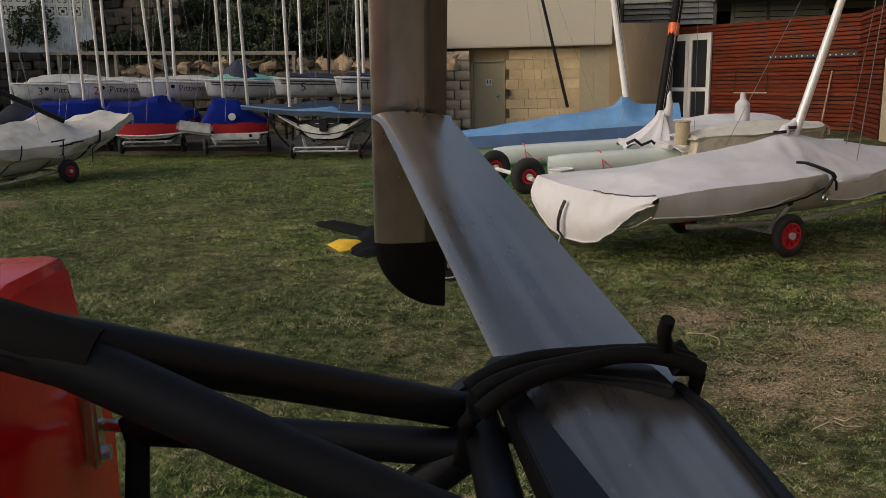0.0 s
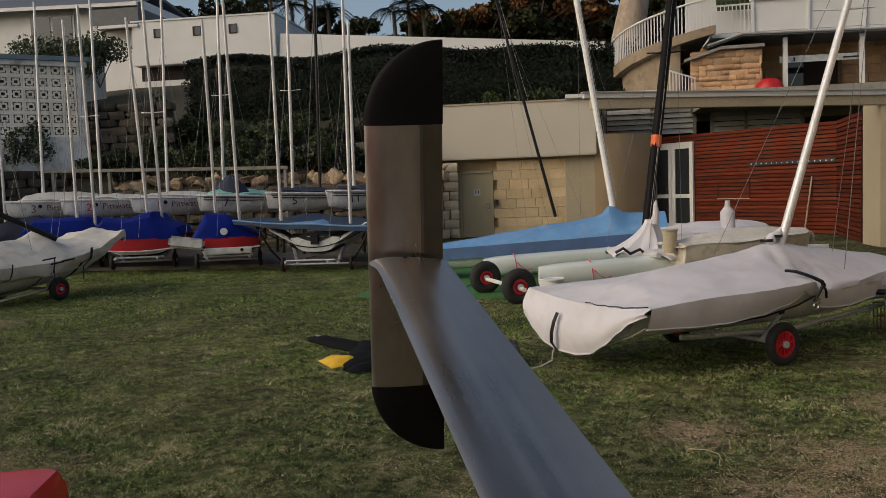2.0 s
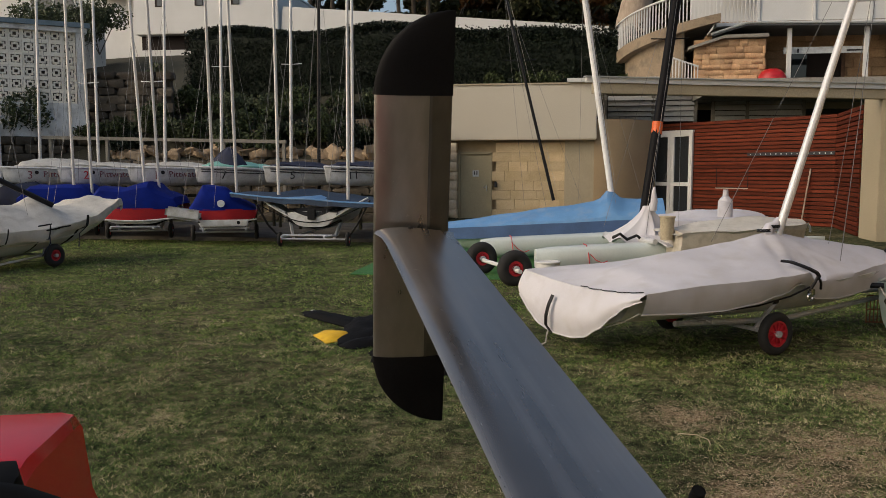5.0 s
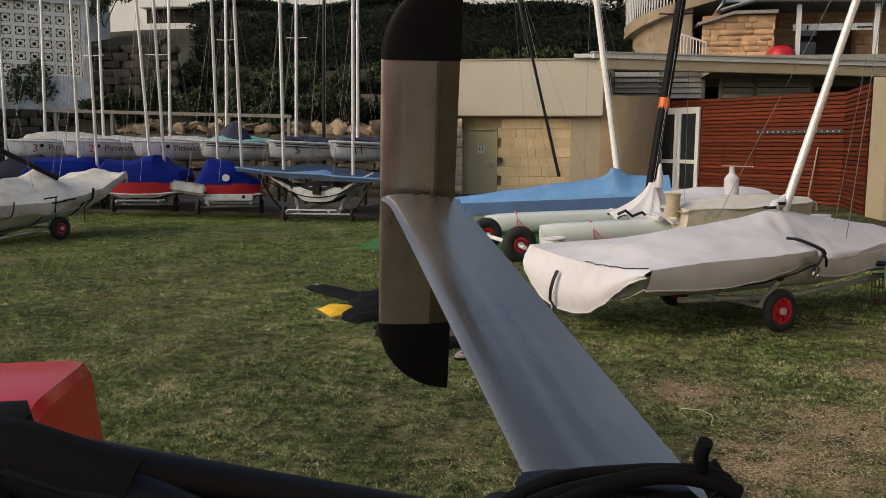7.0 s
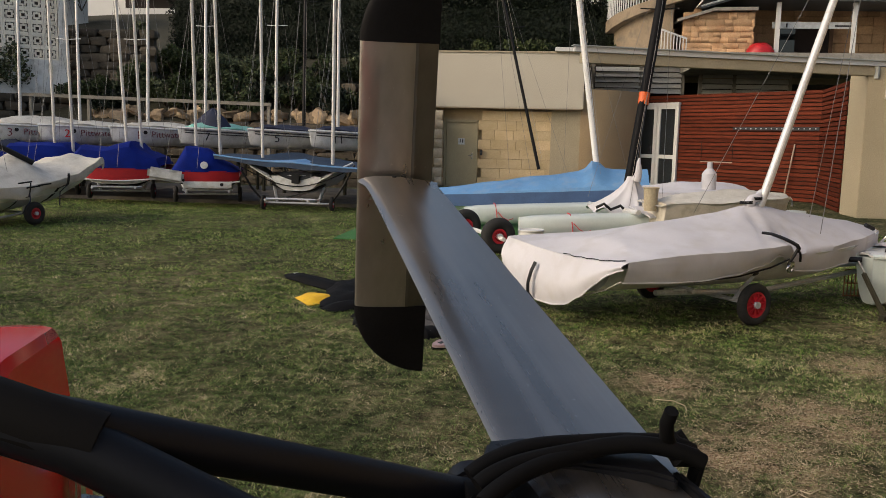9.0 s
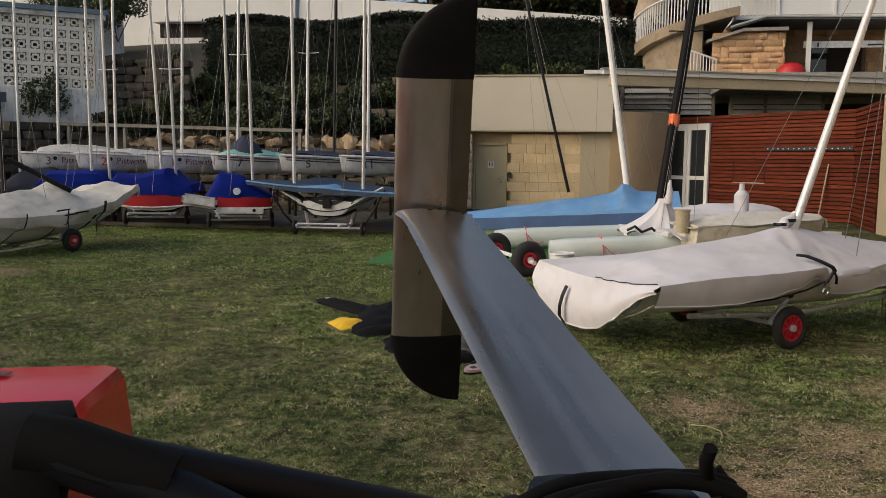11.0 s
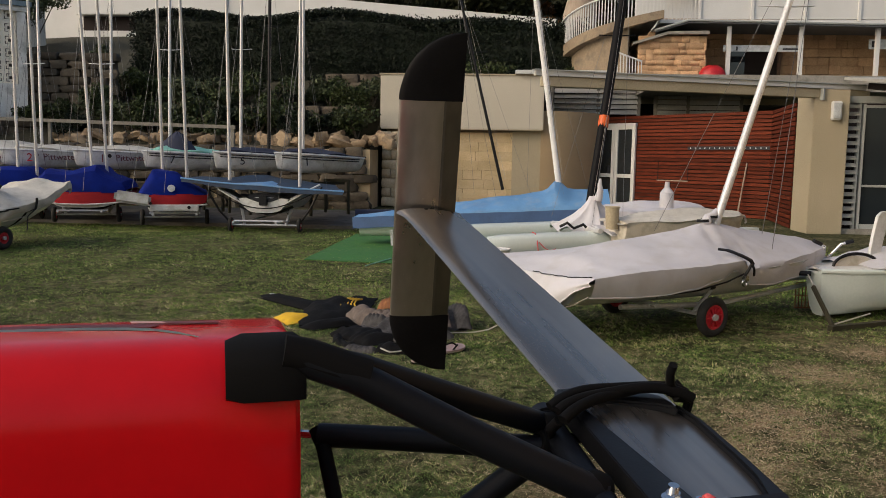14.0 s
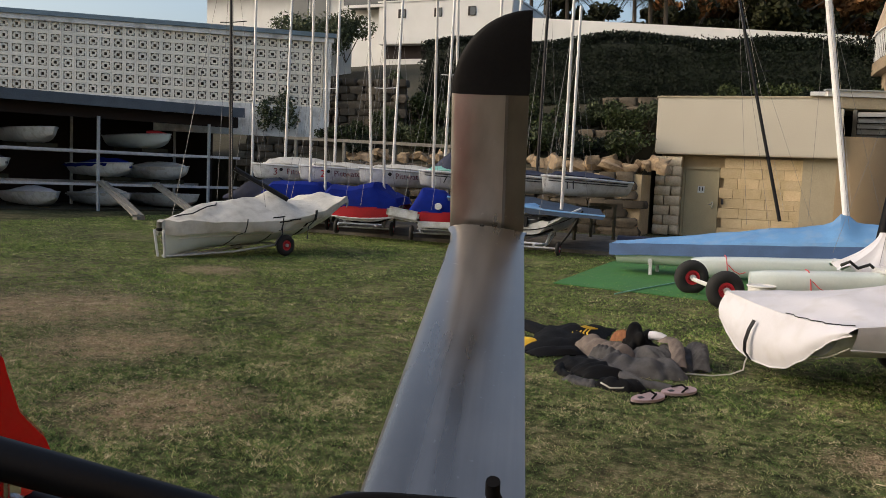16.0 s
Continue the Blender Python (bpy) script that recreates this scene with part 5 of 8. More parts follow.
for i in range(10):
    part("baluster", Geo().beam((3.58 + 0.1 * i, 27.85 + 0.01 * i, 4.34), (3.58 + 0.1 * i, 27.85 + 0.01 * i, 5.19 - 0.034 * i), 0.03, 0.03, (1, 0, 0)), "white_paint", rail2)
part("bottom_rail", Geo().beam((3.55, 27.85, 4.46), (4.5, 27.95, 4.46), 0.04, 0.04), "white_paint", rail2)
tagged(obj("upper_terrace", Geo().box((11, 29.5, 4.1), (13, 5.5, 0.5)), "concrete"), "concrete terrace above the clubhouse roof", "terrace", kind="structure")


# ==== boats ====
def frame_at(x, y, heading, z=0.0):
    """A local frame whose +x runs from stern to bow; heading in degrees, anticlockwise from +x."""
    return Matrix.Translation((x, y, z)) @ Matrix.Rotation(radians(heading), 4, "Z")


def beam_at(s, full=0.42, bow=0.02, stern=0.8):
    """Half-breadth along the hull, 0 at the stern to 1 at the bow."""
    return stern + (1 - stern) * math.sin(min(1, s / full) * math.pi / 2) if s < full else bow + (1 - bow) * math.cos((s - full) / (1 - full) * math.pi / 2) ** 0.75


def hull_geo(L, B, z0, z1, stern=0.8, rise=0.22, flare=0.55, bow=0.02, n=26, k=6, x0=0.0, full=0.42, fore=0.62):
    """An open shell from sheer to sheer. z0: keel amidships, z1: sheer amidships."""
    rings = []
    for i in range(n):
        s = i / (n - 1)
        b = B / 2 * beam_at(s, full, bow, stern)
        zk = z0 + (z1 - z0) * (0.08 * (1 - s) ** 3 + fore * max(0, s - 0.55) ** 2.2 / 0.45 ** 2.2)
        zs = z1 + rise * (z1 - z0) * (s - 0.3)
        ring = []
        for j in range(-k, k + 1):
            a = j / k
            ring.append((x0 + L * s - 0.10 * L * max(0, s - 0.6) * (1 - abs(a)), b * math.copysign(abs(a) ** flare, a) if a else 0.0, zk + (zs - zk) * abs(a) ** 2.3))
        rings.append(ring)
    return rings


def closed_hull(L, B, z0, z1, deck=0.03, **kw):
    g = Geo()
    rings = hull_geo(L, B, z0, z1, **kw)
    full = []
    for r in rings:
        a, b = Vector(r[0]), Vector(r[-1])
        top = [b.lerp(a, q) + Vector((0, 0, deck * math.sin(q * math.pi))) for q in (0.25, 0.5, 0.75)]
        full.append([Vector(p) for p in r] + top)
    return g.loft(full, True, True)


def cover_geo(L, B, zs, zr, drop, stern=0.8, rise=0.1, ridge=None, n=44, k=13, over=1.03, sag=0.03, seed=0.0, x0=0.0, bow=0.05, full=0.42, wrinkle=0.02, hem0=None, hem1=None, crown=1.25, tuck=0.10):
    """A cloth from one skirt over a ridge to the other. ridge: a function of s from 0 to 1 that shapes the ridge's height."""
    rings = []
    for i in range(n):
        s = i / (n - 1)
        b = B / 2 * max(0.06, beam_at(s, full, bow, stern)) * over
        z_s = zs + rise * (s - 0.3)
        top = z_s + (zr - zs) * (ridge(s) if ridge else math.sin(s * math.pi) ** 0.5)
        ring = []
        for j in range(-k, k + 1):
            a = j / (k - 3)
            if abs(a) <= 1:
                v, z = b * a, z_s + (top - z_s) * (1 - abs(a) ** crown) - sag * math.sin(abs(a) * math.pi)
            else:
                e = (abs(a) - 1) / (3 / (k - 3))
                v, z = math.copysign(b * (1 - tuck * e), a), z_s - drop * e * (1 + 0.08 * math.sin(s * 19 + seed))
            w = wob((s * L, v, z), 2.2, wrinkle * 1.6, seed) + wob((s * L, v, z), 6.0, wrinkle * 0.6, seed)
            ring.append((x0 + L * s, v + (w if abs(a) > 0.95 else 0), z + w * 0.8))
        rings.append(ring)
    g = Geo().loft(rings)
    # the cloth falls over both ends
    for ring, e, hem in ((rings[0], -1, hem0), (rings[-1], 1, hem1)):
        top = ring[3:-3]
        b = abs(top[0][1]) + 1e-6
        rows = []
        for i in range(8):
            f = i / 7
            row = []
            for p in top:
                low = hem(p[1] / b) if hem else zs - drop * 0.9
                w = wob((p[1] * 3, f * 2, e), 1.4, wrinkle * 1.5, seed)
                row.append((p[0] + e * (0.012 + 0.05 * math.sin(f * 2.4) + w * f), p[1] * (1 + 0.02 * math.sin(f * 3)), p[2] + (min(low, p[2] - 0.01) - p[2]) * f))
            rows.append(row)
        g.loft(rows)
    return g


def wheel(parent, c, axis, R, w, rim="rim_red", name="wheel"):
    t = part(name, Geo().torus(c, axis, R - w * 0.5, w * 0.5, 28, 10, 1.0), "rubber", parent, "black pneumatic tyre on a red rim")
    c, ax = Vector(c), Vector(axis).normalized()
    r_in = R - w * 0.95
    g = Geo().torus(c, ax, r_in, w * 0.18, 24, 6, 2.2)
    g.disc(c, ax, r_in * 0.98, w * 0.25, 20)
    e = ax.orthogonal().normalized()
    f = ax.cross(e)
    for k in range(10):
        a = k * math.tau / 10
        o = e * math.cos(a) + f * math.sin(a)
        for side in (-1, 1):
            g.beam(c + ax * side * w * 0.2 + o * r_in * 0.25, c + ax * side * w * 0.2 + o * r_in * 0.95, r_in * 0.12, w * 0.25, ax)
    part("rim", g, rim, t, smooth=False)
    part("hub", Geo().disc(c, ax, R * 0.16, w * 1.15, 14), "galv", t)
    return t


def trolley(name, L, track, axle_x, R, label, m, handle=True, wheel_w=0.085, cradle_z=0.42):
    t = thing(name, label, "trolley", "launching trolleys", m=m)
    for s in (-1, 1):
        wheel(t, (axle_x, s * track / 2, R), (0, 1, 0), R, wheel_w)
    part("axle", Geo().tube([(axle_x, -track / 2, R), (axle_x, track / 2, R)], 0.02, 8), "galv", t)
    for s in (-1, 1):
        part("side_rail", Geo().tube([(axle_x - 0.9, s * 0.42, R + 0.12), (axle_x + 0.3, s * 0.42, R + 0.06), (axle_x + L * 0.62, s * 0.06, R + 0.14)], 0.024, 8), "galv", t)
        part("upright", Geo().beam((axle_x, s * 0.42, R), (axle_x + 0.12, s * 0.52, cradle_z), 0.05, 0.03), "galv", t)
    part("cross_bar", Geo().tube([(axle_x - 0.55, -0.5, R + 0.12), (axle_x - 0.55, 0.5, R + 0.12)], 0.02, 8), "galv", t)
    part("cradle", Geo().tube([(axle_x + 0.1, -0.56, cradle_z + 0.03), (axle_x + 0.1, -0.3, cradle_z - 0.08), (axle_x + 0.1, 0, cradle_z - 0.12), (axle_x + 0.1, 0.3, cradle_z - 0.08), (axle_x + 0.1, 0.56, cradle_z + 0.03)], 0.028, 8), "black", t)
    if handle:
        part("draw_bar", Geo().tube([(axle_x + L * 0.58, 0, R + 0.13), (axle_x + L * 0.80, 0, R + 0.22)], 0.026, 8), "galv", t)
        part("handle", Geo().tube([(axle_x + L * 0.80, -0.22, R + 0.22), (axle_x + L * 0.80, 0.22, R + 0.22)], 0.018, 8), "black", t)
    return t


def strap(parent, m_pts, w=0.05, name="strap", material="black", face=(0.3, 1, 0.2)):
    g = Geo()
    pts = [Vector(p) for p in m_pts]
    for a, b in zip(pts, pts[1:]):
        g.beam(a, b, w, 0.008, face)
    return part(name, g, material, parent)


def mast(a, b, r=0.033, material="alloy", label="tall white aluminium dinghy mast with wire stays", r2=None, stays=True, spreader=True, seed=0):
    t = thing("mast", label, "mast", "dinghy masts")
    a, b = Vector(a), Vector(b)
    part("tube", Geo().tube([a, a.lerp(b, 0.5), b], r, 10, r2 if r2 else r * 0.75), material, t)
    q = random.Random(seed)
    if spreader:
        p = a.lerp(b, 0.52)
        part("spreader", Geo().tube([p + Vector((-0.28, 0.05, 0.02)), p, p + Vector((0.28, 0.05, 0.02))], 0.01, 5), material, t)
    if stays:
        p = a.lerp(b, 0.78)
        for dx, dy in ((-0.55, 0.3), (0.55, 0.3), (q.uniform(-0.2, 0.2), -1.3)):
            part("stay", Geo().tube([p, (a.x + dx, a.y + dy, a.z - 0.1)], 0.0035, 4), "wire", t)
        part("halyard", Geo().tube([a.lerp(b, 0.98) + Vector((0.05, -0.03, 0)), a + Vector((0.05, -0.05, 0.2))], 0.003, 4), "rope", t)
    return t


# --- white covered skiff nearest the camera -----------------------------
def knots_at(knots, s):
    """A smooth line through (place, value) knots."""
    if s <= knots[0][0]:
        return knots[0][1]
    for (a, za), (b, zb) in zip(knots, knots[1:]):
        if s <= b:
            f = (s - a) / (b - a)
            return za + (zb - za) * (0.55 * f + 0.45 * f * f * (3 - 2 * f))
    return knots[-1][1]


M_W = frame_at(0.47, 6.64, 34.5)
SK_B = ((0, 0.76), (0.5, 0.79), (1.5, 0.775), (1.74, 0.755), (1.95, 0.66), (2.5, 0.565), (3.2, 0.37), (3.7, 0.17), (3.9, 0.05))
SK_FAR = ((0, 0.93), (0.5, 0.90), (1.5, 0.80), (1.74, 0.755), (1.95, 0.66), (2.5, 0.565), (3.2, 0.37), (3.7, 0.17), (3.9, 0.05))
SK_SHEER = ((0, 0.640), (0.6, 0.665), (1.2, 0.680), (1.74, 0.695), (1.95, 0.61), (2.4, 0.615), (3.0, 0.655), (3.9, 0.685))
SK_RIDGE = ((0, 0.585), (0.12, 0.63), (0.35, 0.735), (0.96, 0.850), (1.63, 0.912), (1.92, 0.965), (2.1, 0.978), (2.74, 0.885), (3.4, 0.80), (3.9, 0.705))
SK_HEM = ((0, 0.465), (0.3, 0.447), (0.8, 0.437), (1.17, 0.470), (1.5, 0.525), (1.70, 0.615), (1.80, 0.55), (2.0, 0.44), (2.4, 0.405), (3.0, 0.435), (3.5, 0.50), (3.9, 0.56))
def skiff_fold(u, v):
    """Creases in the cloth: from the mast down to the strap, and slack pulls near the corners."""
    def ridge(a, b, w, h):
        ax, ay, bx, by = *a, *b
        t = max(0.0, min(1.0, ((u - ax) * (bx - ax) + (v - ay) * (by - ay)) / ((bx - ax) ** 2 + (by - ay) ** 2)))
        d = math.hypot(u - ax - t * (bx - ax), v - ay - t * (by - ay))
        return h * math.exp(-(d / w) ** 2) * math.sin(math.pi * (0.12 + 0.76 * t)) ** 0.5
    return (ridge((2.08, -0.02), (1.76, -0.72), 0.06, 0.022) + ridge((2.02, 0.0), (1.1, -0.6), 0.05, 0.010) + ridge((2.15, -0.02), (2.6, -0.5), 0.06, 0.010)
            - ridge((1.9, -0.2), (1.55, -0.72), 0.05, 0.012) + ridge((1.70, -0.72), (0.9, -0.5), 0.03, 0.007) + ridge((0.02, -0.7), (0.5, -0.1), 0.035, 0.008)
            - ridge((2.2, -0.3), (2.05, -0.62), 0.05, 0.018) + ridge((0.05, 0.6), (0.7, 0.2), 0.04, 0.006))


skiff = thing("covered_skiff", "wide skiff under a white cloth cover on a trolley", "boat", m=M_W)
part("hull", closed_hull(3.85, 1.30, 0.30, 0.57, stern=0.86, rise=0.25, flare=0.5), "hull_white", skiff)
rows = []
for i in range(91):
    u = 3.9 * i / 90
    bn, bf, zs, zr, zh = knots_at(SK_B, u), knots_at(SK_FAR, u), knots_at(SK_SHEER, u), knots_at(SK_RIDGE, u), knots_at(SK_HEM, u)
    row = []
    for j in range(-20, 21):
        a = j / 14
        if abs(a) <= 1:
            v = a * (bf if a > 0 else bn)
            z = zs + (zr - zs) * (1 - abs(a) ** 1.15) - 0.012 * math.sin(abs(a) * math.pi) + skiff_fold(u, v)
        else:
            e = (abs(a) - 1) * 14 / 6
            v = math.copysign((bf if a > 0 else bn) * (1 + 0.012 * math.sin(e * 2.5) - 0.075 * e ** 1.5), a)
            z = zs + (zh - zs) * e
        w = wob((u, v, z), 2.0, 0.010, 2.0) + wob((u, v, z), 5.5, 0.006, 2.0)
        row.append((u - 0.03, v + (w * 1.4 if abs(a) > 0.95 else 0), z + w * 0.7))
    rows.append(row)
cover = part("cover", Geo().loft(rows), "white_cover", skiff, "white cloth boat cover with soft folds", angle=60)
# the loose flap over the stern: it hangs lowest past the middle and is drawn up to the near corner
SK_FLAP = ((-0.76, 0.58), (-0.60, 0.515), (-0.45, 0.42), (-0.25, 0.285), (-0.05, 0.185), (0.15, 0.15), (0.36, 0.145), (0.62, 0.20), (0.80, 0.30), (0.93, 0.42))
top = rows[0][6:-6]
flap = []
for k in range(13):
    f = k / 12
    line = []
    for p in top:
        low = knots_at(SK_FLAP, p[1])
        belly = math.sin(f * math.pi * 0.85) * (0.05 + 0.035 * math.cos(p[1] * 2))
        line.append((p[0] - 0.004 - belly - 0.02 * f + wob((p[1] * 2.2, f * 1.5, 3), 1.5, 0.03) * f, p[1] * (1 + 0.03 * math.sin(f * 2.6) * (p[1] > 0)), p[2] + (low - p[2]) * f ** (0.9 + 0.1 * p[1])))
    flap.append(line)
part("stern_flap", Geo().loft(flap), "white_cover", skiff, "loose stern flap of the white cover", angle=70)
part("hem_seam", Geo().tube([Vector(r[0]) + Vector((0, -0.004, 0.004)) for r in rows[::2]], 0.006, 6), "white_cover", skiff)
part("flap_seam", Geo().tube([Vector(p) + Vector((-0.004, 0, 0)) for p in flap[-1]], 0.006, 6), "white_cover", skiff)
part("drawstring", Geo().tube([Vector(top[k]) + Vector((0.005 + 0.02 * math.sin(k * 1.9), 0, 0.008)) for k in range(1, 16)], 0.0045, 5), "black", skiff, "thin dark drawstring lying in the fold")
part("hem_line", Geo().tube([(0.0, -0.66, 0.47), (0.02, -0.45, 0.37), (-0.02, -0.15, 0.26), (-0.03, 0.2, 0.17)], 0.006, 6), "rope", skiff, "pale line along the open corner of the cover")
strap(skiff, [(-0.125, 0.34, 0.49), (-0.160, 0.35, 0.41), (-0.175, 0.37, 0.31), (-0.155, 0.40, 0.22), (-0.09, 0.42, 0.15)], 0.034, face=(1, 0.1, 0.1))
for w, q in ((0.012, 0.0), (0.011, 0.022)):
    part("tie_strap", Geo().tube([(1.58 + q, -0.57, 0.79), (1.62 + q, -0.63, 0.785), (1.67 + q, -0.69, 0.76), (1.72 + q, -0.745, 0.73), (1.77 + q, -0.775, 0.70), (1.785 + q, -0.785, 0.67), (1.77 + q, -0.785, 0.645)], w, 8), "black", skiff, "black webbing strap")
part("tie_strap", Geo().tube([(1.78, -0.785, 0.665), (1.75, -0.785, 0.62), (1.72, -0.775, 0.57), (1.71, -0.76, 0.53)], 0.013, 8), "black", skiff)
part("tie_tail", Geo().tube([(1.78, -0.785, 0.65), (1.83, -0.77, 0.635), (1.86, -0.755, 0.60), (1.865, -0.75, 0.55)], 0.011, 8), "black", skiff)
part("tie_cord", Geo().tube([(0.75, -0.66, 0.42), (1.2, -0.70, 0.45), (1.55, -0.72, 0.51), (1.72, -0.76, 0.58)], 0.008, 6), "black", skiff)
part("buckle", Geo().box((1.72, -0.785, 0.54), (0.05, 0.025, 0.05)).torus((1.70, -0.785, 0.50), (0, 1, 0), 0.028, 0.008, 16, 6), "steel", skiff, bevel=0.006)
part("tied_peak", Geo().tube([(2.0, 0.0, 0.965), (2.02, -0.02, 1.0), (2.06, 0.01, 1.025), (2.12, -0.01, 1.045), (2.17, 0.01, 1.075), (2.19, 0.0, 1.10)], 0.055, 12, 0.032), "white_cover", skiff, "gathered cloth at the cover's peak")
for k in range(2):
    part("peak_tie", Geo().tube([(1.99 + 0.11 * k + 0.055 * math.cos(q * 0.35), 0.06 * math.sin(q * 0.35), 0.985 + 0.035 * k + 0.0008 * q) for q in range(40)], 0.007, 6), "black", skiff, "black cord tied round the peak")
part("hem_rope", Geo().tube([(-0.06, 0.50, 0.16), (-0.12, 0.44, 0.12), (-0.14, 0.42, 0.06), (-0.24, 0.45, 0.015), (-0.42, 0.42, 0.012), (-0.62, 0.5, 0.012)], 0.0065, 6), "rope", skiff, "loose pale rope end")
trolley("launching_trolley", 4.4, 1.3, 1.46, 0.186, "galvanised trolley with red-rimmed wheels under the white skiff", M_W)
# --- left white dinghy with grey cover, bow down on its trolley ----------------
LD = 3.5
DK_KEEL = ((0, 0.03), (0.75, 0.155), (1.57, 0.20), (2.2, 0.267), (2.6, 0.315), (3.14, 0.516), (3.57, 0.786), (3.95, 0.95))
DK_HEM = ((0, 0.40), (0.5, 0.405), (1.05, 0.41), (1.7, 0.45), (2.34, 0.544), (2.8, 0.67), (3.16, 0.80), (3.44, 0.93), (3.95, 1.0))
DK_RIDGE = ((0, 0.62), (0.22, 0.72), (0.75, 0.88), (1.1, 0.94), (1.8, 1.0), (2.14, 1.14), (2.3, 1.05), (2.45, 0.97), (2.9, 0.975), (3.12, 1.05), (3.36, 1.13), (3.5, 1.10))
def dinghy_b(s):
    return 0.04 + 0.66 * math.sin(min(1, s / 0.62) * math.pi / 2) ** 0.8 if s < 0.62 else 0.70 - 0.12 * ((s - 0.62) / 0.38) ** 1.5
def dinghy_keel(s):
    return knots_at(DK_KEEL, s * LD)
def dinghy_sheer(s):
    return knots_at(DK_HEM, s * LD) + 0.19 - 0.12 * s
def dinghy_ridge(s):
    return max(knots_at(DK_RIDGE, s * LD), dinghy_sheer(s) + 0.04)
M_L = frame_at(-9.02, 10.5, 75.0) @ Matrix.Translation((-0.2, 0, 0))
ld = thing("covered_dinghy", "white dinghy with a loose grey cover on a trolley", "boat", m=M_L)
rings = []
for i in range(25):
    s = i / 24
    b, zk, zs = dinghy_b(s), dinghy_keel(s), dinghy_sheer(s) - 0.02
    side = [(a, b * (1 if a == 1 else a ** 0.5), zk + (zs - zk) * a ** 2.0) for a in (0.0, 0.15, 0.35, 0.55, 0.75, 0.9, 1.0)]
    ring = [(LD * s - 0.05 * (a - 0.5) * (1 - s), v, z) for a, v, z in side]
    rings.append([(x, -v, z) for x, v, z in reversed(ring)] + ring[1:])
part("hull", Geo().loft(rings, True, True), "hull_pale", ld)
rows_ = []
for i in range(81):
    s = i / 80
    b, zs, zr = dinghy_b(s) * 1.06 + 0.035, dinghy_sheer(s), dinghy_ridge(s)
    hem = 0.19 - 0.12 * s + 0.018 * math.sin(s * 16) + 0.012 * math.sin(s * 37 + 1)
    row = []
    for j in range(-16, 17):
        a = j / 12
        if abs(a) <= 1:
            v, z = b * a, zs + 0.04 + (zr - zs - 0.04) * (1 - abs(a) ** 1.45) - 0.02 * math.sin(abs(a) * math.pi)
        else:
            e = (abs(a) - 1) * 3
            v, z = math.copysign(b * (1 + 0.015 * math.sin(e * 3) - 0.04 * e), a), zs + 0.04 - (0.04 + hem) * e
        w = wob((s * LD, v, z), 2.2, 0.035, 5.0) + 0.030 * (abs(wob((s * LD * 0.7, v * 2.5, z * 3.5), 1.6, 1, 6.0)) - 0.2) + wob((s * LD, v, z), 8.0, 0.012, 6.0)
        row.append((LD * (-0.012 + 1.02 * s), v + (w * 1.1 if abs(a) > 0.7 else 0), z + w * 0.8))
    rows_.append(row)
low = [[(p[0] + 0.05 * math.sin(f * 3), p[1] * (1 - 0.06 * f), p[2] + (min(p[2], 1.0) - 0.10 - p[2]) * f) for p in rows_[-1]] for f in (0.0, 0.35, 0.7, 1.0)]
nose = [[(p[0] - 0.05 * math.sin(f * 3), p[1], p[2] - 0.05 * f) for p in rows_[0]] for f in (1.0, 0.5, 0.0)]
part("cover", Geo().loft(nose[:-1] + rows_ + low[1:]), "grey_cover", ld, "loose grey canvas boat cover with deep folds")
for s, drop, wide in ((0.33, -0.20, 0.02), (0.52, -0.16, 0.022), (0.74, -0.26, 0.05)):
    for e in (-1, 1):
        way = []
        for k in range(9):
            f = k / 8
            q = s + drop * f * f / LD
            b, zk, zs = dinghy_b(q), dinghy_keel(q), dinghy_sheer(q)
            z = zs + 0.10 + (zk + 0.03 - zs - 0.10) * f
            hem = zs - (0.19 - 0.12 * q) - 0.02
            v = b * 1.06 + 0.085 if z > hem else b * max(0.0, (z - zk) / (zs - zk)) ** 0.25 + 0.014
            way.append((LD * q, e * v, z))
        part("strap", Geo().loft([[Vector(p) + Vector((wide / 2, 0, 0)), Vector(p) - Vector((wide / 2, 0, 0))] for p in way]), "black", ld, thick=0.006)
        if s > 0.5:
            part("strap_tail", Geo().tube([way[3], Vector(way[4]) + Vector((0, e * 0.03, -0.06)), Vector(way[5]) + Vector((0.03, e * 0.05, -0.22))], 0.009, 5), "navy", ld, "loose end of a strap")
for e in (-1, 1):
    part("chine_rail", Geo().tube([(LD * q, e * (dinghy_b(q) * 0.86 + 0.004), dinghy_keel(q) + (dinghy_sheer(q) - dinghy_keel(q)) * 0.50) for q in [0.05 + 0.045 * k for k in range(20)]], 0.008, 5), "hull_white", ld)
for s in (0.50, 0.54, 0.60):
    strap(ld, [(LD * s - 0.12, -(dinghy_b(s) * 1.05 + 0.05), dinghy_sheer(s) + 0.10 - 0.09 * (s > 0.52)), (LD * s + 0.14, -(dinghy_b(s) * 1.05 + 0.05), dinghy_sheer(s) + 0.12 - 0.09 * (s > 0.52))], 0.022, "tie_cord")
part("lacing", Geo().tube([(0.05 + 0.16 * k, 0.05 * math.sin(k * 2.2) - 0.22 * math.sin(k * 0.5), dinghy_ridge((0.05 + 0.16 * k) / LD) - 0.02) for k in range(7)], 0.012, 6), "black", ld)
part("bow_fitting", Geo().box((0.02, 0, 0.33), (0.16, 0.05, 0.035)).box((-0.06, 0, 0.47), (0.16, 0.05, 0.05)), "black", ld, bevel=0.01)
lt = thing("launching_trolley", "galvanised launching trolley under the grey-covered dinghy", "trolley", m=M_L)
part("spine", Geo().tube([(-0.02, 0, 0.04), (0.9, 0, 0.07), (1.98, 0, 0.19)], 0.024, 8), "galv", lt)
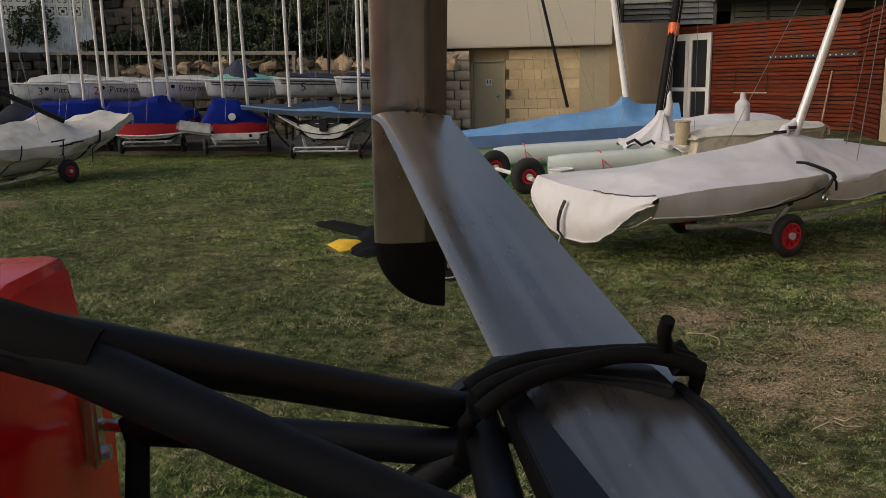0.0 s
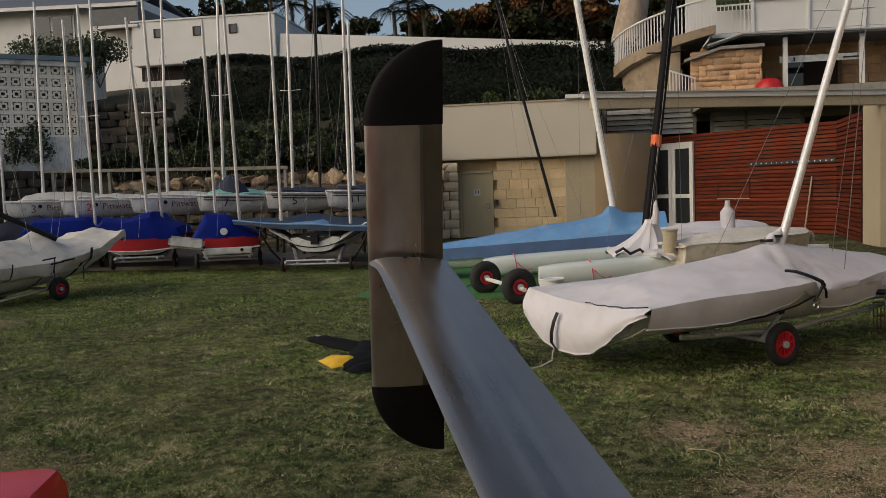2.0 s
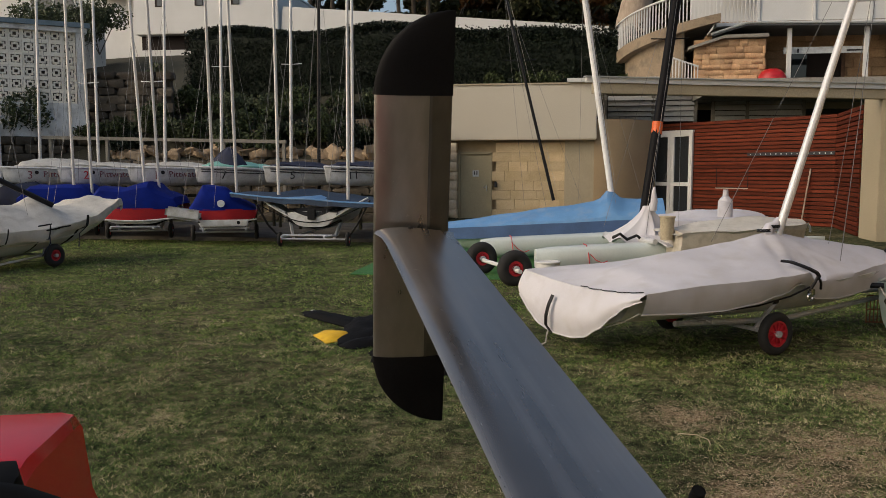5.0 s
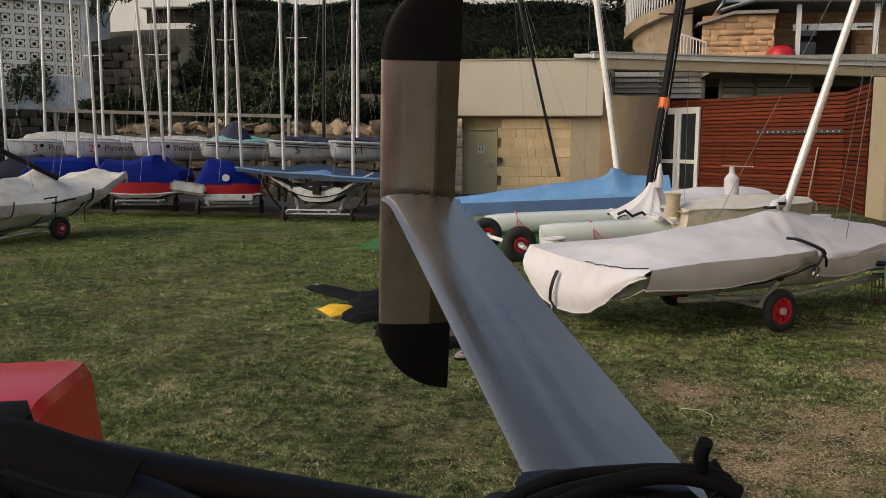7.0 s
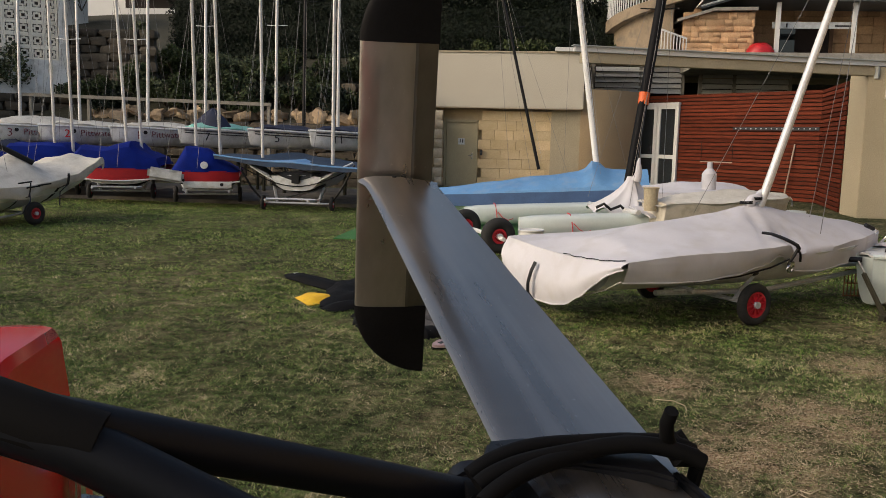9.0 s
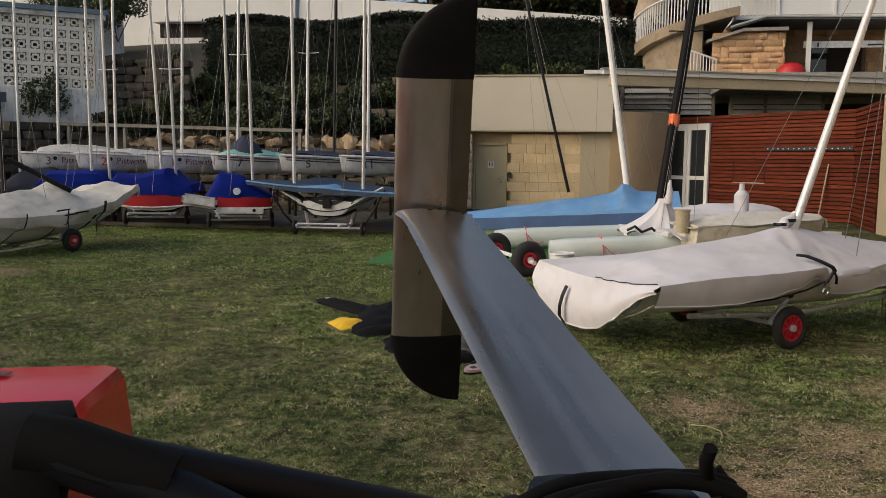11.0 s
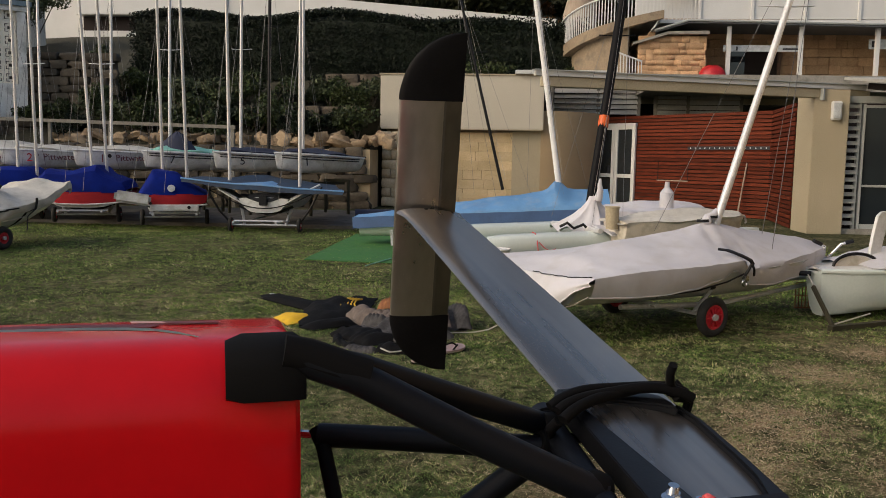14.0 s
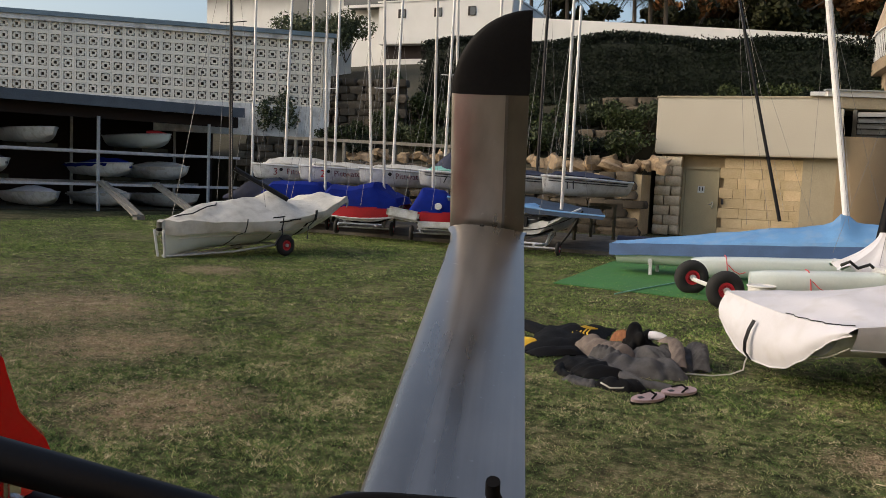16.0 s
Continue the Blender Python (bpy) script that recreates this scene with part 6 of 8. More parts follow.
for e in (-1, 1):
    part("side_bar", Geo().tube([(0.0, e * 0.05, 0.03), (1.1, e * 0.36, 0.09), (1.95, e * 0.5, 0.19)], 0.018, 7), "galv", lt)
    part("bow_post", Geo().tube([(-0.05, e * 0.10, 0.02), (-0.10, e * 0.13, 0.46)], 0.022, 7), "galv", lt)
    part("cradle_post", Geo().tube([(1.98, e * 0.42, 0.18), (2.02, e * 0.46, 0.40)], 0.02, 6), "galv", lt)
    wheel(lt, (1.98, e * 0.68, 0.19), (0, 1, 0), 0.19, 0.115)
part("axle", Geo().tube([(1.98, -0.68, 0.19), (1.98, 0.68, 0.19)], 0.02, 8), "galv", lt)
mast((-8.78, 11.62, 0.80), (-9.0, 11.75, 7.0), 0.036, "black", "tall black carbon dinghy mast", seed=1)
bm_ = thing("boom", "black carbon boom lying across the covered dinghy", "boom")
part("tube", Geo().tube([(-8.85, 11.8, 1.50), (-8.12, 12.4, 0.98)], 0.045, 8), "black", bm_)
# --- red and blue covered boats ----------------------------------------------
def tent_geo(L, w, z_hem, knots, seed, lean=0.0, red=False, z_low=0.5, across=None):
    """A boat cover pitched like a tent. knots: the ridge's height along the boat; red: the skirt below it alone."""
    rows = []
    n = 30
    for i in range(n):
        s = i / (n - 1)
        b = w / 2 * max(0.25, beam_at(s, 0.35, 0.2, 0.93))
        for (a, za), (c, zc) in zip(knots, knots[1:]):
            if a <= s <= c:
                top = za + (zc - za) * (s - a) / (c - a)
        row = []
        if red:
            for e in (-1, 1):
                for q in ((1, 0.66, 0.33, 0) if e < 0 else (0, 0.33, 0.66, 1)):
                    wv = wob((s * L * 1.5, e, q), 1.8, 0.02, seed)
                    row.append((L * s, e * b * (1.0 - 0.10 * q) + wv, z_hem + 0.02 - (z_hem - z_low) * q * (1 + 0.08 * math.sin(s * 20 + e))))
            rows.append(row)
            continue
        for j in range(-10, 11):
            a = j / 10
            z = z_hem + (knots_at(across, a) - z_hem) * (top - z_hem) / (knots[1][1] - z_hem) - 0.012 * math.sin(abs(a) * math.pi)
            wv = wob((s * L, a * 1.5, 0), 2.0, 0.025, seed) + wob((s * L, a, 1), 5.0, 0.010, seed)
            row.append((L * s, b * a * 1.01 + lean * (1 - abs(a)) * (top - z_hem), z + wv))
        rows.append(row)
    g = Geo()
    if red:
        m = len(rows[0]) // 2
        g.loft([r[:m] for r in rows])
        g.loft([r[m:] for r in rows])
        b0 = rows[0]
        ends = []
        for q in range(4):
            p, r_ = Vector(b0[m - 1 - q]), Vector(b0[m + q])
            ends.append([p.lerp(r_, f) + Vector((-0.10 * math.sin(f * math.pi) + wob((f * 4, q, 0), 1.2, 0.02, seed), 0, -0.05 * math.sin(f * math.pi) * (q > 1))) for f in [k / 10 for k in range(11)]])
        g.loft(ends)
    else:
        first = rows[0]
        front = [[(p[0] - 0.10 * math.sin(f * 1.57) * (1 - abs(k / 10 - 1)) ** 0.5 - 0.002, p[1], p[2] + (z_hem - p[2]) * f) for k, p in enumerate(first)] for f in (1.0, 0.6, 0.3, 0.0)]
        g.loft(front[:-1] + rows)
    return g


def red_boat(x, y, heading, w, knots, label, across, lean=0.0, stern_tank=False, dot=False, L=3.9):
    m = frame_at(x, y, heading, 0.08)
    t = thing("covered_sailing_dinghy", label, "boat", "boats with blue covers", m=m)
    part("hull", closed_hull(L, w * 0.84, 0.33, 0.58, stern=0.9, rise=0.25, flare=0.5), "hull_white", t)
    part("lower_cover", tent_geo(L, w, 0.66, knots, x, lean, True, 0.46), "hull_red", t, "red cover skirt")
    part("cover", tent_geo(L, w, 0.66, knots, x + 3, lean, across=across), "blue_cover", t, "royal blue canvas cover pitched over the boom")
    part("hem_cord", Geo().tube([(-0.05 - 0.05 * math.sin(k / 8 * math.pi), (k / 4 - 1) * w * 0.44, 0.47 - 0.05 * math.sin(k / 8 * math.pi)) for k in range(9)], 0.016, 6), "hull_white", t, "pale hem cord")
    if dot:
        part("badge", Geo().disc((-0.125, 0.06, 0.80), (-1, 0, 0.35), 0.075, 0.012, 20), "plate", t, "round white badge on the cover")
    if stern_tank:
        g = Geo().box((-0.16, 0.80, 0.60), (0.10, 0.70, 0.24), m=Euler((radians(9), 0, 0)).to_matrix())
        part("stern_tank", g, "hull_white", t, "white moulded stern tank", bevel=0.05)
        part("drain", Geo().disc((-0.215, 0.46, 0.50), (-1, 0, 0), 0.03, 0.012, 12), "black", t)
        part("transom", Geo().box((-0.10, 0.0, 0.40), (0.05, 0.95, 0.14)), "hull_white", t, bevel=0.02)
        part("bung", Geo().disc((-0.13, -0.28, 0.41), (-1, 0, 0), 0.035, 0.012, 12), "black", t)
    trolley("launching_trolley", 3.6, 1.3, 0.55, 0.17, "trolley under a blue-covered dinghy", m, wheel_w=0.09, cradle_z=0.38)
    return t


red_boat(-6.65, 15.95, 112, 1.46, ((0, 1.0), (0.04, 1.15), (0.17, 1.15), (0.45, 1.1), (1, 0.9)), "dinghy with a pitched royal blue cover over a red skirt", ((-1, 0.67), (-0.45, 0.88), (-0.09, 1.11), (0.25, 1.17), (0.59, 1.19), (0.8, 0.93), (1, 0.68)), stern_tank=True, dot=True)
red_boat(-8.70, 16.1, 108, 1.86, ((0, 1.1), (0.04, 1.2), (0.16, 1.2), (0.5, 1.15), (1, 0.95)), "dinghy with a sagging royal blue cover and red skirt", ((-1, 0.74), (-0.93, 0.90), (-0.5, 1.06), (-0.28, 1.26), (0, 1.18), (0.28, 1.11), (0.8, 1.15), (1, 0.95)))
red_boat(-10.65, 16.5, 112, 1.86, ((0, 1.1), (0.04, 1.17), (0.4, 1.17), (1, 0.95)), "dinghy with a royal blue cover beside the grey-covered boat", ((-1, 0.72), (-0.81, 0.92), (-0.53, 1.17), (0, 1.16), (0.7, 1.15), (1, 0.90)))
nv = thing("navy_covered_dinghy", "dinghy under a dark navy cover behind the grey-covered boat", "boat", "boats with blue covers", m=frame_at(-12.35, 17.0, 112, 0.08))
part("hull", closed_hull(3.9, 1.35, 0.3, 0.66, stern=0.88), "hull_white", nv)
part("cover", cover_geo(4.0, 1.5, 0.74, 1.25, 0.14, stern=0.88, seed=9.0, ridge=lambda s: 0.8), "navy", nv)
trolley("launching_trolley", 3.6, 1.3, 0.6, 0.17, "trolley under the navy-covered dinghy", frame_at(-12.35, 17.0, 112, 0.08))
# --- winged skiff with blue rim seen from its stern -----------------------------
M_S = frame_at(-4.8, 16.0, 93)
ws = thing("winged_skiff", "white skiff with a dark teal wing cover and pale blue edge", "boat", m=M_S)
part("hull", closed_hull(4.2, 1.25, 0.38, 0.72, stern=0.82, flare=0.6), "hull_white", ws)
def wing_z(v):
    return 0.95 + 0.02 * abs(v) ** 2 + 0.02 * max(0, 1 - abs(v) * 3) + 0.10 * v + 0.05 * max(0, v - 0.6)
VS = [-1 + 0.125 * j for j in range(17)]
g = Geo().loft([[(s * 3.9 - 0.1, v * (1.66 - 0.8 * s), wing_z(v) + 0.02 * math.sin(s * 9) + wob((s, v, 0), 3, 0.02)) for v in VS] for s in [i / 12 for i in range(13)]])
part("wing_cover", g, "teal_cover", ws, "dark teal cover stretched between the wings", thick=0.02)
g = Geo().loft([[(-0.13, v * 1.66, wing_z(v) + 0.01) for v in VS], [(-0.16, v * 1.63, wing_z(v) - 0.06 - 0.05 * (1 - abs(v)) + wob((v * 3, 0, 0), 1.5, 0.03)) for v in VS]])
part("skirt", g, "teal_cover", ws, "dark teal cloth skirt at the stern", thick=0.01)
part("edge_cloth", Geo().tube([(-0.12, v * 1.66, wing_z(v) + 0.005) for v in VS], 0.02, 8), "light_blue", ws, "pale blue edge of the wing cover")
g = Geo().loft([[(s * 0.9 - 0.12, v * (0.55 - 0.3 * s), wing_z(v * 0.4) + 0.018 + 0.05 * s * (1 - abs(v))) for v in VS] for s in [i / 5 for i in range(6)]])
part("middle_panel", g, "light_blue", ws, "faded pale blue middle of the cover", thick=0.008)
# Black board stands in for the shade inside the transom.
part("cockpit_shadow_board", Geo().loft([[(0.02, v * 0.5, 0.80 - 0.02 * abs(v)) for v in VS], [(-0.02, v * 0.36, 0.62 + 0.12 * abs(v) ** 2) for v in VS]]), "black", ws, "black board for the shade inside the open transom", thick=0.02)
for e in (-1, 1):
    part("hull_flare", Geo().loft([[(0.0, e * 0.40, 0.60), (0.6, e * 0.40, 0.60)], [(-0.04, e * 0.62, 0.72), (0.6, e * 0.62, 0.72)], [(-0.06, e * 0.92, 0.90), (0.6, e * 0.86, 0.90)]]), "hull_white", ws, "white flared side deck", thick=0.03)
    part("wing_strut", Geo().tube([(-0.05, e * 1.20, 0.96), (0.0, e * 0.92, 0.45), (0.12, e * 0.70, 0.17)], 0.022, 7), "black", ws)
    part("lifting_line", Geo().tube([(-0.05, e * (1.1 - 0.1375 * k), 0.86 - 0.36 * math.sin(k / 8 * 1.57)) for k in range(9)], 0.012, 6), "black", ws)
for e in (-1, 1):
    part("wing_tube", Geo().tube([(0, e * 0.55, 0.7), (0.05, e * 1.15, 1.0)], 0.02, 6), "galv", ws)
part("transom_fitting", Geo().box((-0.04, 0, 0.66), (0.08, 0.16, 0.2)), "black", ws, bevel=0.01)
t = trolley("launching_trolley", 3.8, 1.42, 0.12, 0.15, "galvanised trolley under the winged skiff", M_S, wheel_w=0.075, cradle_z=0.5)
# --- second row: white hulls raised on a rack -----------------------------------
def white_hull(x, y, heading, number, L=3.4, B=1.35, z=0.55, name=None, cover=None, label=""):
    m = frame_at(x, y, heading, z)
    t = thing("training_dinghy", label or f"white training dinghy numbered {number} on a raised trolley", "boat", "white dinghies in the back row", m=m)
    part("hull", closed_hull(L, B, 0.57, 0.98, stern=0.86, rise=0.25, flare=0.5, fore=0.24), "hull_white", t)
    part("gunwale", Geo().tube([Vector(r[0]) + Vector((0, 0.0, 0.01)) for r in hull_geo(L, B, 0.57, 0.98, stern=0.86, rise=0.25, flare=0.5, fore=0.24)], 0.03, 6).tube([Vector(r[-1]) + Vector((0, 0, 0.01)) for r in hull_geo(L, B, 0.57, 0.98, stern=0.86, rise=0.25, flare=0.5, fore=0.24)], 0.03, 6), "hull_white", t)
    if cover:
        part("cover", cover_geo(L * 0.86, B * 0.98, 1.03, 1.16 + (0.12 if number == "3" else 0), 0.07, stern=0.86, rise=0.12, x0=0.02, seed=x, bow=0.3, wrinkle=0.03), cover, t)
    # Stand takes the soil tone: shade below the hulls is in its colour.
    part("stand_spine", Geo().beam((L * 0.1, 0, 0.3), (L * 0.85, 0, 0.3), 0.06, 0.08), "soil", t, "timber stand coloured dark for the shade below the hull")
    for cx in (L * 0.2, L * 0.7):
        part("stand_bar", Geo().beam((cx, -0.5, 0.37), (cx, 0.5, 0.37), 0.07, 0.07), "soil", t)
        for e in (-0.45, 0.45):
            part("stand_leg", Geo().beam((cx, e, -z + 0.08), (cx, e, 0.34), 0.06, 0.06, (1, 0, 0)), "soil", t)
    return t


def letter_on(t, body, size, loc, rot, material="ink"):
    text_part(body, size, Matrix.Translation(loc) @ Euler([radians(a) for a in rot]).to_matrix().to_4x4(), material, t)


for bx, num, cov in ((-14.2, "3", "grey_cover"), (-12.62, "2", "grey_cover"), (-10.7, "1", "grey_cover"), (-8.9, "7", "mint"), (-7.1, "5", "navy"), (-5.55, "11", "navy")):
    h = 233
    c, s_ = math.cos(radians(h)), math.sin(radians(h))
    HB = 3.0 if num in "321" else 2.5
    t = white_hull(bx - c * HB, 19.5 - s_ * HB, h, num, HB, 1.2, 0.58, cover=cov)
    first_row = num in "321"
    letter_on(t, num, 0.30, (HB - 0.56, 0.41 if HB > 2.9 else 0.43, 0.76), (74, 0, 152), "hull_red" if num == "2" else "ink_red" if first_row else "ink")
    if first_row:
        letter_on(t, "Pittwater", 0.23, (1.72, 0.585, 0.80), (76, 0, 172), "ink_red")
        part("strap_eye", Geo().disc((2.3, 0.50, 0.92), (0.3, 1, 0), 0.05, 0.02, 12), "black", t)
    else:
        for k in range(2):
            part("hull_stripe", Geo().tube([Vector(r[-1]).lerp(Vector(r[-2]), 0.30 + 0.40 * k) + Vector((0, 0.016, 0)) for r in hull_geo(HB, 1.2, 0.57, 0.98, stern=0.86, rise=0.25, flare=0.5, fore=0.24)[2:-1]], 0.013, 5), "ink", t)
nc = thing("stowed_sail", "dark navy sail cover heaped over the boat's boom", "sail cover")
rings = []
for i in range(9):
    f = i / 8
    R = (1 - f) ** 0.8
    rings.append([(-8.42 + 0.10 * f + (0.62 * R + 0.03) * math.cos(a) * (1 + 0.08 * math.sin(4 * a)), 20.3 + (0.42 * R + 0.03) * math.sin(a), 1.5 + 0.64 * f + 0.02 * math.sin(7 * a)) for a in [k * math.tau / 18 for k in range(18)]])
g = Geo().loft(rings, True, True)
part("cloth", g, "navy", nc)
# masts of the two rows
for k, (xa, ya, za, xb, yb, zb) in enumerate((
        (-15.32, 21.0, 0.0, -15.3, 21, 6.9), (-14.11, 21, 1.5, -13.99, 21, 7.08), (-10.49, 16.8, 0.9, -10.34, 16.5, 5.5), (-10.12, 16.9, 0.9, -9.98, 16.5, 5.78),
        (-12.37, 21, 1.5, -12.35, 21, 7.0), (-8.8, 16.8, 0.9, -8.89, 16.5, 5.45), (-8.58, 17, 0.9, -8.5, 16.5, 5.8), (-10.44, 21, 1.5, -10.3, 21, 7.1),
        (-7.33, 17, 0.9, -7.19, 16.5, 5.3), (-8.83, 21, 1.5, -8.73, 21, 6.85), (-6.79, 17, 0.9, -6.71, 16.5, 5.68), (-5.74, 16.7, 0.8, -5.71, 16.5, 5.35),
        (-6.9, 21, 1.5, -6.82, 21, 6.9), (-4.23, 16.7, 0.8, -4.15, 16.5, 5.7), (-5.23, 21, 1.5, -5.21, 21, 6.0))):
    mast((xa, ya, za), (xb, yb, zb), 0.036 if ya < 18 else 0.045, "alloy", seed=k, spreader=k % 3 == 0)
mast((-6.15, 21, 1.0), (-6.05, 21, 8.5), 0.05, "black", "dark carbon mast among the white masts", seed=40)
# --- boats in the shed -------------------------------------------------------------
q = random.Random(2)
for d, z, col, cover in ((3.0, 0.08, "hull_white", None), (4.6, 0.08, "hull_white", "grey_cover"), (7.6, 0.08, "hull_white", "white_cover"), (9.7, 0.08, "hull_white", "grey_cover"), (11.9, 0.08, "hull_white", None),
                         (3.4, 1.02, "hull_pale", None), (6.3, 1.02, "hull_white", "navy"), (9.75, 1.02, "hull_white", "blue_cover"), (11.55, 0.98, "hull_white", "grey_cover"),
                         (2.6, 1.98, "hull_white", None), (4.6, 1.98, "hull_white", "navy"), (7.55, 1.98, "hull_white", None), (10.95, 1.98, "hull_pale", None)):
    p = shed_at(d, 0.35, 0)
    m = Matrix.Translation((p.x, p.y, z)) @ Matrix.Rotation(math.atan2(sn.y, sn.x) + math.pi + q.uniform(0.18, 0.40), 4, "Z") @ Matrix.Translation((-2.9, 0, 0))
    t = thing("stored_dinghy", "small dinghy stored on the rack in the boat shed" if not cover else "small covered dinghy stored on the rack in the boat shed", "boat", "dinghies on the rack", m=m)
    part("hull", closed_hull(3.0, 1.25, 0.0, 0.40, stern=0.85), col, t)
    part("rub_rail", Geo().tube([Vector(r[0]) for r in hull_geo(3.0, 1.27, 0.0, 0.41, stern=0.85)], 0.018, 5).tube([Vector(r[-1]) for r in hull_geo(3.0, 1.27, 0.0, 0.41, stern=0.85)], 0.018, 5), "galv", t)
    if cover:
        part("cover", cover_geo(2.9, 1.28, 0.40, 0.58, 0.10, stern=0.85, seed=d, wrinkle=0.02), cover, t)
    for cx in (0.6, 2.2):
        part("cradle", Geo().beam((cx, -0.45, -0.05), (cx, 0.45, -0.05), 0.08, 0.12), "soil", t)
    if d == 10.95:
        part("red_bag", Geo().tube([(2.2, -0.3, 0.46), (2.3, 0.0, 0.5), (2.25, 0.35, 0.46)], 0.1, 8, 0.08), "red_plastic", t, "red sail bags heaped in the boat")
# --- blue covered moth-like hull with a sleeved mast ---------------------------------------
bl = thing("blue_covered_skiff", "long narrow skiff under a light blue cover on stands", "boat", m=frame_at(-2.55, 14.3, -1.5, -0.13) @ Matrix.Rotation(radians(-2.2), 4, "Y"))
rings, band = [], []
for i in range(40):
    s = i / 39
    w = 0.34 + 0.25 * math.sin(min(1, s * 1.3) * math.pi * 0.5)
    top = 0.64 + 0.52 * s + (0.17 * math.exp(-((s - 0.805) / 0.028) ** 2)) - 0.55 * max(0, s - 0.80)
    low = 0.42 + 0.10 * s
    ring = [(4.5 * s, w * math.cos(a) * (1.0 if math.sin(a) < 0.2 else 1 - 0.55 * (math.sin(a) - 0.2)), low + 0.2 + (top - low - 0.2) * math.sin(a) + wob((s * 5, a, 0), 1.7, 0.03)) for a in [math.pi * j / 14 for j in range(15)]]
    rings.append([(p[0], p[1], p[2]) for p in ring])
    band.append([(4.5 * s, e * w * 1.005, z + wob((s * 5, e, 0), 2, 0.015)) for e, z in ((1, low + 0.22), (1, low + 0.02))] + [(4.5 * s, e * w * 1.005, z + wob((s * 5, e, 0), 2, 0.015)) for e, z in ((-1, low + 0.02), (-1, low + 0.22))])
part("cover", Geo().loft(rings), "light_blue", bl, "light blue fabric cover drawn over the hull")
part("cover_band", Geo().loft([[b[0], b[1]] for b in band]).loft([[b[2], b[3]] for b in band]), "mid_blue", bl, "darker faded blue lower band of the cover")
part("hull", closed_hull(4.3, 0.9, 0.26, 0.55, stern=0.75, x0=0.1), "hull_pale", bl)
for x in (0.7, 3.4):
    part("stand", Geo().beam((x, -0.3, 0.13 - 0.0384 * x), (x, -0.3, 0.4), 0.05, 0.05, (1, 0, 0)).beam((x, 0.3, 0.13 - 0.0384 * x), (x, 0.3, 0.4), 0.05, 0.05, (1, 0, 0)).beam((x, -0.35, 0.36), (x, 0.35, 0.36), 0.06, 0.06), "galv", bl)
mast((1.06, 14.2, 1.13), (0.38, 14.2, 5.6), 0.053, "mast_white", "tall mast in a white fabric sleeve", r2=0.05, seed=50, spreader=False)
mast((0.066, 15.2, 1.0), (-1.14, 15.2, 5.9), 0.03, "black", "leaning dark carbon mast with spreaders", seed=51)
tagged(obj("sail_bag", Geo().tube([(-3.2, 17.6, 0.22), (-2.0, 17.8, 0.26), (-0.6, 17.9, 0.22)], 0.2, 10, 0.14), "navy"), "long navy sail bag lying behind the blue skiff", "bag")
# --- white catamaran hulls on balloon wheels ------------------------------------------------
cat_t = thing("beach_trolley", "beach trolley with fat black balloon wheels and a white axle", "trolley")
ax = Vector((0.57, -1.23, 0)).normalized()
for c in ((-0.96, 12.07, 0.24), (-0.39, 10.84, 0.24)):
    wheel(cat_t, c, ax, 0.25, 0.17)
part("axle", Geo().tube([(-0.96, 12.07, 0.22), (-0.39, 10.84, 0.22), (-0.3, 10.62, 0.22)], 0.03, 8), "white_paint", cat_t)
cm = thing("catamaran", "pale catamaran with two slim hulls and a cloth-wrapped deck", "boat")
def slim_hull(x, y, heading, L, w, h, z, name="hull"):
    g = Geo()
    c, s_ = math.cos(radians(heading)), math.sin(radians(heading))
    rings = []
    for i in range(24):
        s = i / 23
        k = (1 - abs(2 * s - 0.9) ** 6 * 0.75) if s < 0.45 else math.cos((s - 0.45) / 0.55 * math.pi / 2) ** 0.5 + 0.02
        if i == 0:
            k *= 0.5
        ring = []
        for j in range(14):
            a = math.tau * j / 14
            v, q_ = w / 2 * k * math.copysign(abs(math.cos(a)) ** 0.6, math.cos(a)), z + h / 2 + h / 2 * (0.75 + 0.25 * k) * math.copysign(abs(math.sin(a)) ** 0.6, math.sin(a)) + 0.12 * s
            ring.append((x + c * L * s - s_ * v, y + s_ * L * s + c * v, q_))
        rings.append(ring)
    return part(name, g.loft(rings, True, True), "hull_pale", cm)


slim_hull(-1.02, 12.5, 19, 4.4, 0.36, 0.31, 0.20)
slim_hull(-0.12, 11.05, 19, 4.4, 0.36, 0.31, 0.20)
g = Geo().loft([[(1.35 + 2.2 * i / 14 - 0.30 * v, 11.95 + 0.8 * i / 14 + 0.75 * v, 0.60 + 0.05 * math.cos(v * 3) + wob((i * 0.3, v * 3, 0), 1.1, 0.06)) for v in [-1 + 0.2 * j for j in range(11)]] for i in range(15)])
part("trampoline_cover", g, "white_cover", cm, thick=0.02)
for pa, pb in (((0.9, 12.9, 0.56), (1.5, 11.3, 0.58)), ((3.0, 13.7, 0.64), (3.6, 12.0, 0.66))):
    part("cross_beam", Geo().tube([pa, pb], 0.04, 8), "alloy", cm)
for hx, hy in ((0.62, 11.30), (-0.5, 12.67)):
    part("tie_cord", Geo().tube([(hx, hy - 0.19, 0.24), (hx - 0.02, hy - 0.19, 0.42), (hx - 0.05, hy - 0.10, 0.535), (hx - 0.09, hy + 0.1, 0.535)], 0.008, 5), "pink_rope", cm, "red tie cord round the hull")
    part("loose_cord", Geo().tube([(hx, hy - 0.20, 0.42), (hx + 0.08, hy - 0.21, 0.34), (hx + 0.16, hy - 0.20, 0.30), (hx + 0.24, hy - 0.19, 0.33)], 0.007, 5), "pink_rope", cm)
# heaped cloth around the black mast
hp = thing("sail_heap", "cream sailcloth gathered round the foot of the black mast", "sail")
g = Geo()
rings = []
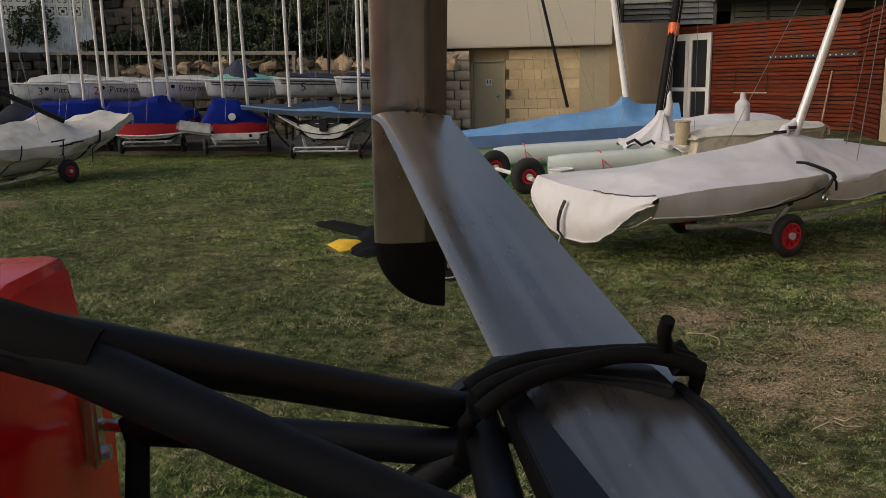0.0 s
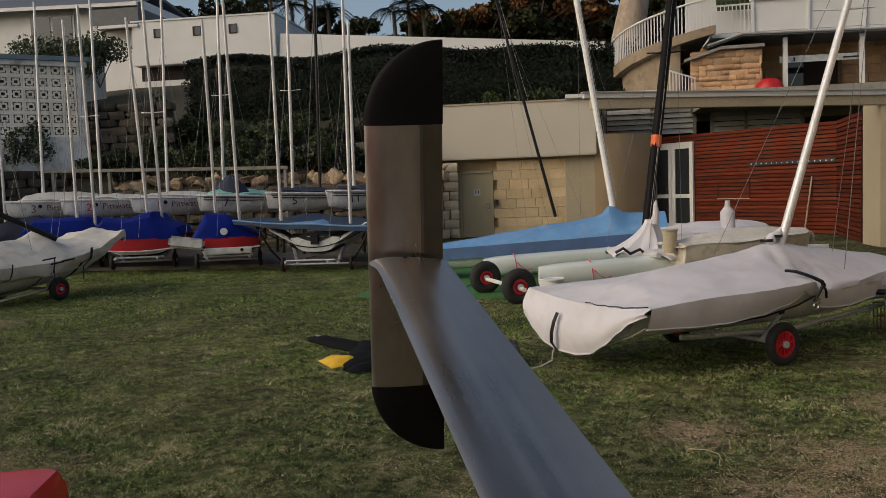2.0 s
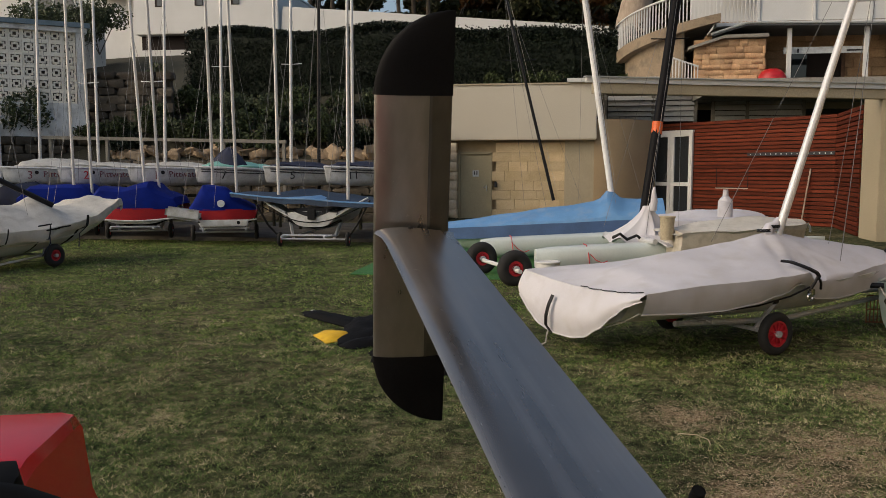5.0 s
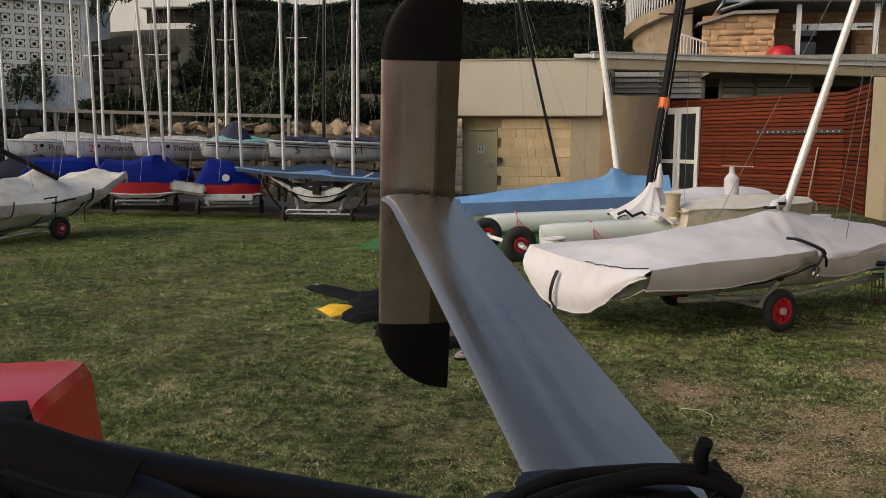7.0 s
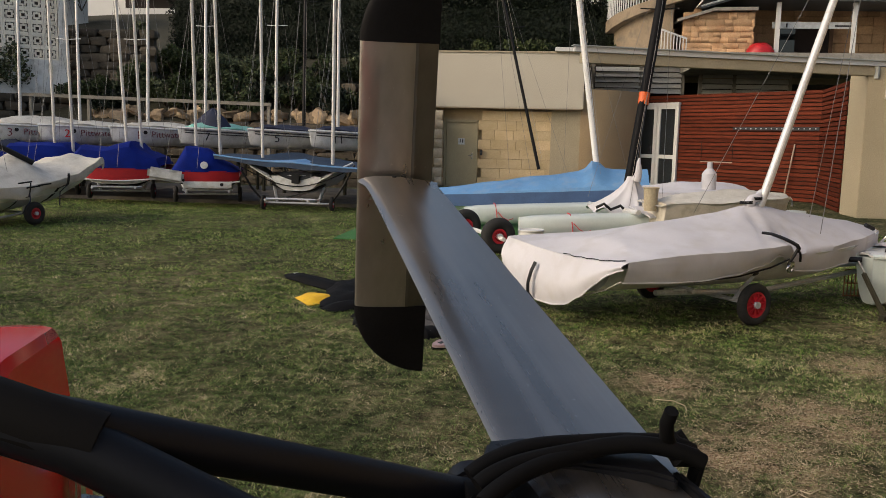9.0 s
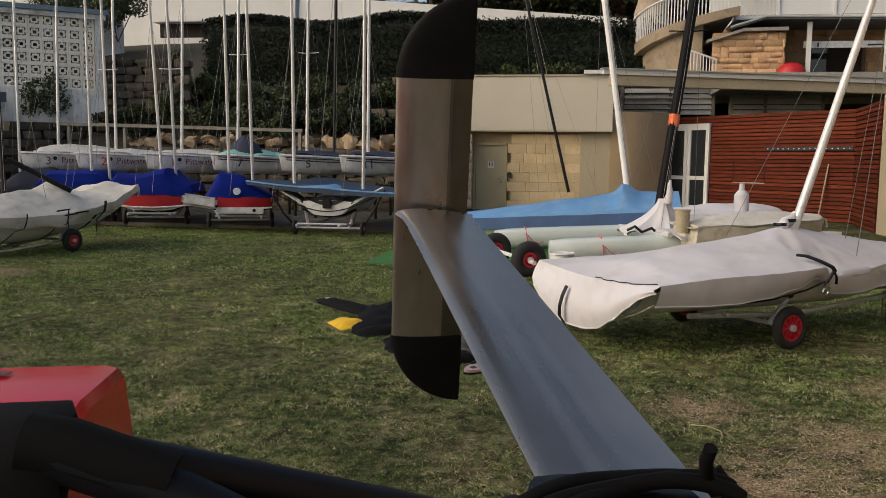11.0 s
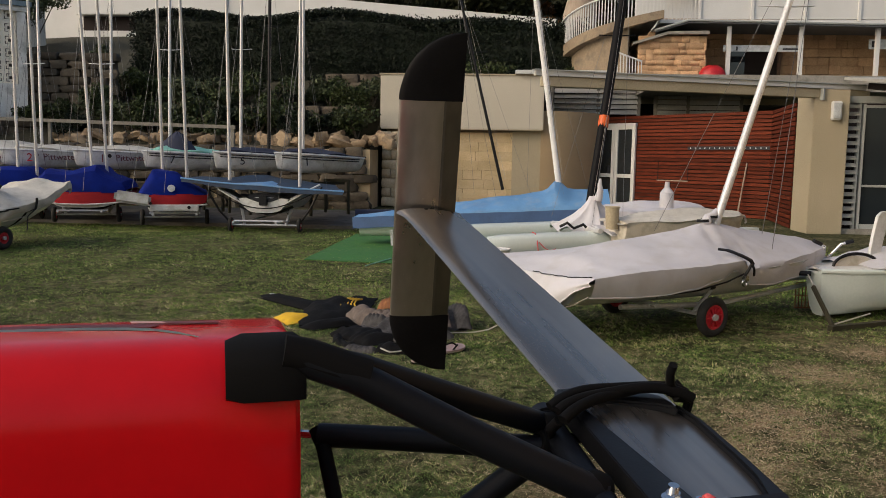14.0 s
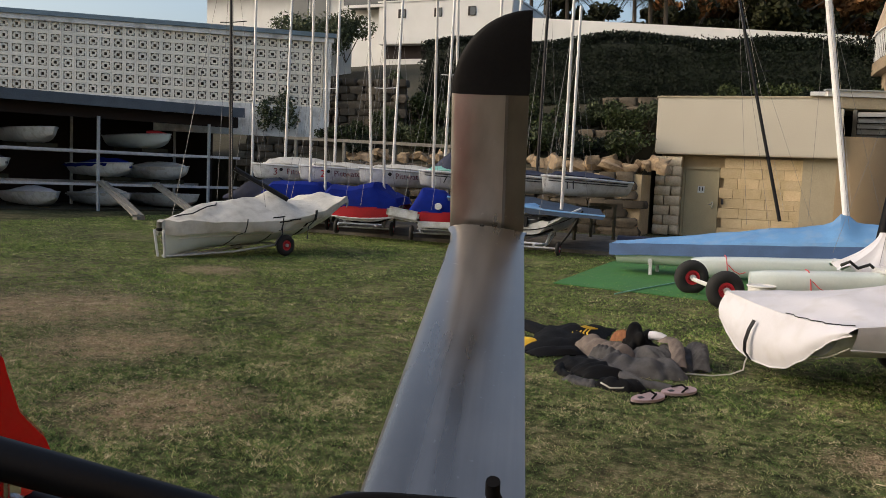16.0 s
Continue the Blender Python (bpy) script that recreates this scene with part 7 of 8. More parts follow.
for i in range(9):
    f = i / 8
    R = 0.40 * (1 - f) ** 1.5 + 0.055
    rings.append([(1.46 + R * 1.1 * math.cos(a) * (1 + 0.16 * math.sin(3 * a + 1) + 0.10 * math.sin(7 * a + i * 0.3)) - 0.13 * (1 - f) ** 2, 12.1 + R * 0.9 * math.sin(a), 0.54 + 0.50 * f + (1 - f) * (0.03 * math.sin(5 * a + 2 * f) + 0.03 * math.sin(11 * a))) for a in [k * math.tau / 44 for k in range(44)]])
part("cloth", g.loft(rings, True), "white_cover", hp)
part("tied_corner", Geo().tube([(1.52, 12.05, 0.98), (1.55, 12.03, 1.12), (1.54, 12.04, 1.24), (1.55, 12.03, 1.31)], 0.07, 10, 0.015), "white_cover", hp, "twisted white cloth corner")
part("dark_lashing", Geo().tube([(0.95, 11.72, 0.60), (1.05, 11.66, 0.66), (1.15, 11.68, 0.58), (1.28, 11.66, 0.64), (1.36, 11.70, 0.57)], 0.022, 7), "black", hp, "black straps tangled in the cloth")
mast((1.41, 12.18, 0.8), (2.16, 13.2, 6.0), 0.075, "foil_cap", "thick black carbon mast with an orange band", r2=0.075, seed=60)
b_ = Vector((1.41, 12.18, 0.8)).lerp(Vector((2.16, 13.2, 6.0)), 0.265)
tagged(obj("mast_band", Geo().tube([b_ - Vector((0.009, 0.010, 0.09)), b_ + Vector((0.009, 0.010, 0.09))], 0.079, 14), "orange_plastic"), "orange and yellow sticker band round the black mast", "band")
# cream hull of the boat behind the white skiff
cd = thing("cream_dinghy", "cream dinghy with a grey deck cover beside the catamaran", "boat", m=frame_at(1.7, 11.35, 14, -0.06))
part("hull", closed_hull(1.95, 1.1, 0.32, 0.80, stern=0.85, rise=0.1, flare=0.5), "beige_cover", cd)
part("deck_cover", cover_geo(1.95, 1.13, 0.82, 0.95, 0.07, stern=0.85, seed=14.0, wrinkle=0.02), "grey_cover", cd)
part("stand", Geo().box((0.8, 0, 0.24), (0.1, 0.7, 0.36)).box((1.5, 0, 0.24), (0.1, 0.5, 0.36)), "grey_wood", cd)
wc = thing("white_cover_boat", "low boat under a white sheet behind the cream dinghy", "boat", m=frame_at(1.55, 13.6, 5))
part("cover", cover_geo(1.95, 1.2, 0.76, 0.90, 0.25, stern=0.8, seed=21.0, wrinkle=0.02), "white_cover", wc)
part("hull", closed_hull(1.9, 1.05, 0.4, 0.72), "hull_white", wc)
part("stand", Geo().box((0.8, 0, 0.2), (0.1, 0.7, 0.44)).box((1.4, 0, 0.2), (0.1, 0.6, 0.44)), "grey_wood", wc)
def fender(x, y, z, h, label):
    t = thing("rudder_bag", label, "bag")
    part("body", Geo().tube([(x, y, z), (x, y, z + h * 0.3), (x, y, z + h * 0.58)], 0.112, 14, 0.108).tube([(x, y, z + h * 0.58), (x, y, z + h * 0.68), (x, y, z + h * 0.76)], 0.108, 14, 0.05).tube([(x, y, z + h * 0.76), (x, y, z + h)], 0.045, 12, 0.036), "white_cover", t)
fender(2.70, 12.9, 0.84, 0.42, "white padded cloth hood standing on the covered boat")
bk = thing("bucket", "small cream plastic bucket on the cream dinghy", "bucket")
part("body", Geo().tube([(1.64, 11.2, 0.62), (1.64, 11.2, 0.93)], 0.085, 16, 0.10), "cream2", bk)
part("rim", Geo().torus((1.64, 11.2, 0.93), (0, 0, 1), 0.10, 0.012), "cream2", bk)
wb = thing("bucket", "white plastic bucket on the grass beside the balloon wheel", "bucket")
part("body", Geo().tube([(0.06, 10.42, 0.0), (0.06, 10.42, 0.38)], 0.13, 16, 0.16), "white_paint", wb)
part("rim", Geo().torus((0.06, 10.42, 0.38), (0, 0, 1), 0.16, 0.012), "white_paint", wb)
mast((2.25, 7.85, 0.95), (3.61, 8.63, 5.2), 0.042, "alloy", "silver aluminium mast raked back over the white skiff", seed=70)
# --- white dinghy at the right of the yard ----------------------------------------------
M_R = frame_at(3.33, 8.02, 27)
RL = 3.9
rd = thing("open_dinghy", "pale open dinghy on a low timber trolley", "boat", m=M_R)
rings = []
for i in range(22):
    f = i / 21
    b = 0.10 + 0.60 * math.sin(min(1, f / 0.55) * math.pi / 2) ** 0.75
    zk, zs = 0.03 + 0.13 * min(1, f / 0.35), 0.50 + 0.06 * f
    half = [(a, b * min(1, a ** 0.38), zk + (zs - zk) * a ** 2.6) for a in (0.0, 0.1, 0.3, 0.55, 0.8, 1.0)]
    ring = [(RL * f - 0.13 * (a - 0.6) * (1 - f) ** 3, v, z) for a, v, z in half]
    rings.append([(x, -v, z) for x, v, z in reversed(ring)] + ring[1:])
part("hull", Geo().loft(rings, True, True), "hull_pale", rd)
part("deck", Geo().loft([[Vector(r[0]).lerp(Vector(r[-1]), k / 8) + Vector((0, 0, 0.012 + 0.03 * math.sin(k / 8 * math.pi))) for k in range(9)] for r in rings[:12]]), "hull_white", rd, thick=0.02)
part("gunwale", Geo().tube([Vector(r[0]) + Vector((0, 0, 0.008)) for r in rings], 0.024, 6).tube([Vector(r[-1]) + Vector((0, 0, 0.008)) for r in rings], 0.024, 6), "hull_pale", rd)
part("hoop", Geo().tube([(0.42 + 0.26 * math.cos(a), -0.10 - 0.05 * math.cos(a), 0.54 + 0.13 * math.sin(a)) for a in [math.pi * k / 12 for k in range(13)]], 0.017, 6), "black", rd, "black splash hoop over the foredeck")
part("hoop_panel", Geo().loft([[(0.42 + 0.24 * math.cos(a), -0.095 - 0.05 * math.cos(a), 0.53 + q * 0.12 * math.sin(a)) for a in [math.pi * k / 12 for k in range(13)]] for q in (0.0, 0.5, 1.0)]), "beige_cover", rd, "cream panel inside the hoop", thick=0.004)
part("spray_deck", Geo().loft([[(0.45 + 0.16 * i, -0.42 + 0.14 * j + 0.02 * i, 0.56 + 0.16 * math.sin(i / 5 * 2.2) * math.sin(j / 6 * math.pi) + wob((i, j, 2), 0.8, 0.03)) for j in range(7)] for i in range(6)]), "white_cover", rd, "crumpled white cloth on the foredeck", thick=0.01)
part("centreboard", Geo().loft([[(0.66, -0.05, 0.60), (0.80, -0.05, 0.60)], [(0.70, -0.05, 0.85), (0.86, -0.05, 0.86)], [(0.74, -0.06, 1.05), (0.88, -0.06, 1.06)], [(0.79, -0.06, 1.09), (0.85, -0.06, 1.10)]]), "hull_white", rd, "white raised centreboard", thick=0.035)
g = Geo()
for k in range(7):
    g.tube([(0.84 + 0.03 * k, -0.2 + 0.05 * k, 0.58), (0.95 + 0.05 * k, -0.15 + 0.04 * k, 0.74 + 0.04 * math.sin(k * 2.1)), (1.05 + 0.05 * k, -0.05 + 0.03 * k, 0.60 + 0.04 * k)], 0.018, 6)
part("sheet_coil", g, "black", rd, "tangle of black sheets and blocks")
part("cover_flap", Geo().loft([[(1.36 + 0.09 * i, -0.30 + 0.12 * j, 0.60 + (0.34 * math.sin(min(1, i / 3) * 1.6) * (1 - j / 6) ** 0.6) + wob((i, j, 2), 1, 0.04)) for j in range(6)] for i in range(6)]), "black", rd, "folded black cover", thick=0.01)
part("red_line", Geo().tube([(1.1, -0.42, 0.58), (1.25, -0.36, 0.62), (1.4, -0.42, 0.6), (1.6, -0.4, 0.6)], 0.014, 6), "pink_rope", rd)
for k in range(2):
    part("side_rod", Geo().tube([(0.75, -0.48 + 0.05 * k, 0.555), (2.6, -0.60 + 0.05 * k, 0.60)], 0.010, 6), "black", rd)
part("keel_chock", Geo().box((1.0, -0.42, 0.08), (0.16, 0.2, 0.16)), "rust", rd, "faded red-brown wooden keel chock", bevel=0.04)
part("skid", Geo().beam((-0.38, -0.55, 0.03), (3.4, -0.45, 0.03), 0.06, 0.05), "soil", rd)
part("bow_post", Geo().beam((-0.30, -0.52, 0.02), (-0.17, -0.12, 0.36), 0.035, 0.03, (1, 0, 0)), "soil", rd)
part("bow_rope", Geo().tube([(-0.12, 0.0, 0.46), (-0.2, -0.3, 0.2), (-0.3, -0.5, 0.05), (0.25, -0.45, 0.12)], 0.008, 5), "rope", rd)
part("bow_roller", Geo().tube([(-0.20, 0.10, 0.47), (-0.08, 0.0, 0.47)], 0.026, 10), "black", rd)
th = thing("tiller_pair", "pair of alloy tiller arms with black grips on the skiff's bow", "tiller")
for (a, b, c) in (((3.5, 8.62, 0.45), (3.6, 8.58, 0.70), (3.45, 8.5, 0.76)), ((3.58, 8.7, 0.45), (3.78, 8.62, 0.72), (3.9, 8.6, 0.76))):
    part("arm", Geo().tube([a, b, Vector(b).lerp(Vector(c), 0.4)], 0.014, 7), "steel", th)
    part("grip", Geo().tube([Vector(b).lerp(Vector(c), 0.35), c], 0.022, 8), "black", th)
part("bracket", Geo().box((3.52, 8.6, 0.46), (0.10, 0.12, 0.16)), "light_blue", th, "pale blue bracket", bevel=0.015)
part("prop", Geo().tube([(3.52, 8.62, 0.0), (3.52, 8.62, 0.42)], 0.018, 6), "galv", th)
cr = thing("wire_basket", "rusty wire basket standing on the grass", "basket")
for k in range(8):
    part("bar", Geo().tube([(3.30 + 0.035 * k, 8.52, 0.02), (3.30 + 0.035 * k, 8.52, 0.3)], 0.006, 5), "rust", cr)
for z in (0.03, 0.16, 0.3):
    part("hoop", Geo().tube([(3.30, 8.52, z), (3.55, 8.52, z)], 0.007, 5), "rust", cr)


# ==== foiling dinghy lying on its side, nearest the camera ====
H0, HA, HL = Vector((0.008, -0.014, 0)), Vector((0.94, 0.34, 0)).normalized(), Vector((-0.34, 0.94, 0)).normalized()
def hp_(a, l, z):
    p = H0 + HA * a + HL * l
    return Vector((p.x, p.y, z))


J0 = Vector((0.0, 1.05, 1.46))
CV, DV = Vector((0.947, 0.322, 0)).normalized(), Vector((0.318, -0.935, -0.16)).normalized()
UV = DV.cross(CV).normalized()
def rp_(c, d, n=0.0):
    """A place on the rudder: along its chord, along its blade towards the boat, and above its face."""
    return J0 + CV * c + DV * d + UV * n


boat = thing("foiling_dinghy", "glossy red foiling dinghy lying on its side with its stern gantry", "boat")
sec = [(0.004, 0.86), (0.0, 1.0), (-0.001, 1.249), (0.003, 1.2535), (0.003, 1.30), (0.0025, 1.335), (0.004, 1.358), (0.008, 1.376), (0.015, 1.391), (0.025, 1.402), (0.038, 1.4095), (0.055, 1.414), (0.08, 1.416), (0.208, 1.408), (0.216, 1.403), (0.221, 1.392), (0.243, 1.352), (0.255, 1.342), (0.290, 1.316), (0.312, 1.285), (0.322, 1.24), (0.317, 1.18), (0.285, 1.08), (0.22, 0.97), (0.18, 0.86)]
rings = []
for k, a in enumerate((0.0, -0.004, -0.012, -0.1, -0.3, -0.6, -1.0, -1.6, -2.3, -2.9)):
    f = 1.0 + 0.10 * min(1, -a / 2)
    inset = (0.006, 0.0015, 0.0)[k] if k < 3 else 0.0
    ring = []
    for l, z in sec:
        cl, cz = 0.125, 1.15
        l = l if l < 0.05 else 0.05 + (l - 0.05) * 0.86
        dl, dz = l - cl, z - cz
        s = 1 - inset / 0.2
        ring.append(hp_(a, cl + dl * s * f, cz + dz * s + 0.012 * max(0, -a) ** 1.3 * (1 if z > 1.3 else 0)))
    rings.append(ring)
part("hull", Geo().loft(rings, True, True), "gloss_red", boat, "glossy red hull and deck", angle=28)
for k, a in enumerate((-1.3, -2.2)):
    part("wing_tube", Geo().tube([hp_(a, 0.1, 0.95), hp_(a, 0.06, 0.5), hp_(a - 0.05, 0.0, 0.02)], 0.02, 10), "carbon", boat, "black wing tube resting on the grass")
part("wing_bar", Geo().tube([hp_(-1.0, 0.0, 0.02), hp_(-2.6, 0.0, 0.02)], 0.022, 10), "carbon", boat)
# tape over the deck corner
tape = []
for a, k in ((-0.060, 0), (-0.046, 1), (-0.02, 1), (-0.002, 1), (0.004, 0)):
    e = 0.0035 * (1 if k else 0.4)
    tape.append([hp_(a, -0.001 - e, 1.376 + (0.004 if a < -0.05 else 0)), hp_(a, -0.002 - e, 1.404), hp_(a, 0.006, 1.414 + e), hp_(a, 0.03, 1.4185 + e), hp_(a, 0.052 if k else 0.035, 1.418 + e), hp_(a, 0.05, 1.40), hp_(a, 0.02, 1.39), hp_(a, 0.004, 1.377)])
part("corner_tape", Geo().loft(tape, True, True), "tape", boat, "black cloth tape wrapped over the deck corner", angle=50)
def decal(mat_name, label, near, far, z=1.4172):
    """A sticker on the deck between two lines of (along, across)."""
    part("decal", Geo().loft([[hp_(a, l, z + 0.008 * min(0.0, 0.08 - l) / 0.128), hp_(a2, l2, z + 0.008 * min(0.0, 0.08 - l2) / 0.128)] for (a, l), (a2, l2) in zip(near, far)]), mat_name, boat, label, thick=0.0005)
decal("decal_teal", "grey-teal swoosh that tapers to a point on the red deck", [(-0.082, 0.066), (-0.100, 0.086), (-0.118, 0.106), (-0.145, 0.119), (-0.185, 0.129), (-0.30, 0.135), (-0.6, 0.14)], [(-0.0815, 0.067), (-0.101, 0.096), (-0.120, 0.120), (-0.145, 0.135), (-0.185, 0.145), (-0.30, 0.152), (-0.6, 0.16)])
decal("ink_red", "dark maroon band on the red deck", [(-0.126, 0.131), (-0.15, 0.138), (-0.19, 0.149), (-0.6, 0.165)], [(-0.118, 0.149), (-0.15, 0.158), (-0.19, 0.168), (-0.6, 0.178)])
decal("decal_pink", "pale pink block on the red deck", [(-0.112, 0.156), (-0.145, 0.163)], [(-0.118, 0.168), (-0.147, 0.175)])
decal("ink_red", "maroon block beside the pale one on the red deck", [(-0.064, 0.146), (-0.112, 0.153)], [(-0.064, 0.158), (-0.117, 0.167)])
# transom plate, pin and porthole
pl = part("transom_plate", Geo().box((-0.050, 0.166, 1.283), (0.008, 0.022, 0.062), rz=math.atan2(HA.y, HA.x)), "steel", boat, "stainless plate with bolts on the transom", bevel=0.003)
for z in (1.271, 1.314):
    part("bolt_head", Geo().disc((-0.044, 0.168, z - 0.009), HA, 0.006, 0.006, 6), "steel", pl)
part("pin", Geo().tube([(-0.050, 0.166, 1.284), (-0.015, 0.161, 1.285)], 0.0045, 8), "steel", pl)
part("port_ring", Geo().torus(hp_(0.004, 0.14, 1.19), HA, 0.04, 0.006, 28, 8), "steel", boat)
part("port_glass", Geo().disc(hp_(0.003, 0.14, 1.19), HA, 0.038, 0.004, 24), "black", boat)
# gantry
gt = thing("stern_gantry", "black carbon tube gantry that carries the rudder", "gantry")
S_ = Vector((0.012, -0.004, 1.408))
sp = Vector((0.055, 0.012, 1.396))
part("upper_tube", Geo().tube([S_ + Vector((-0.012, -0.004, 0.004)), sp, (0.211, 0.181, 1.301), (0.228, 0.194, 1.294)], 0.0125, 14), "carbon", gt)
part("main_tube", Geo().tube([S_ + Vector((-0.012, -0.004, 0.002)), (0.05, 0.002, 1.392), (0.15, 0.021, 1.338), (0.252, 0.041, 1.287), (0.262, 0.043, 1.282)], 0.0145, 14), "carbon", gt)
part("wrapped_end", Geo().tube([S_ + Vector((-0.02, -0.006, 0.004)), S_, (0.035, 0.0, 1.400), (0.06, 0.006, 1.391)], 0.0165, 12, 0.0155), "tape", gt, "cloth tape binding the tube ends")
part("cross_tube", Geo().tube([(-0.018, 0.161, 1.285), (0.055, 0.163, 1.284), (0.228, 0.167, 1.279)], 0.0125, 14), "carbon", gt)
part("lower_tube", Geo().tube([(0.220, 0.167, 1.279), (0.115, 0.145, 1.198), (0.0, 0.10, 1.10)], 0.0135, 14), "carbon", gt)
part("pivot_tube", Geo().tube([(0.218, 0.201, 1.298), (0.226, 0.18, 1.294), (0.262, 0.035, 1.278), (0.275, -0.02, 1.27)], 0.0135, 14), "carbon", gt)
part("pivot_cap", Geo().disc((0.2175, 0.203, 1.2985), (0.22, -0.93, -0.12), 0.0165, 0.02, 16), "black", gt, bevel=0.003)
part("bracing_strap", Geo().tube([(-0.022, 0.165, 1.290), (-0.012, 0.156, 1.276), (0.012, 0.105, 1.235), (0.074, 0.012, 1.16)], 0.0080, 10), "tape", gt)
for p in ((0.222, 0.177, 1.296), (0.256, 0.046, 1.286), (0.218, 0.167, 1.281)):
    part("node_wrap", Geo().torus(p, (0.9, 0.4, -0.3), 0.0125, 0.005, 16, 6, 2.4), "tape", gt)

# rudder
def foil_ring(c0, c1, t, n=11):
    """A smooth symmetric section from leading edge c0 to trailing edge c1: pairs of chord place and thickness."""
    up_ = []
    for i in range(n):
        x = 0.5 - 0.5 * math.cos(math.pi * i / (n - 1))
        y = 5 * t * (0.2969 * math.sqrt(x) - 0.126 * x - 0.3516 * x * x + 0.2843 * x ** 3 - 0.1036 * x ** 4)
        up_.append((c0 + (c1 - c0) * x, y * (c1 - c0)))
    return up_ + [(x, -y) for x, y in up_[-2:0:-1]]


rud = thing("rudder", "grey T-foil rudder lashed into a black rudder box", "rudder")
rings = []
for d, c0, c1, t in ((-0.002, -0.0585, 0.078, 0.15), (0.006, -0.0565, 0.077, 0.15), (0.016, -0.053, 0.075, 0.15), (0.035, -0.049, 0.073, 0.15), (0.08, -0.047, 0.073, 0.15), (0.3, -0.0465, 0.073, 0.15), (0.6, -0.0465, 0.073, 0.15), (0.88, -0.0465, 0.073, 0.15), (1.06, -0.044, 0.070, 0.15), (1.108, -0.044, 0.066, 0.13)):
    rings.append([rp_(c, d, n) for c, n in foil_ring(c0, c1, t)])
part("blade", Geo().loft(rings, True, True), "strut", rud, "satin grey rudder blade", angle=60)
FM = Matrix.Translation((-0.064, 1.062, 1.461)) @ Euler((radians(13.3), radians(0.7), radians(12.9))).to_matrix().to_4x4()
FC, FH, FT = 0.1294, 0.2357, 0.3704
def fp(u, v, w):
    return FM @ Vector((u, v, w))


prof = foil_ring(0, FC, 0.125, 25)
hinge = 0.73 * FC
main = [(x, y) for x, y in prof if x <= hinge]
yh = max(y for x, y in prof if x >= hinge)
up_ = [(x, y) for x, y in main if y >= 0] + [(hinge, yh)]
dn_ = [(hinge, -yh)] + [(x, y) for x, y in main if y < 0]
ws_ = [-FH + 2 * FH * i / 12 for i in range(13)]
part("foil", Geo().loft([[fp(x, -y, w) for x, y in up_ + dn_] for w in ws_], True, True), "foil", rud, "brushed grey lifting foil", angle=30)
fl = [(hinge + 0.0009, yh), (hinge + 0.012, yh * 0.75), (FC, 0.0006), (FC, -0.0006), (hinge + 0.012, -yh * 0.75), (hinge + 0.0009, -yh)]
kink = radians(5)
def flap_pt(x, y, w):
    dx = x - hinge
    return fp(hinge + dx * math.cos(kink), -y + dx * math.sin(kink), w)


part("flap", Geo().loft([[flap_pt(x, y, w) for x, y in fl] for w in ws_], True, True), "flap", rud, "darker hinged trailing flap of the foil", angle=30)
part("hinge_tape", Geo().loft([[fp(hinge - 0.003, -yh - 0.0006, w), fp(hinge + 0.002, -yh - 0.0006, w)] for w in ws_]), "flap", rud, thick=0.0004)
for e in (-1, 1):
    rings = []
    for i in range(15):
        f = math.sin(i / 14 * math.pi / 2) * 0.9995
        u0 = (FC - 0.001) * (1 - math.sqrt(max(0, 1 - f * f)))
        rings.append([fp(x, -y * (1 if i else 1.02), e * (FH + (FT - FH) * f + (0.001 if i else 0))) for x, y in foil_ring(u0 - (0.0008 if i < 2 else 0), FC + 0.0008, 0.125 * 1.06)])
    part("tip", Geo().loft(rings, True, True), "foil_cap", rud, "matt black rounded foil tip", angle=60)
part("fairing_bolt", Geo().disc(rp_(0.001, 0.013, 0.0125), UV, 0.004, 0.002, 10), "black", rud)
# rudder box: side cheeks, head, foot and a thin frame round the blade
bx = part("rudder_box", Geo().loft([[rp_(-0.055, d, 0.010), rp_(k, d, 0.0125), rp_(k + 0.002, d, 0.0115), rp_(k + 0.002, d, -0.014), rp_(-0.055, d, -0.013)] for d, k in ((0.885, -0.047), (0.93, -0.044), (1.0, -0.034), (1.112, -0.018))], True, True), "black", rud, "black moulded rudder box round the blade", bevel=0.002)
part("aft_cheek", Geo().loft([[rp_(c - w, d, 0.0075), rp_(c, d, 0.008), rp_(c + 0.004, d, 0.002), rp_(c, d, -0.008), rp_(c - w, d, -0.008)] for d, c, w in ((0.925, 0.066, 0.005), (0.96, 0.0735, 0.006), (1.03, 0.074, 0.008), (1.07, 0.073, 0.010), (1.112, 0.071, 0.02))], True, True), "black", bx, bevel=0.002)
part("head_bar", Geo().loft([[rp_(c, 0.878 + o, 0.010), rp_(c, 0.905 + o, 0.014), rp_(c, 0.916 + o, 0.013), rp_(c, 0.916 + o, 0.003), rp_(c, 0.878 + o, 0.003)] for c, o in ((-0.060, 0.014), (-0.054, 0.0), (-0.03, -0.002), (0.0, 0.004), (0.04, 0.018), (0.056, 0.03))], True, True), "black", bx, bevel=0.003)
part("foot_bar", Geo().loft([[rp_(c, 1.103, 0.0125), rp_(c, 1.122, 0.010), rp_(c, 1.122, -0.016), rp_(c, 1.103, -0.016)] for c in (-0.055, 0.0, 0.06, 0.0695)], True, True), "black", bx, bevel=0.003)
# lashing line
ls = thing("lashing", "thick black line lashed round the rudder head with a loose end", "rope")
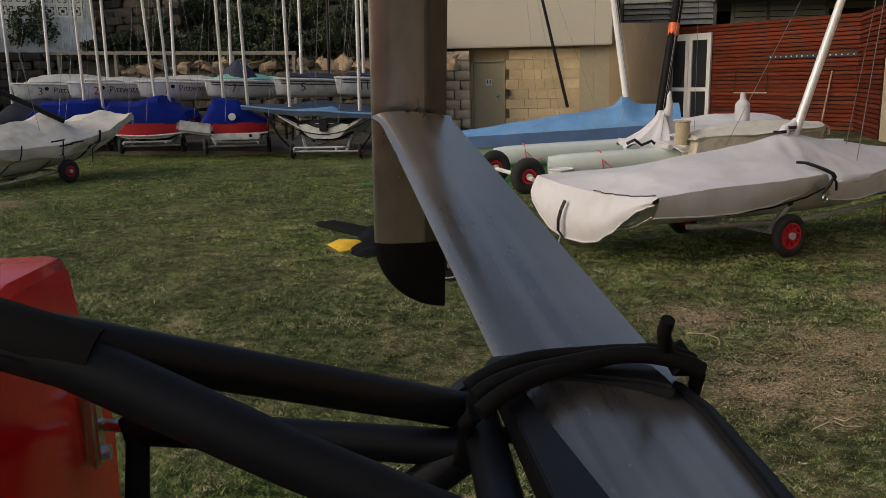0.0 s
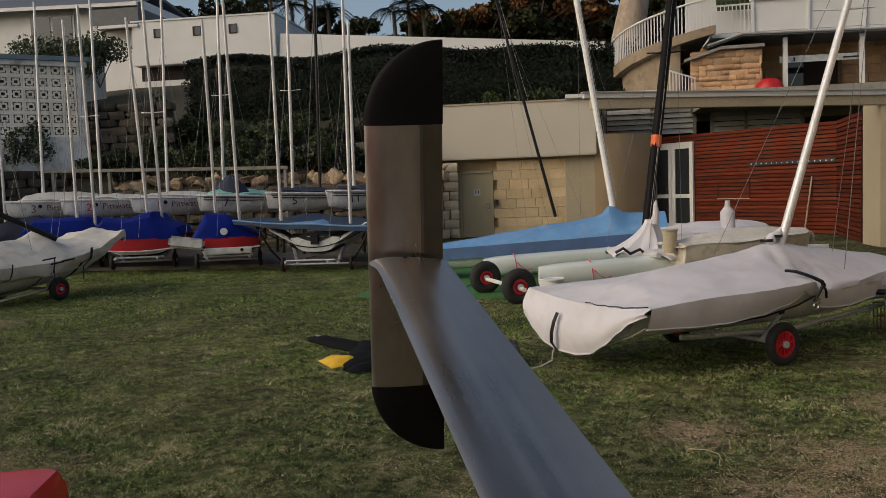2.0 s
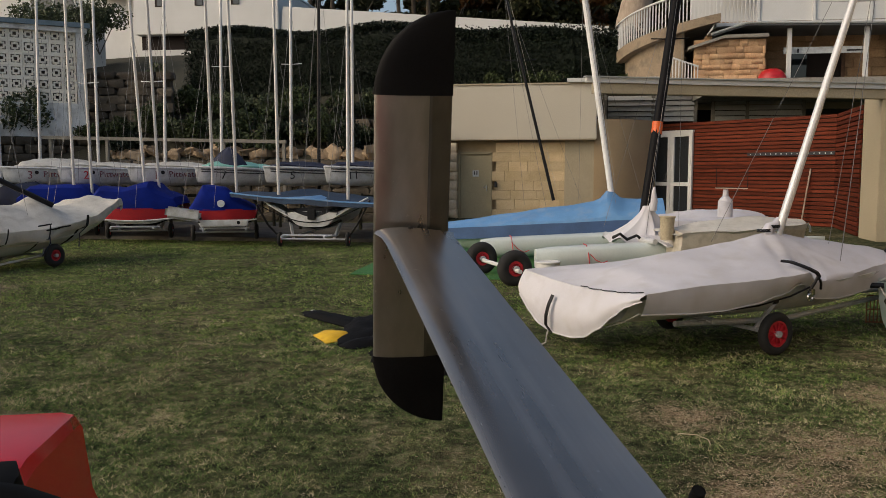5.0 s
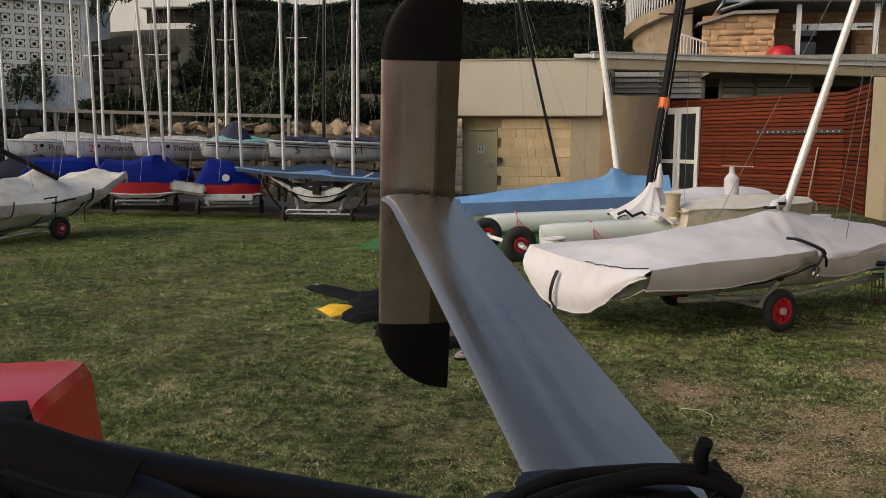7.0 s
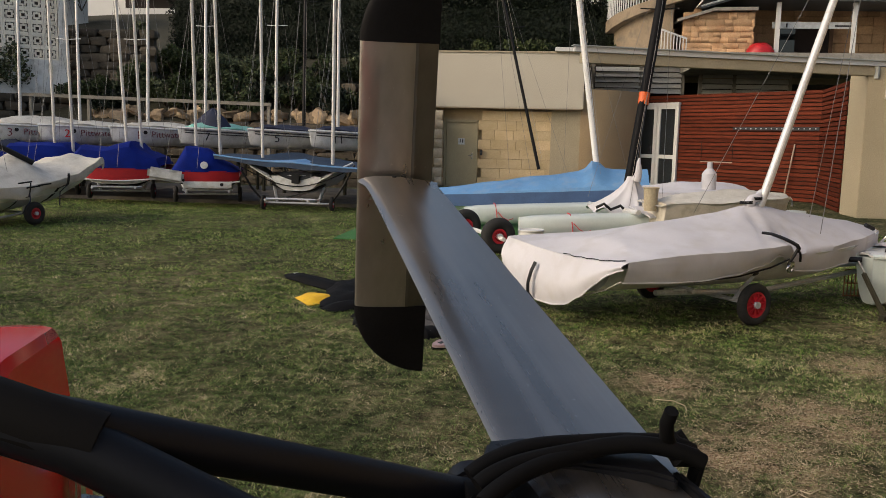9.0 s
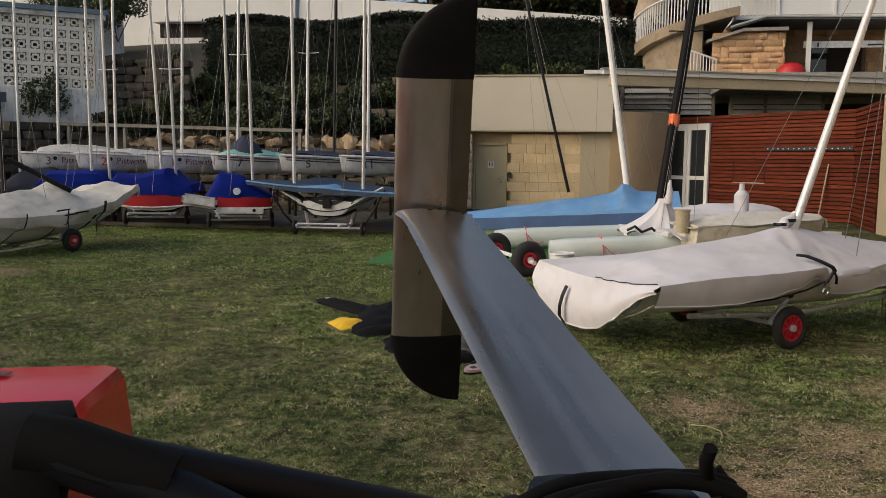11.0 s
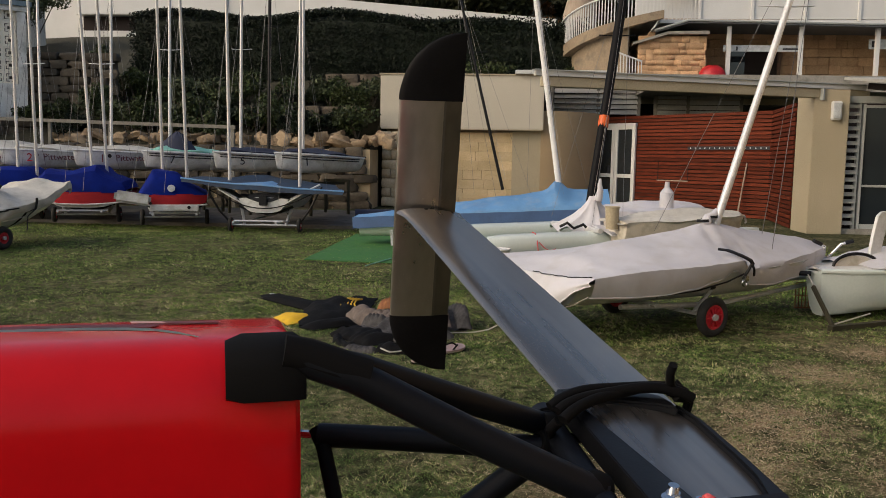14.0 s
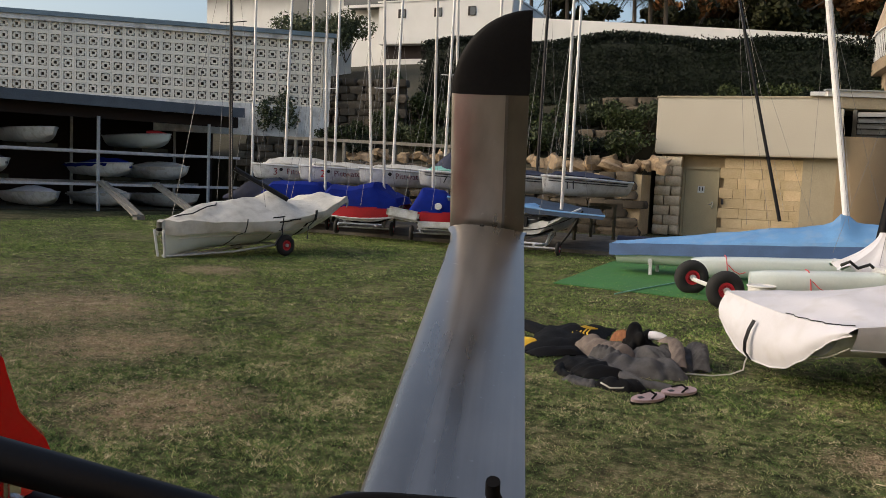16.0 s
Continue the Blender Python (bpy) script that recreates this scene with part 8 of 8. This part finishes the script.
for d0, d1, ph in ((0.925, 0.92, 0.0), (0.96, 0.915, 0.5), (0.945, 0.93, 0.9)):
    pts = []
    for i in range(26):
        f = i / 25
        c = -0.078 + 0.158 * f
        pts.append(rp_(c, d0 + (d1 - d0) * f - 0.016 * math.sin(f * math.pi), 0.013 + 0.010 * math.sin(f * math.pi) ** 0.6 + 0.002 * math.sin(9 * f + ph) + 0.004 * ph))
    part("turn", Geo().tube(pts, 0.0058, 10), "tape", ls)
part("return_turn", Geo().tube([rp_(-0.078, 0.95, 0.010), rp_(-0.083, 0.945, 0.0), rp_(-0.076, 0.93, -0.02), rp_(0.0, 0.93, -0.024), rp_(0.08, 0.92, -0.02), rp_(0.086, 0.915, 0.004), rp_(0.076, 0.915, 0.016)], 0.0055, 10), "tape", ls)
part("knot", Geo().tube([rp_(0.062, 0.912, 0.016), rp_(0.074, 0.905, 0.020), rp_(0.077, 0.92, 0.012), rp_(0.066, 0.926, 0.016), rp_(0.064, 0.91, 0.023), rp_(0.078, 0.912, 0.008)], 0.0068, 10), "tape", ls)
part("loose_end", Geo().tube([rp_(0.064, 0.917, 0.018), rp_(0.055, 0.924, 0.032), rp_(0.050, 0.930, 0.046), rp_(0.050, 0.934, 0.057)], 0.0052, 10, 0.0046), "tape", ls)
# tiller end with control lines
tl = thing("tiller_fitting", "black tiller fitting with white control lines and steel bolts", "tiller")
part("arm", Geo().loft([[rp_(c, d, 0.007), rp_(c, d + 0.06, 0.005), rp_(c, d + 0.06, -0.014), rp_(c, d, -0.014)] for c, d in ((0.040, 1.126), (-0.06, 1.124), (-0.11, 1.128), (-0.168, 1.136))], True, True), "carbon", tl, bevel=0.003)
for c in (-0.0837, -0.0711, -0.0612):
    part("index_mark", Geo().beam(rp_(c, 1.144, 0.0072), rp_(c, 1.153, 0.0068), 0.0042, 0.0012, UV), "plate", tl, "short pale index mark")
part("cleat", Geo().loft([[rp_(c, 1.121 + o, 0.006), rp_(c, 1.121 + o, 0.013 + h), rp_(c, 1.136 + o, 0.013 + h), rp_(c, 1.142 + o, 0.006)] for c, o, h in ((-0.108, 0.0, 0.0), (-0.120, 0.0, 0.004), (-0.135, 0.003, 0.004), (-0.147, 0.006, 0.0))], True, True), "black", tl, "black rope cleat", bevel=0.002)
part("extension_tube", Geo().tube([rp_(-0.160, 1.160, 0.002), rp_(-0.215, 1.168, 0.001), rp_(-0.34, 1.186, 0.0)], 0.013, 14), "alloy", tl, "pale alloy tiller extension")
sh = part("block", Geo().disc(rp_(-0.0415, 1.106, 0.014), UV, 0.0085, 0.007, 14).disc(rp_(-0.0365, 1.1, 0.014), UV, 0.006, 0.009, 12), "steel", tl, "steel shackle and bolt heads")
part("bolt_head", Geo().disc(rp_(-0.0342, 1.0955, 0.019), UV, 0.0048, 0.006, 10), "steel", sh)
part("bolt_head", Geo().disc(rp_(-0.046, 1.110, 0.018), UV, 0.0035, 0.005, 10), "steel", sh)
part("eye", Geo().torus(rp_(-0.014, 1.110, 0.013), UV, 0.0058, 0.0022, 14, 6), "steel", tl)
part("control_line", Geo().tube([rp_(-0.0450, 1.108, 0.016), rp_(-0.08, 1.118, 0.015), rp_(-0.1114, 1.1273, 0.016), rp_(-0.1333, 1.1235, 0.019), rp_(-0.1504, 1.126, 0.016), rp_(-0.1614, 1.142, 0.010), rp_(-0.1655, 1.156, 0.004), rp_(-0.168, 1.18, -0.01)], 0.0029, 8), "rope", tl, "white control line")
part("down_line", Geo().tube([rp_(-0.038, 1.108, 0.017), rp_(-0.0369, 1.117, 0.015), rp_(-0.0356, 1.146, 0.010), rp_(-0.035, 1.165, 0.009)], 0.0029, 8), "rope", tl, "white control line")
part("line_knot", Geo().torus(rp_(-0.036, 1.162, 0.012), CV, 0.005, 0.0045, 12, 6).torus(rp_(-0.042, 1.164, 0.011), DV, 0.005, 0.004, 12, 6), "rope", tl, "white line knot")
part("trip_line", Geo().tube([rp_(-0.0096, 1.1125, 0.016), rp_(-0.006, 1.125, 0.013), rp_(-0.0011, 1.1448, 0.010), rp_(0.004, 1.165, 0.006), rp_(0.006, 1.19, -0.01)], 0.0026, 8), "pink_rope", tl, "faded red trip line")
part("trip_knot", Geo().torus(rp_(-0.0096, 1.1125, 0.016), (0.5, 0.5, 0.7), 0.0038, 0.0034, 10, 6), "pink_rope", tl, "faded red knot")


# ==== clothes and small things on the grass ====
def drape(name, pts_fn, nu, nv, material, parent, thick=0.012, seed=0.0, amp=0.03, freq=5.0, label=""):
    """A crumpled sheet: pts_fn(u, v) gives its place, folds are added on top."""
    rows = []
    for i in range(nu):
        row = []
        for j in range(nv):
            x, y, z = pts_fn(i / (nu - 1), j / (nv - 1))
            edge = min(1, 6 * min(i / (nu - 1), 1 - i / (nu - 1), j / (nv - 1), 1 - j / (nv - 1)) + 0.12)
            f = abs(wob((x * freq, y * freq, 0), 1, 1, seed)) + 0.5 * abs(wob((x * freq, y * freq, 3), 2.3, 1, seed))
            row.append((x + wob((x, y, 1), freq, 0.03, seed), y + wob((x, y, 5), freq, 0.03, seed), max(0.012, z * edge + amp * f * edge + 0.012)))
        rows.append(row)
    return part(name, Geo().loft(rows), material, parent, label, thick=thick, angle=70)


def quad(a, b, c, d, h=0.0):
    """A patch between four corners with a raised middle."""
    a, b, c, d = Vector((*a, 0)), Vector((*b, 0)), Vector((*c, 0)), Vector((*d, 0))
    def at(u, v):
        p = a.lerp(b, u).lerp(d.lerp(c, u), v)
        return p.x, p.y, h * math.sin(math.pi * u) ** 0.6 * math.sin(math.pi * v) ** 0.6
    return at


suit = thing("wetsuit", "black wetsuit with a yellow panel spread on the grass", "wetsuit")
drape("arm", quad((-2.55, 8.36), (-2.48, 8.14), (-1.70, 7.42), (-1.62, 7.78), 0.05), 16, 8, "neoprene", suit, seed=1, amp=0.03)
drape("body", quad((-1.95, 7.95), (-1.72, 6.75), (-1.18, 7.05), (-1.25, 8.38), 0.07), 18, 16, "neoprene", suit, seed=2, amp=0.06)
drape("yellow_panel", quad((-2.08, 7.16), (-1.84, 6.82), (-1.60, 7.10), (-1.92, 7.30), 0.05), 12, 10, "yellow", suit, seed=3, amp=0.03, label="bright yellow panel")
drape("leg", quad((-1.72, 6.75), (-1.55, 6.6), (-1.2, 6.9), (-1.3, 7.1), 0.05), 10, 8, "neoprene", suit, seed=4, amp=0.05)
for k in range(5):
    x = -1.50 + 0.034 * k
    part("printed_line", Geo().tube([(x + 0.03, 7.98 - 0.02 * k, 0.085), (x, 7.75, 0.105), (x + 0.02, 7.50, 0.105), (x + 0.05, 7.36 + 0.02 * k, 0.085)], 0.008, 6), "yellow", suit, "yellow printed line")
part("wrist_mark", Geo().beam((-2.40, 8.22, 0.065), (-2.32, 8.12, 0.067), 0.05, 0.004), "plate", suit, "pale printed mark on the cuff")
def lump(name, c, r, material, parent, seed, label="", rz=0.0, crease=0.16):
    """A soft heap: a squashed ball with creases, cut flat where it rests."""
    rings = []
    ca, sa = math.cos(rz), math.sin(rz)
    for i in range(23):
        th = math.pi * i / 22
        ring = []
        for j in range(44):
            ph = math.tau * j / 44
            d = Vector((math.sin(th) * math.cos(ph), math.sin(th) * math.sin(ph), math.cos(th)))
            f = 1 + crease * (abs(wob(d, 1.3, 1, seed)) * 2.4 - 0.5) + 0.25 * crease * wob(d, 3.2, 1, seed + 2)
            x, y = d.x * r[0] * f, d.y * r[1] * f
            ring.append((c[0] + x * ca - y * sa, c[1] + x * sa + y * ca, max(0.006, c[2] + d.z * r[2] * f)))
        rings.append(ring)
    return part(name, Geo().loft(rings, True), material, parent, label, angle=80)


vest = thing("clothes_pile", "heap of grey and taupe sailing clothes and straps on the grass", "clothes")
def sleeve(name, path, w, h, material, seed, label="", folds=7.0):
    """A flattened length of cloth lying along a path, with folds across it; path: x, y and the height it lies at."""
    pts = [Vector(p) for p in path]
    spans = [(b - a).length for a, b in zip(pts, pts[1:])]
    total, rings, n = sum(spans), [], 34
    for i in range(n):
        d, k = total * i / (n - 1), 0
        while k < len(spans) - 1 and d > spans[k]:
            d -= spans[k]
            k += 1
        p = pts[k].lerp(pts[k + 1], min(1, d / spans[k]))
        t = (pts[min(k + 1, len(pts) - 1)] - pts[k]).normalized()
        side = Vector((-t.y, t.x, 0)).normalized()
        end = min(1, 7 * min(i, n - 1 - i) / (n - 1) + 0.30)
        ring = []
        for j in range(17):
            a = j / 8 - 1
            q = p + side * (w / 2 * a * (0.85 + 0.15 * end + 0.25 * wob((i * 0.25, a, seed), 1.1, 1, seed)))
            crease = abs(math.sin(folds * i / n * 3.1 + 2.2 * a + 4 * wob((q.x, q.y, 0), 4, 1, seed)))
            z = p.z + h * end * (1 - a * a) ** 0.55 * (0.66 + 0.24 * crease + 0.3 * wob((q.x, q.y, seed), 6, 1, seed))
            ring.append((q.x, q.y, max(0.008 if abs(a) < 0.99 else 0.0, z)))
        rings.append(ring)
    return part(name, Geo().loft(rings), material, vest, label, angle=70)


sleeve("grey_jacket", ((-1.0, 6.62, 0), (-0.66, 6.55, 0), (-0.36, 6.72, 0)), 0.46, 0.14, "grey_cloth", 3, folds=5)
sleeve("taupe_top", ((-1.32, 7.25, 0), (-1.05, 6.98, 0), (-0.80, 6.76, 0)), 0.30, 0.17, "taupe", 5, "taupe rolled top", folds=8)
sleeve("taupe_sleeve", ((-1.12, 6.86, 0.02), (-0.94, 6.74, 0.06), (-0.78, 6.62, 0.01)), 0.16, 0.11, "grey_cloth", 9)
lump("dark_hood", (-0.80, 7.18, 0.09), (0.15, 0.16, 0.16), "neoprene", vest, 9, "black neoprene hood", crease=0.4)
sleeve("brown_strap_heap", ((-1.06, 7.36, 0.08), (-0.94, 7.26, 0.12), (-0.84, 7.24, 0.06)), 0.10, 0.10, "rust", 12, "rust-brown webbing", folds=11)
sleeve("grey_bag", ((-0.72, 6.78, 0), (-0.46, 6.98, 0), (-0.24, 7.12, 0)), 0.50, 0.20, "grey_cloth", 15, "grey backpack lying on its side", folds=6)
sleeve("bag_lapel", ((-0.58, 7.14, 0.17), (-0.44, 6.92, 0.21), (-0.36, 6.70, 0.05)), 0.12, 0.06, "taupe", 17, "pale grey strap panel")
sleeve("bag_flap", ((-0.34, 7.22, 0.10), (-0.24, 7.0, 0.14), (-0.20, 6.78, 0.02)), 0.15, 0.10, "grey_cloth", 19)
sleeve("grey_sleeve", ((-1.18, 6.74, 0.02), (-0.90, 6.42, 0.02), (-0.57, 6.10, 0.01), (-0.26, 6.12, 0)), 0.14, 0.06, "grey_cloth", 21, folds=4)
sleeve("black_vest", ((-1.26, 6.62, 0), (-1.05, 6.38, 0), (-0.82, 6.12, 0)), 0.40, 0.10, "neoprene", 24, "folded black neoprene vest", folds=4)
sleeve("vest_strap", ((-1.30, 6.5, 0), (-1.24, 6.2, 0), (-1.05, 5.98, 0)), 0.09, 0.05, "neoprene", 26)
sleeve("grey_hem", ((-1.12, 6.02, 0), (-0.98, 5.93, 0), (-0.86, 5.92, 0)), 0.16, 0.05, "grey_cloth", 28)
sleeve("black_trousers", ((-0.86, 5.98, 0), (-0.70, 5.92, 0), (-0.56, 6.05, 0)), 0.24, 0.08, "neoprene", 30, folds=5)
part("white_cord", Geo().tube([(-0.82, 5.84, 0.05), (-0.74, 5.80, 0.03), (-0.66, 5.84, 0.03), (-0.57, 5.97, 0.06)], 0.007, 6), "rope", vest)
part("shoe", Geo().tube([(-0.72, 7.22, 0.19), (-0.66, 7.16, 0.215), (-0.60, 7.14, 0.215), (-0.56, 7.15, 0.20)], 0.045, 12, 0.032), "white_cover", vest, "white shoe tip among the clothes")
for k, (x, y, r) in enumerate(((-0.44, 5.66, 60), (-0.27, 5.98, 52))):
    fl_ = thing("flip_flop", "dusty pink rubber flip-flop with a dark strap", "sandal", "pair of flip-flops", m=Matrix.Translation((x, y, 0.035)) @ Matrix.Rotation(radians(r), 4, "Z") @ Matrix.Rotation(radians(8), 4, "X") @ Matrix.Scale(1.05, 4))
    outline = [(0.165 * math.cos(t) * (1 if math.cos(t) > 0 else 0.95), (0.062 + 0.012 * math.cos(t)) * math.sin(t) + 0.004 * math.cos(2 * t)) for t in [k2 * math.tau / 28 for k2 in range(28)]]
    part("sole", Geo().loft([[(px_, py_, -0.012) for px_, py_ in outline], [(px_, py_, 0.008) for px_, py_ in outline]], True, True), "pink_sole", fl_, bevel=0.002)
    for e in (-1, 1):
        part("strap", Geo().tube([(0.085, 0, 0.008), (0.05, e * 0.028, 0.03), (-0.02, e * 0.052, 0.01)], 0.007, 6), "neoprene", fl_)
    part("under_sole", Geo().loft([[(px_ * 1.02, py_ * 1.04, -0.03) for px_, py_ in outline], [(px_ * 1.02, py_ * 1.04, -0.0125) for px_, py_ in outline]], True, True), "neoprene", fl_)
    part("footbed_mark", Geo().box((-0.07, 0, 0.009), (0.05, 0.03, 0.002)), "ink", fl_)
tw = thing("straw_twist", "loose pale twist of dry grass on the lawn", "straw", "twists of straw")
part("stalk", Geo().tube([(0.95, 4.62, 0.01), (1.04, 4.55, 0.03), (1.10, 4.5, 0.02), (1.1, 4.42, 0.015)], 0.0032, 5), "straw", tw)
part("stalk_branch", Geo().tube([(1.06, 4.54, 0.03), (1.08, 4.62, 0.02), (1.12, 4.66, 0.01)], 0.0026, 5), "straw", tw)
tw = thing("straw_twist", "loose pale twist of dry grass on the lawn", "straw", "twists of straw")
part("stalk", Geo().tube([(1.30, 3.24, 0.01), (1.38, 3.28, 0.035), (1.42, 3.36, 0.02), (1.46, 3.34, 0.015), (1.53, 3.42, 0.01)], 0.003, 5), "straw", tw)
part("stalk_branch", Geo().tube([(1.4, 3.3, 0.03), (1.44, 3.27, 0.02), (1.52, 3.3, 0.01)], 0.0024, 5), "straw", tw)
# mooring line across the mat
tagged(obj("mooring_line", Geo().tube([(-1.85, 11.1, 0.02), (-1.6, 11.9, 0.035), (-1.3, 13.0, 0.035), (-0.96, 12.9, 0.1)], 0.01, 6), "green_rope"), "pale green mooring line lying across the turf mat", "rope")
